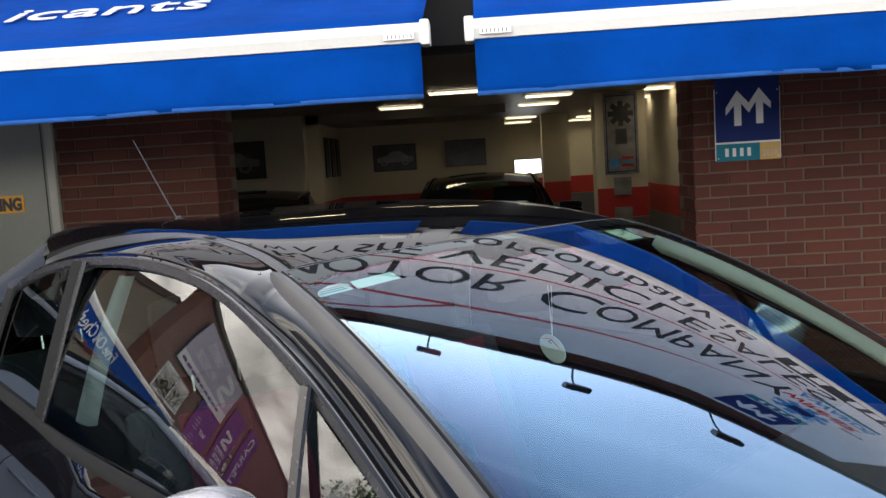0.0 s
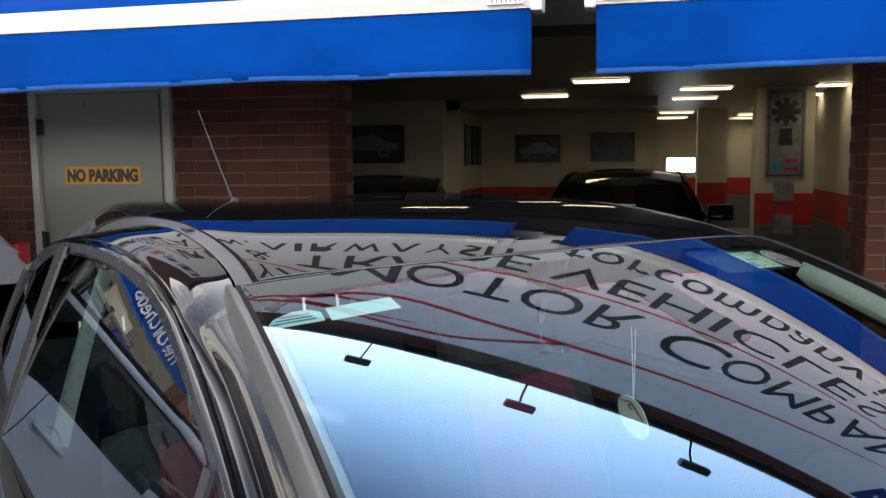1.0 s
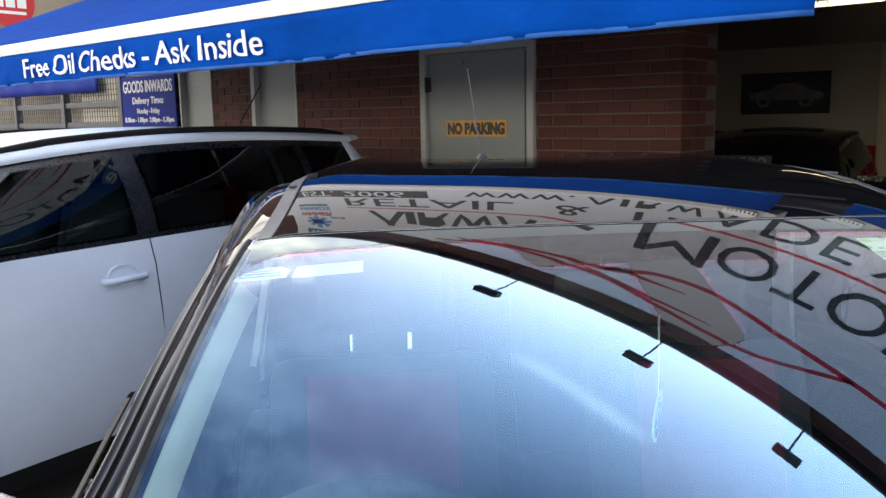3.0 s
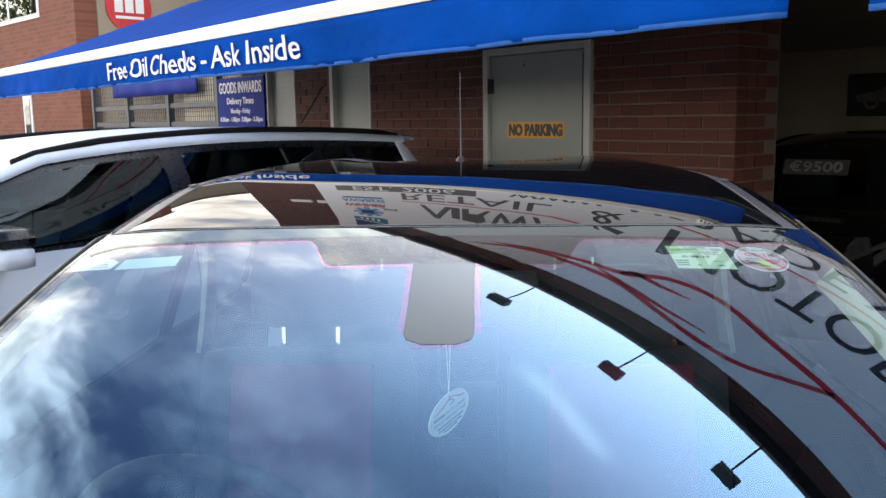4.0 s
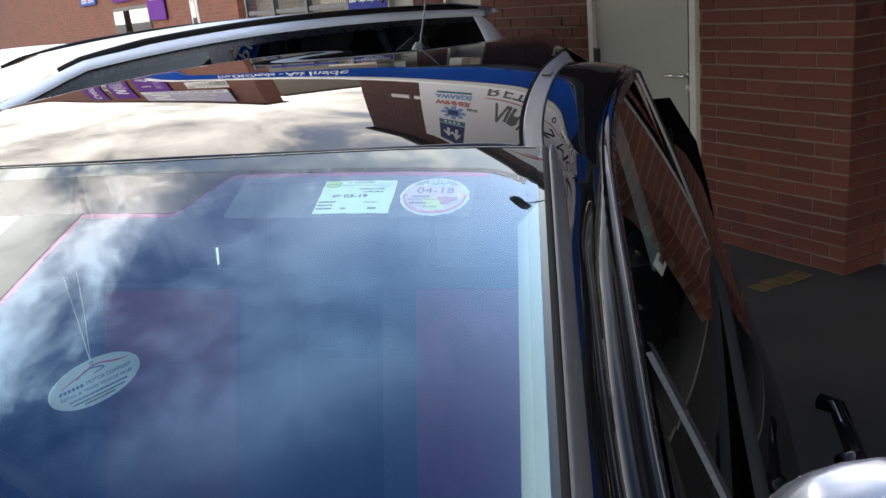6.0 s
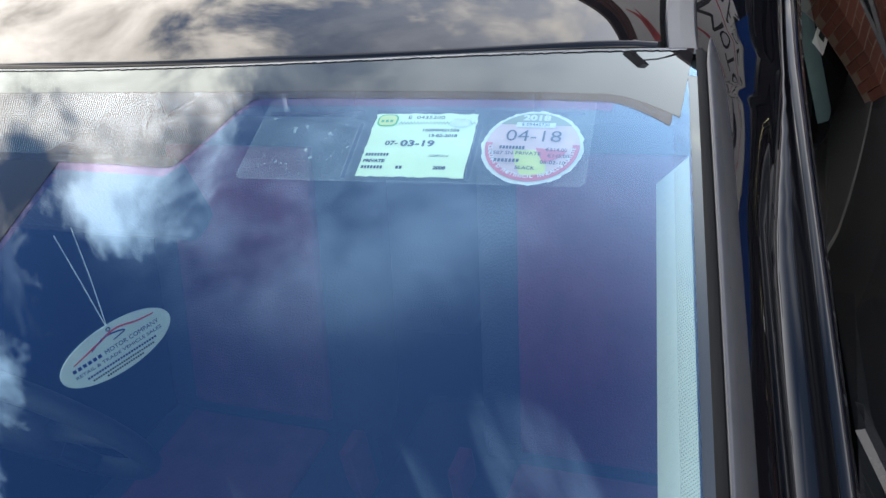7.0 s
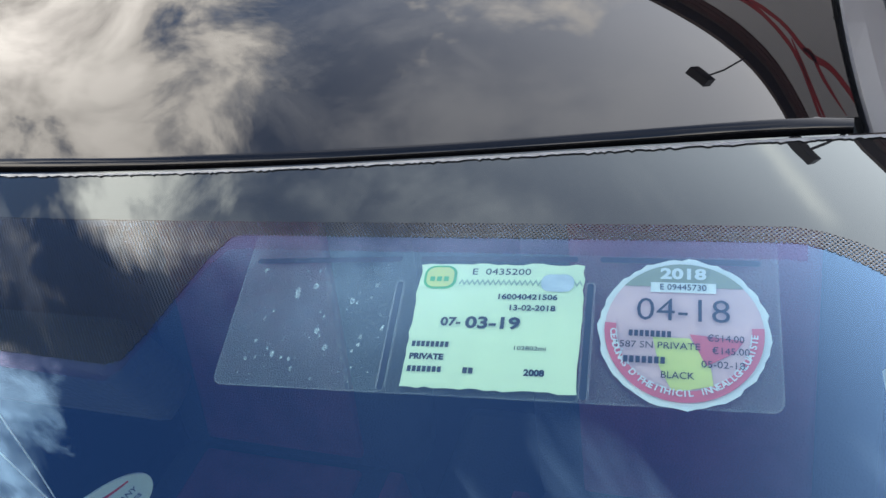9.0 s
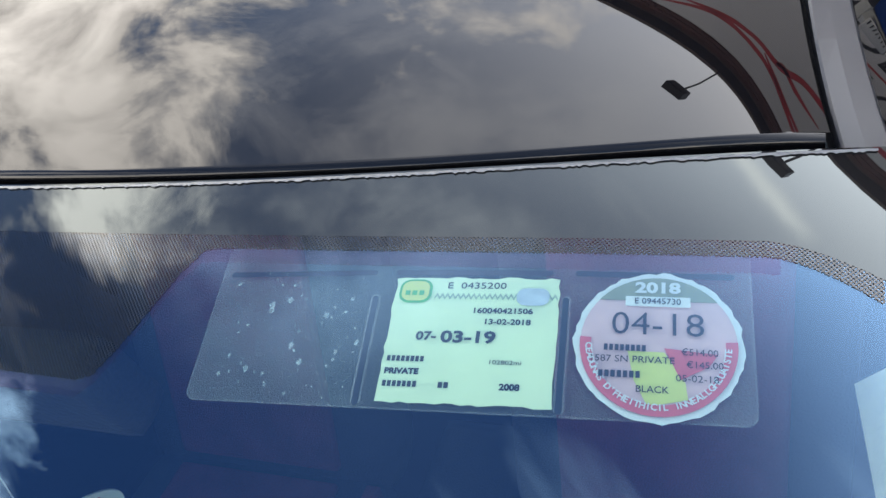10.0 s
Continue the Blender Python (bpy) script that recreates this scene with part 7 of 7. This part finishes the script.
front_plate = part("number_plate", box(2.2, 2.21, -0.26, 0.26, 0.48, 0.60, 0.002), M["white_text"], saloon, "white number plate")
for k in range(6):
    part("plate_bar", box(2.2105, 2.212, -0.21 + 0.072 * k, -0.165 + 0.072 * k, 0.51, 0.57), M["sign_black"], front_plate)
price = thing("price_card", "dark price card with pale figures in a windscreen", "price card", pose(1.45, 1.62, 1.20, -30, 0, 11))
part("card", box(-0.22, 0.22, -0.004, 0, -0.06, 0.06), M["photo_dark"], price)
words("€9500", 0.11, (0, -0.006, -0.035), price, 0.36, "photo_pale", 0.002, "CENTER")

# ---- bricks of the nearest wall, one by one ----
cells = [c for c in brick_cells(DOOR_R + 0.002, OPEN_L, 0, 2.1)]
lay_bricks(wall_mid, cells, 0.0, M["brick"])
west_cells = brick_cells(-1.66, DOOR_L - 0.002, 0.75, 2.1)
lay_bricks(wall_mid, west_cells, 0.0, M["brick"])
rest_bricks(wall_mid, brick_cells(-1.66, DOOR_L - 0.002, 0, 0.75) + brick_cells(-1.66, OPEN_L, 2.1, 2.7), 0.0)
east_cells = brick_cells(OPEN_R, 6.95, 0.6, 2.1)
lay_bricks(wall_east, east_cells, 0.0, M["brick"])
rest_bricks(wall_east, brick_cells(OPEN_R, 6.95, 0, 0.6) + brick_cells(6.95, 12.0, 0, 2.1) + brick_cells(OPEN_R, 12.0, 2.1, 2.7), 0.0)
lay_bricks(wall_west, brick_cells(-2.9, -2.29, 0.9, 2.1), 0.0, M["brick"])
rest_bricks(wall_west, brick_cells(-2.9, -2.29, 0, 0.9) + brick_cells(-2.9, -2.29, 2.1, 2.7), 0.0)
rest_bricks(wall_high, brick_cells(-4.45, -2.58, 2.775, 6.375) + brick_cells(8.76, 12.0, 2.775, 6.375) + brick_cells(-2.58, 8.76, 5.925, 6.375), 0.0)
for x0, x1 in ((-3.55, -3.1), (-2.98, -2.62)):
    vent = thing("wall_vent", "small pale rectangular vent cover in the brickwork", "vent")
    part("cover", box(x0, x1, -0.03, -0.004, 4.25, 4.42, 0.006), M["white_bar"], vent)
    for k in range(4):
        part("slat", box(x0 + 0.03, x1 - 0.03, -0.036, -0.031, 4.275 + 0.035 * k, 4.285 + 0.035 * k), M["alu"], vent)
jamb_items = []
for c in range(36):
    for x0, x1 in ((OPEN_L - 0.1, OPEN_L), (OPEN_R, OPEN_R + 0.1)):
        off = 0.11 if c % 2 else 0.0
        for y0, y1 in ((0.103 + off, 0.313 + off - 0.01),) if c % 2 == 0 else ((0.103, 0.203), (0.213, 0.423)):
            jamb_items.append((x0, x1, y0, min(y1, 0.455), c * COURSE + 0.005, c * COURSE + 0.07))
tagged(part("brick_courses", boxes_mesh(jamb_items), M["brick_far"], jamb), kind="stuff")
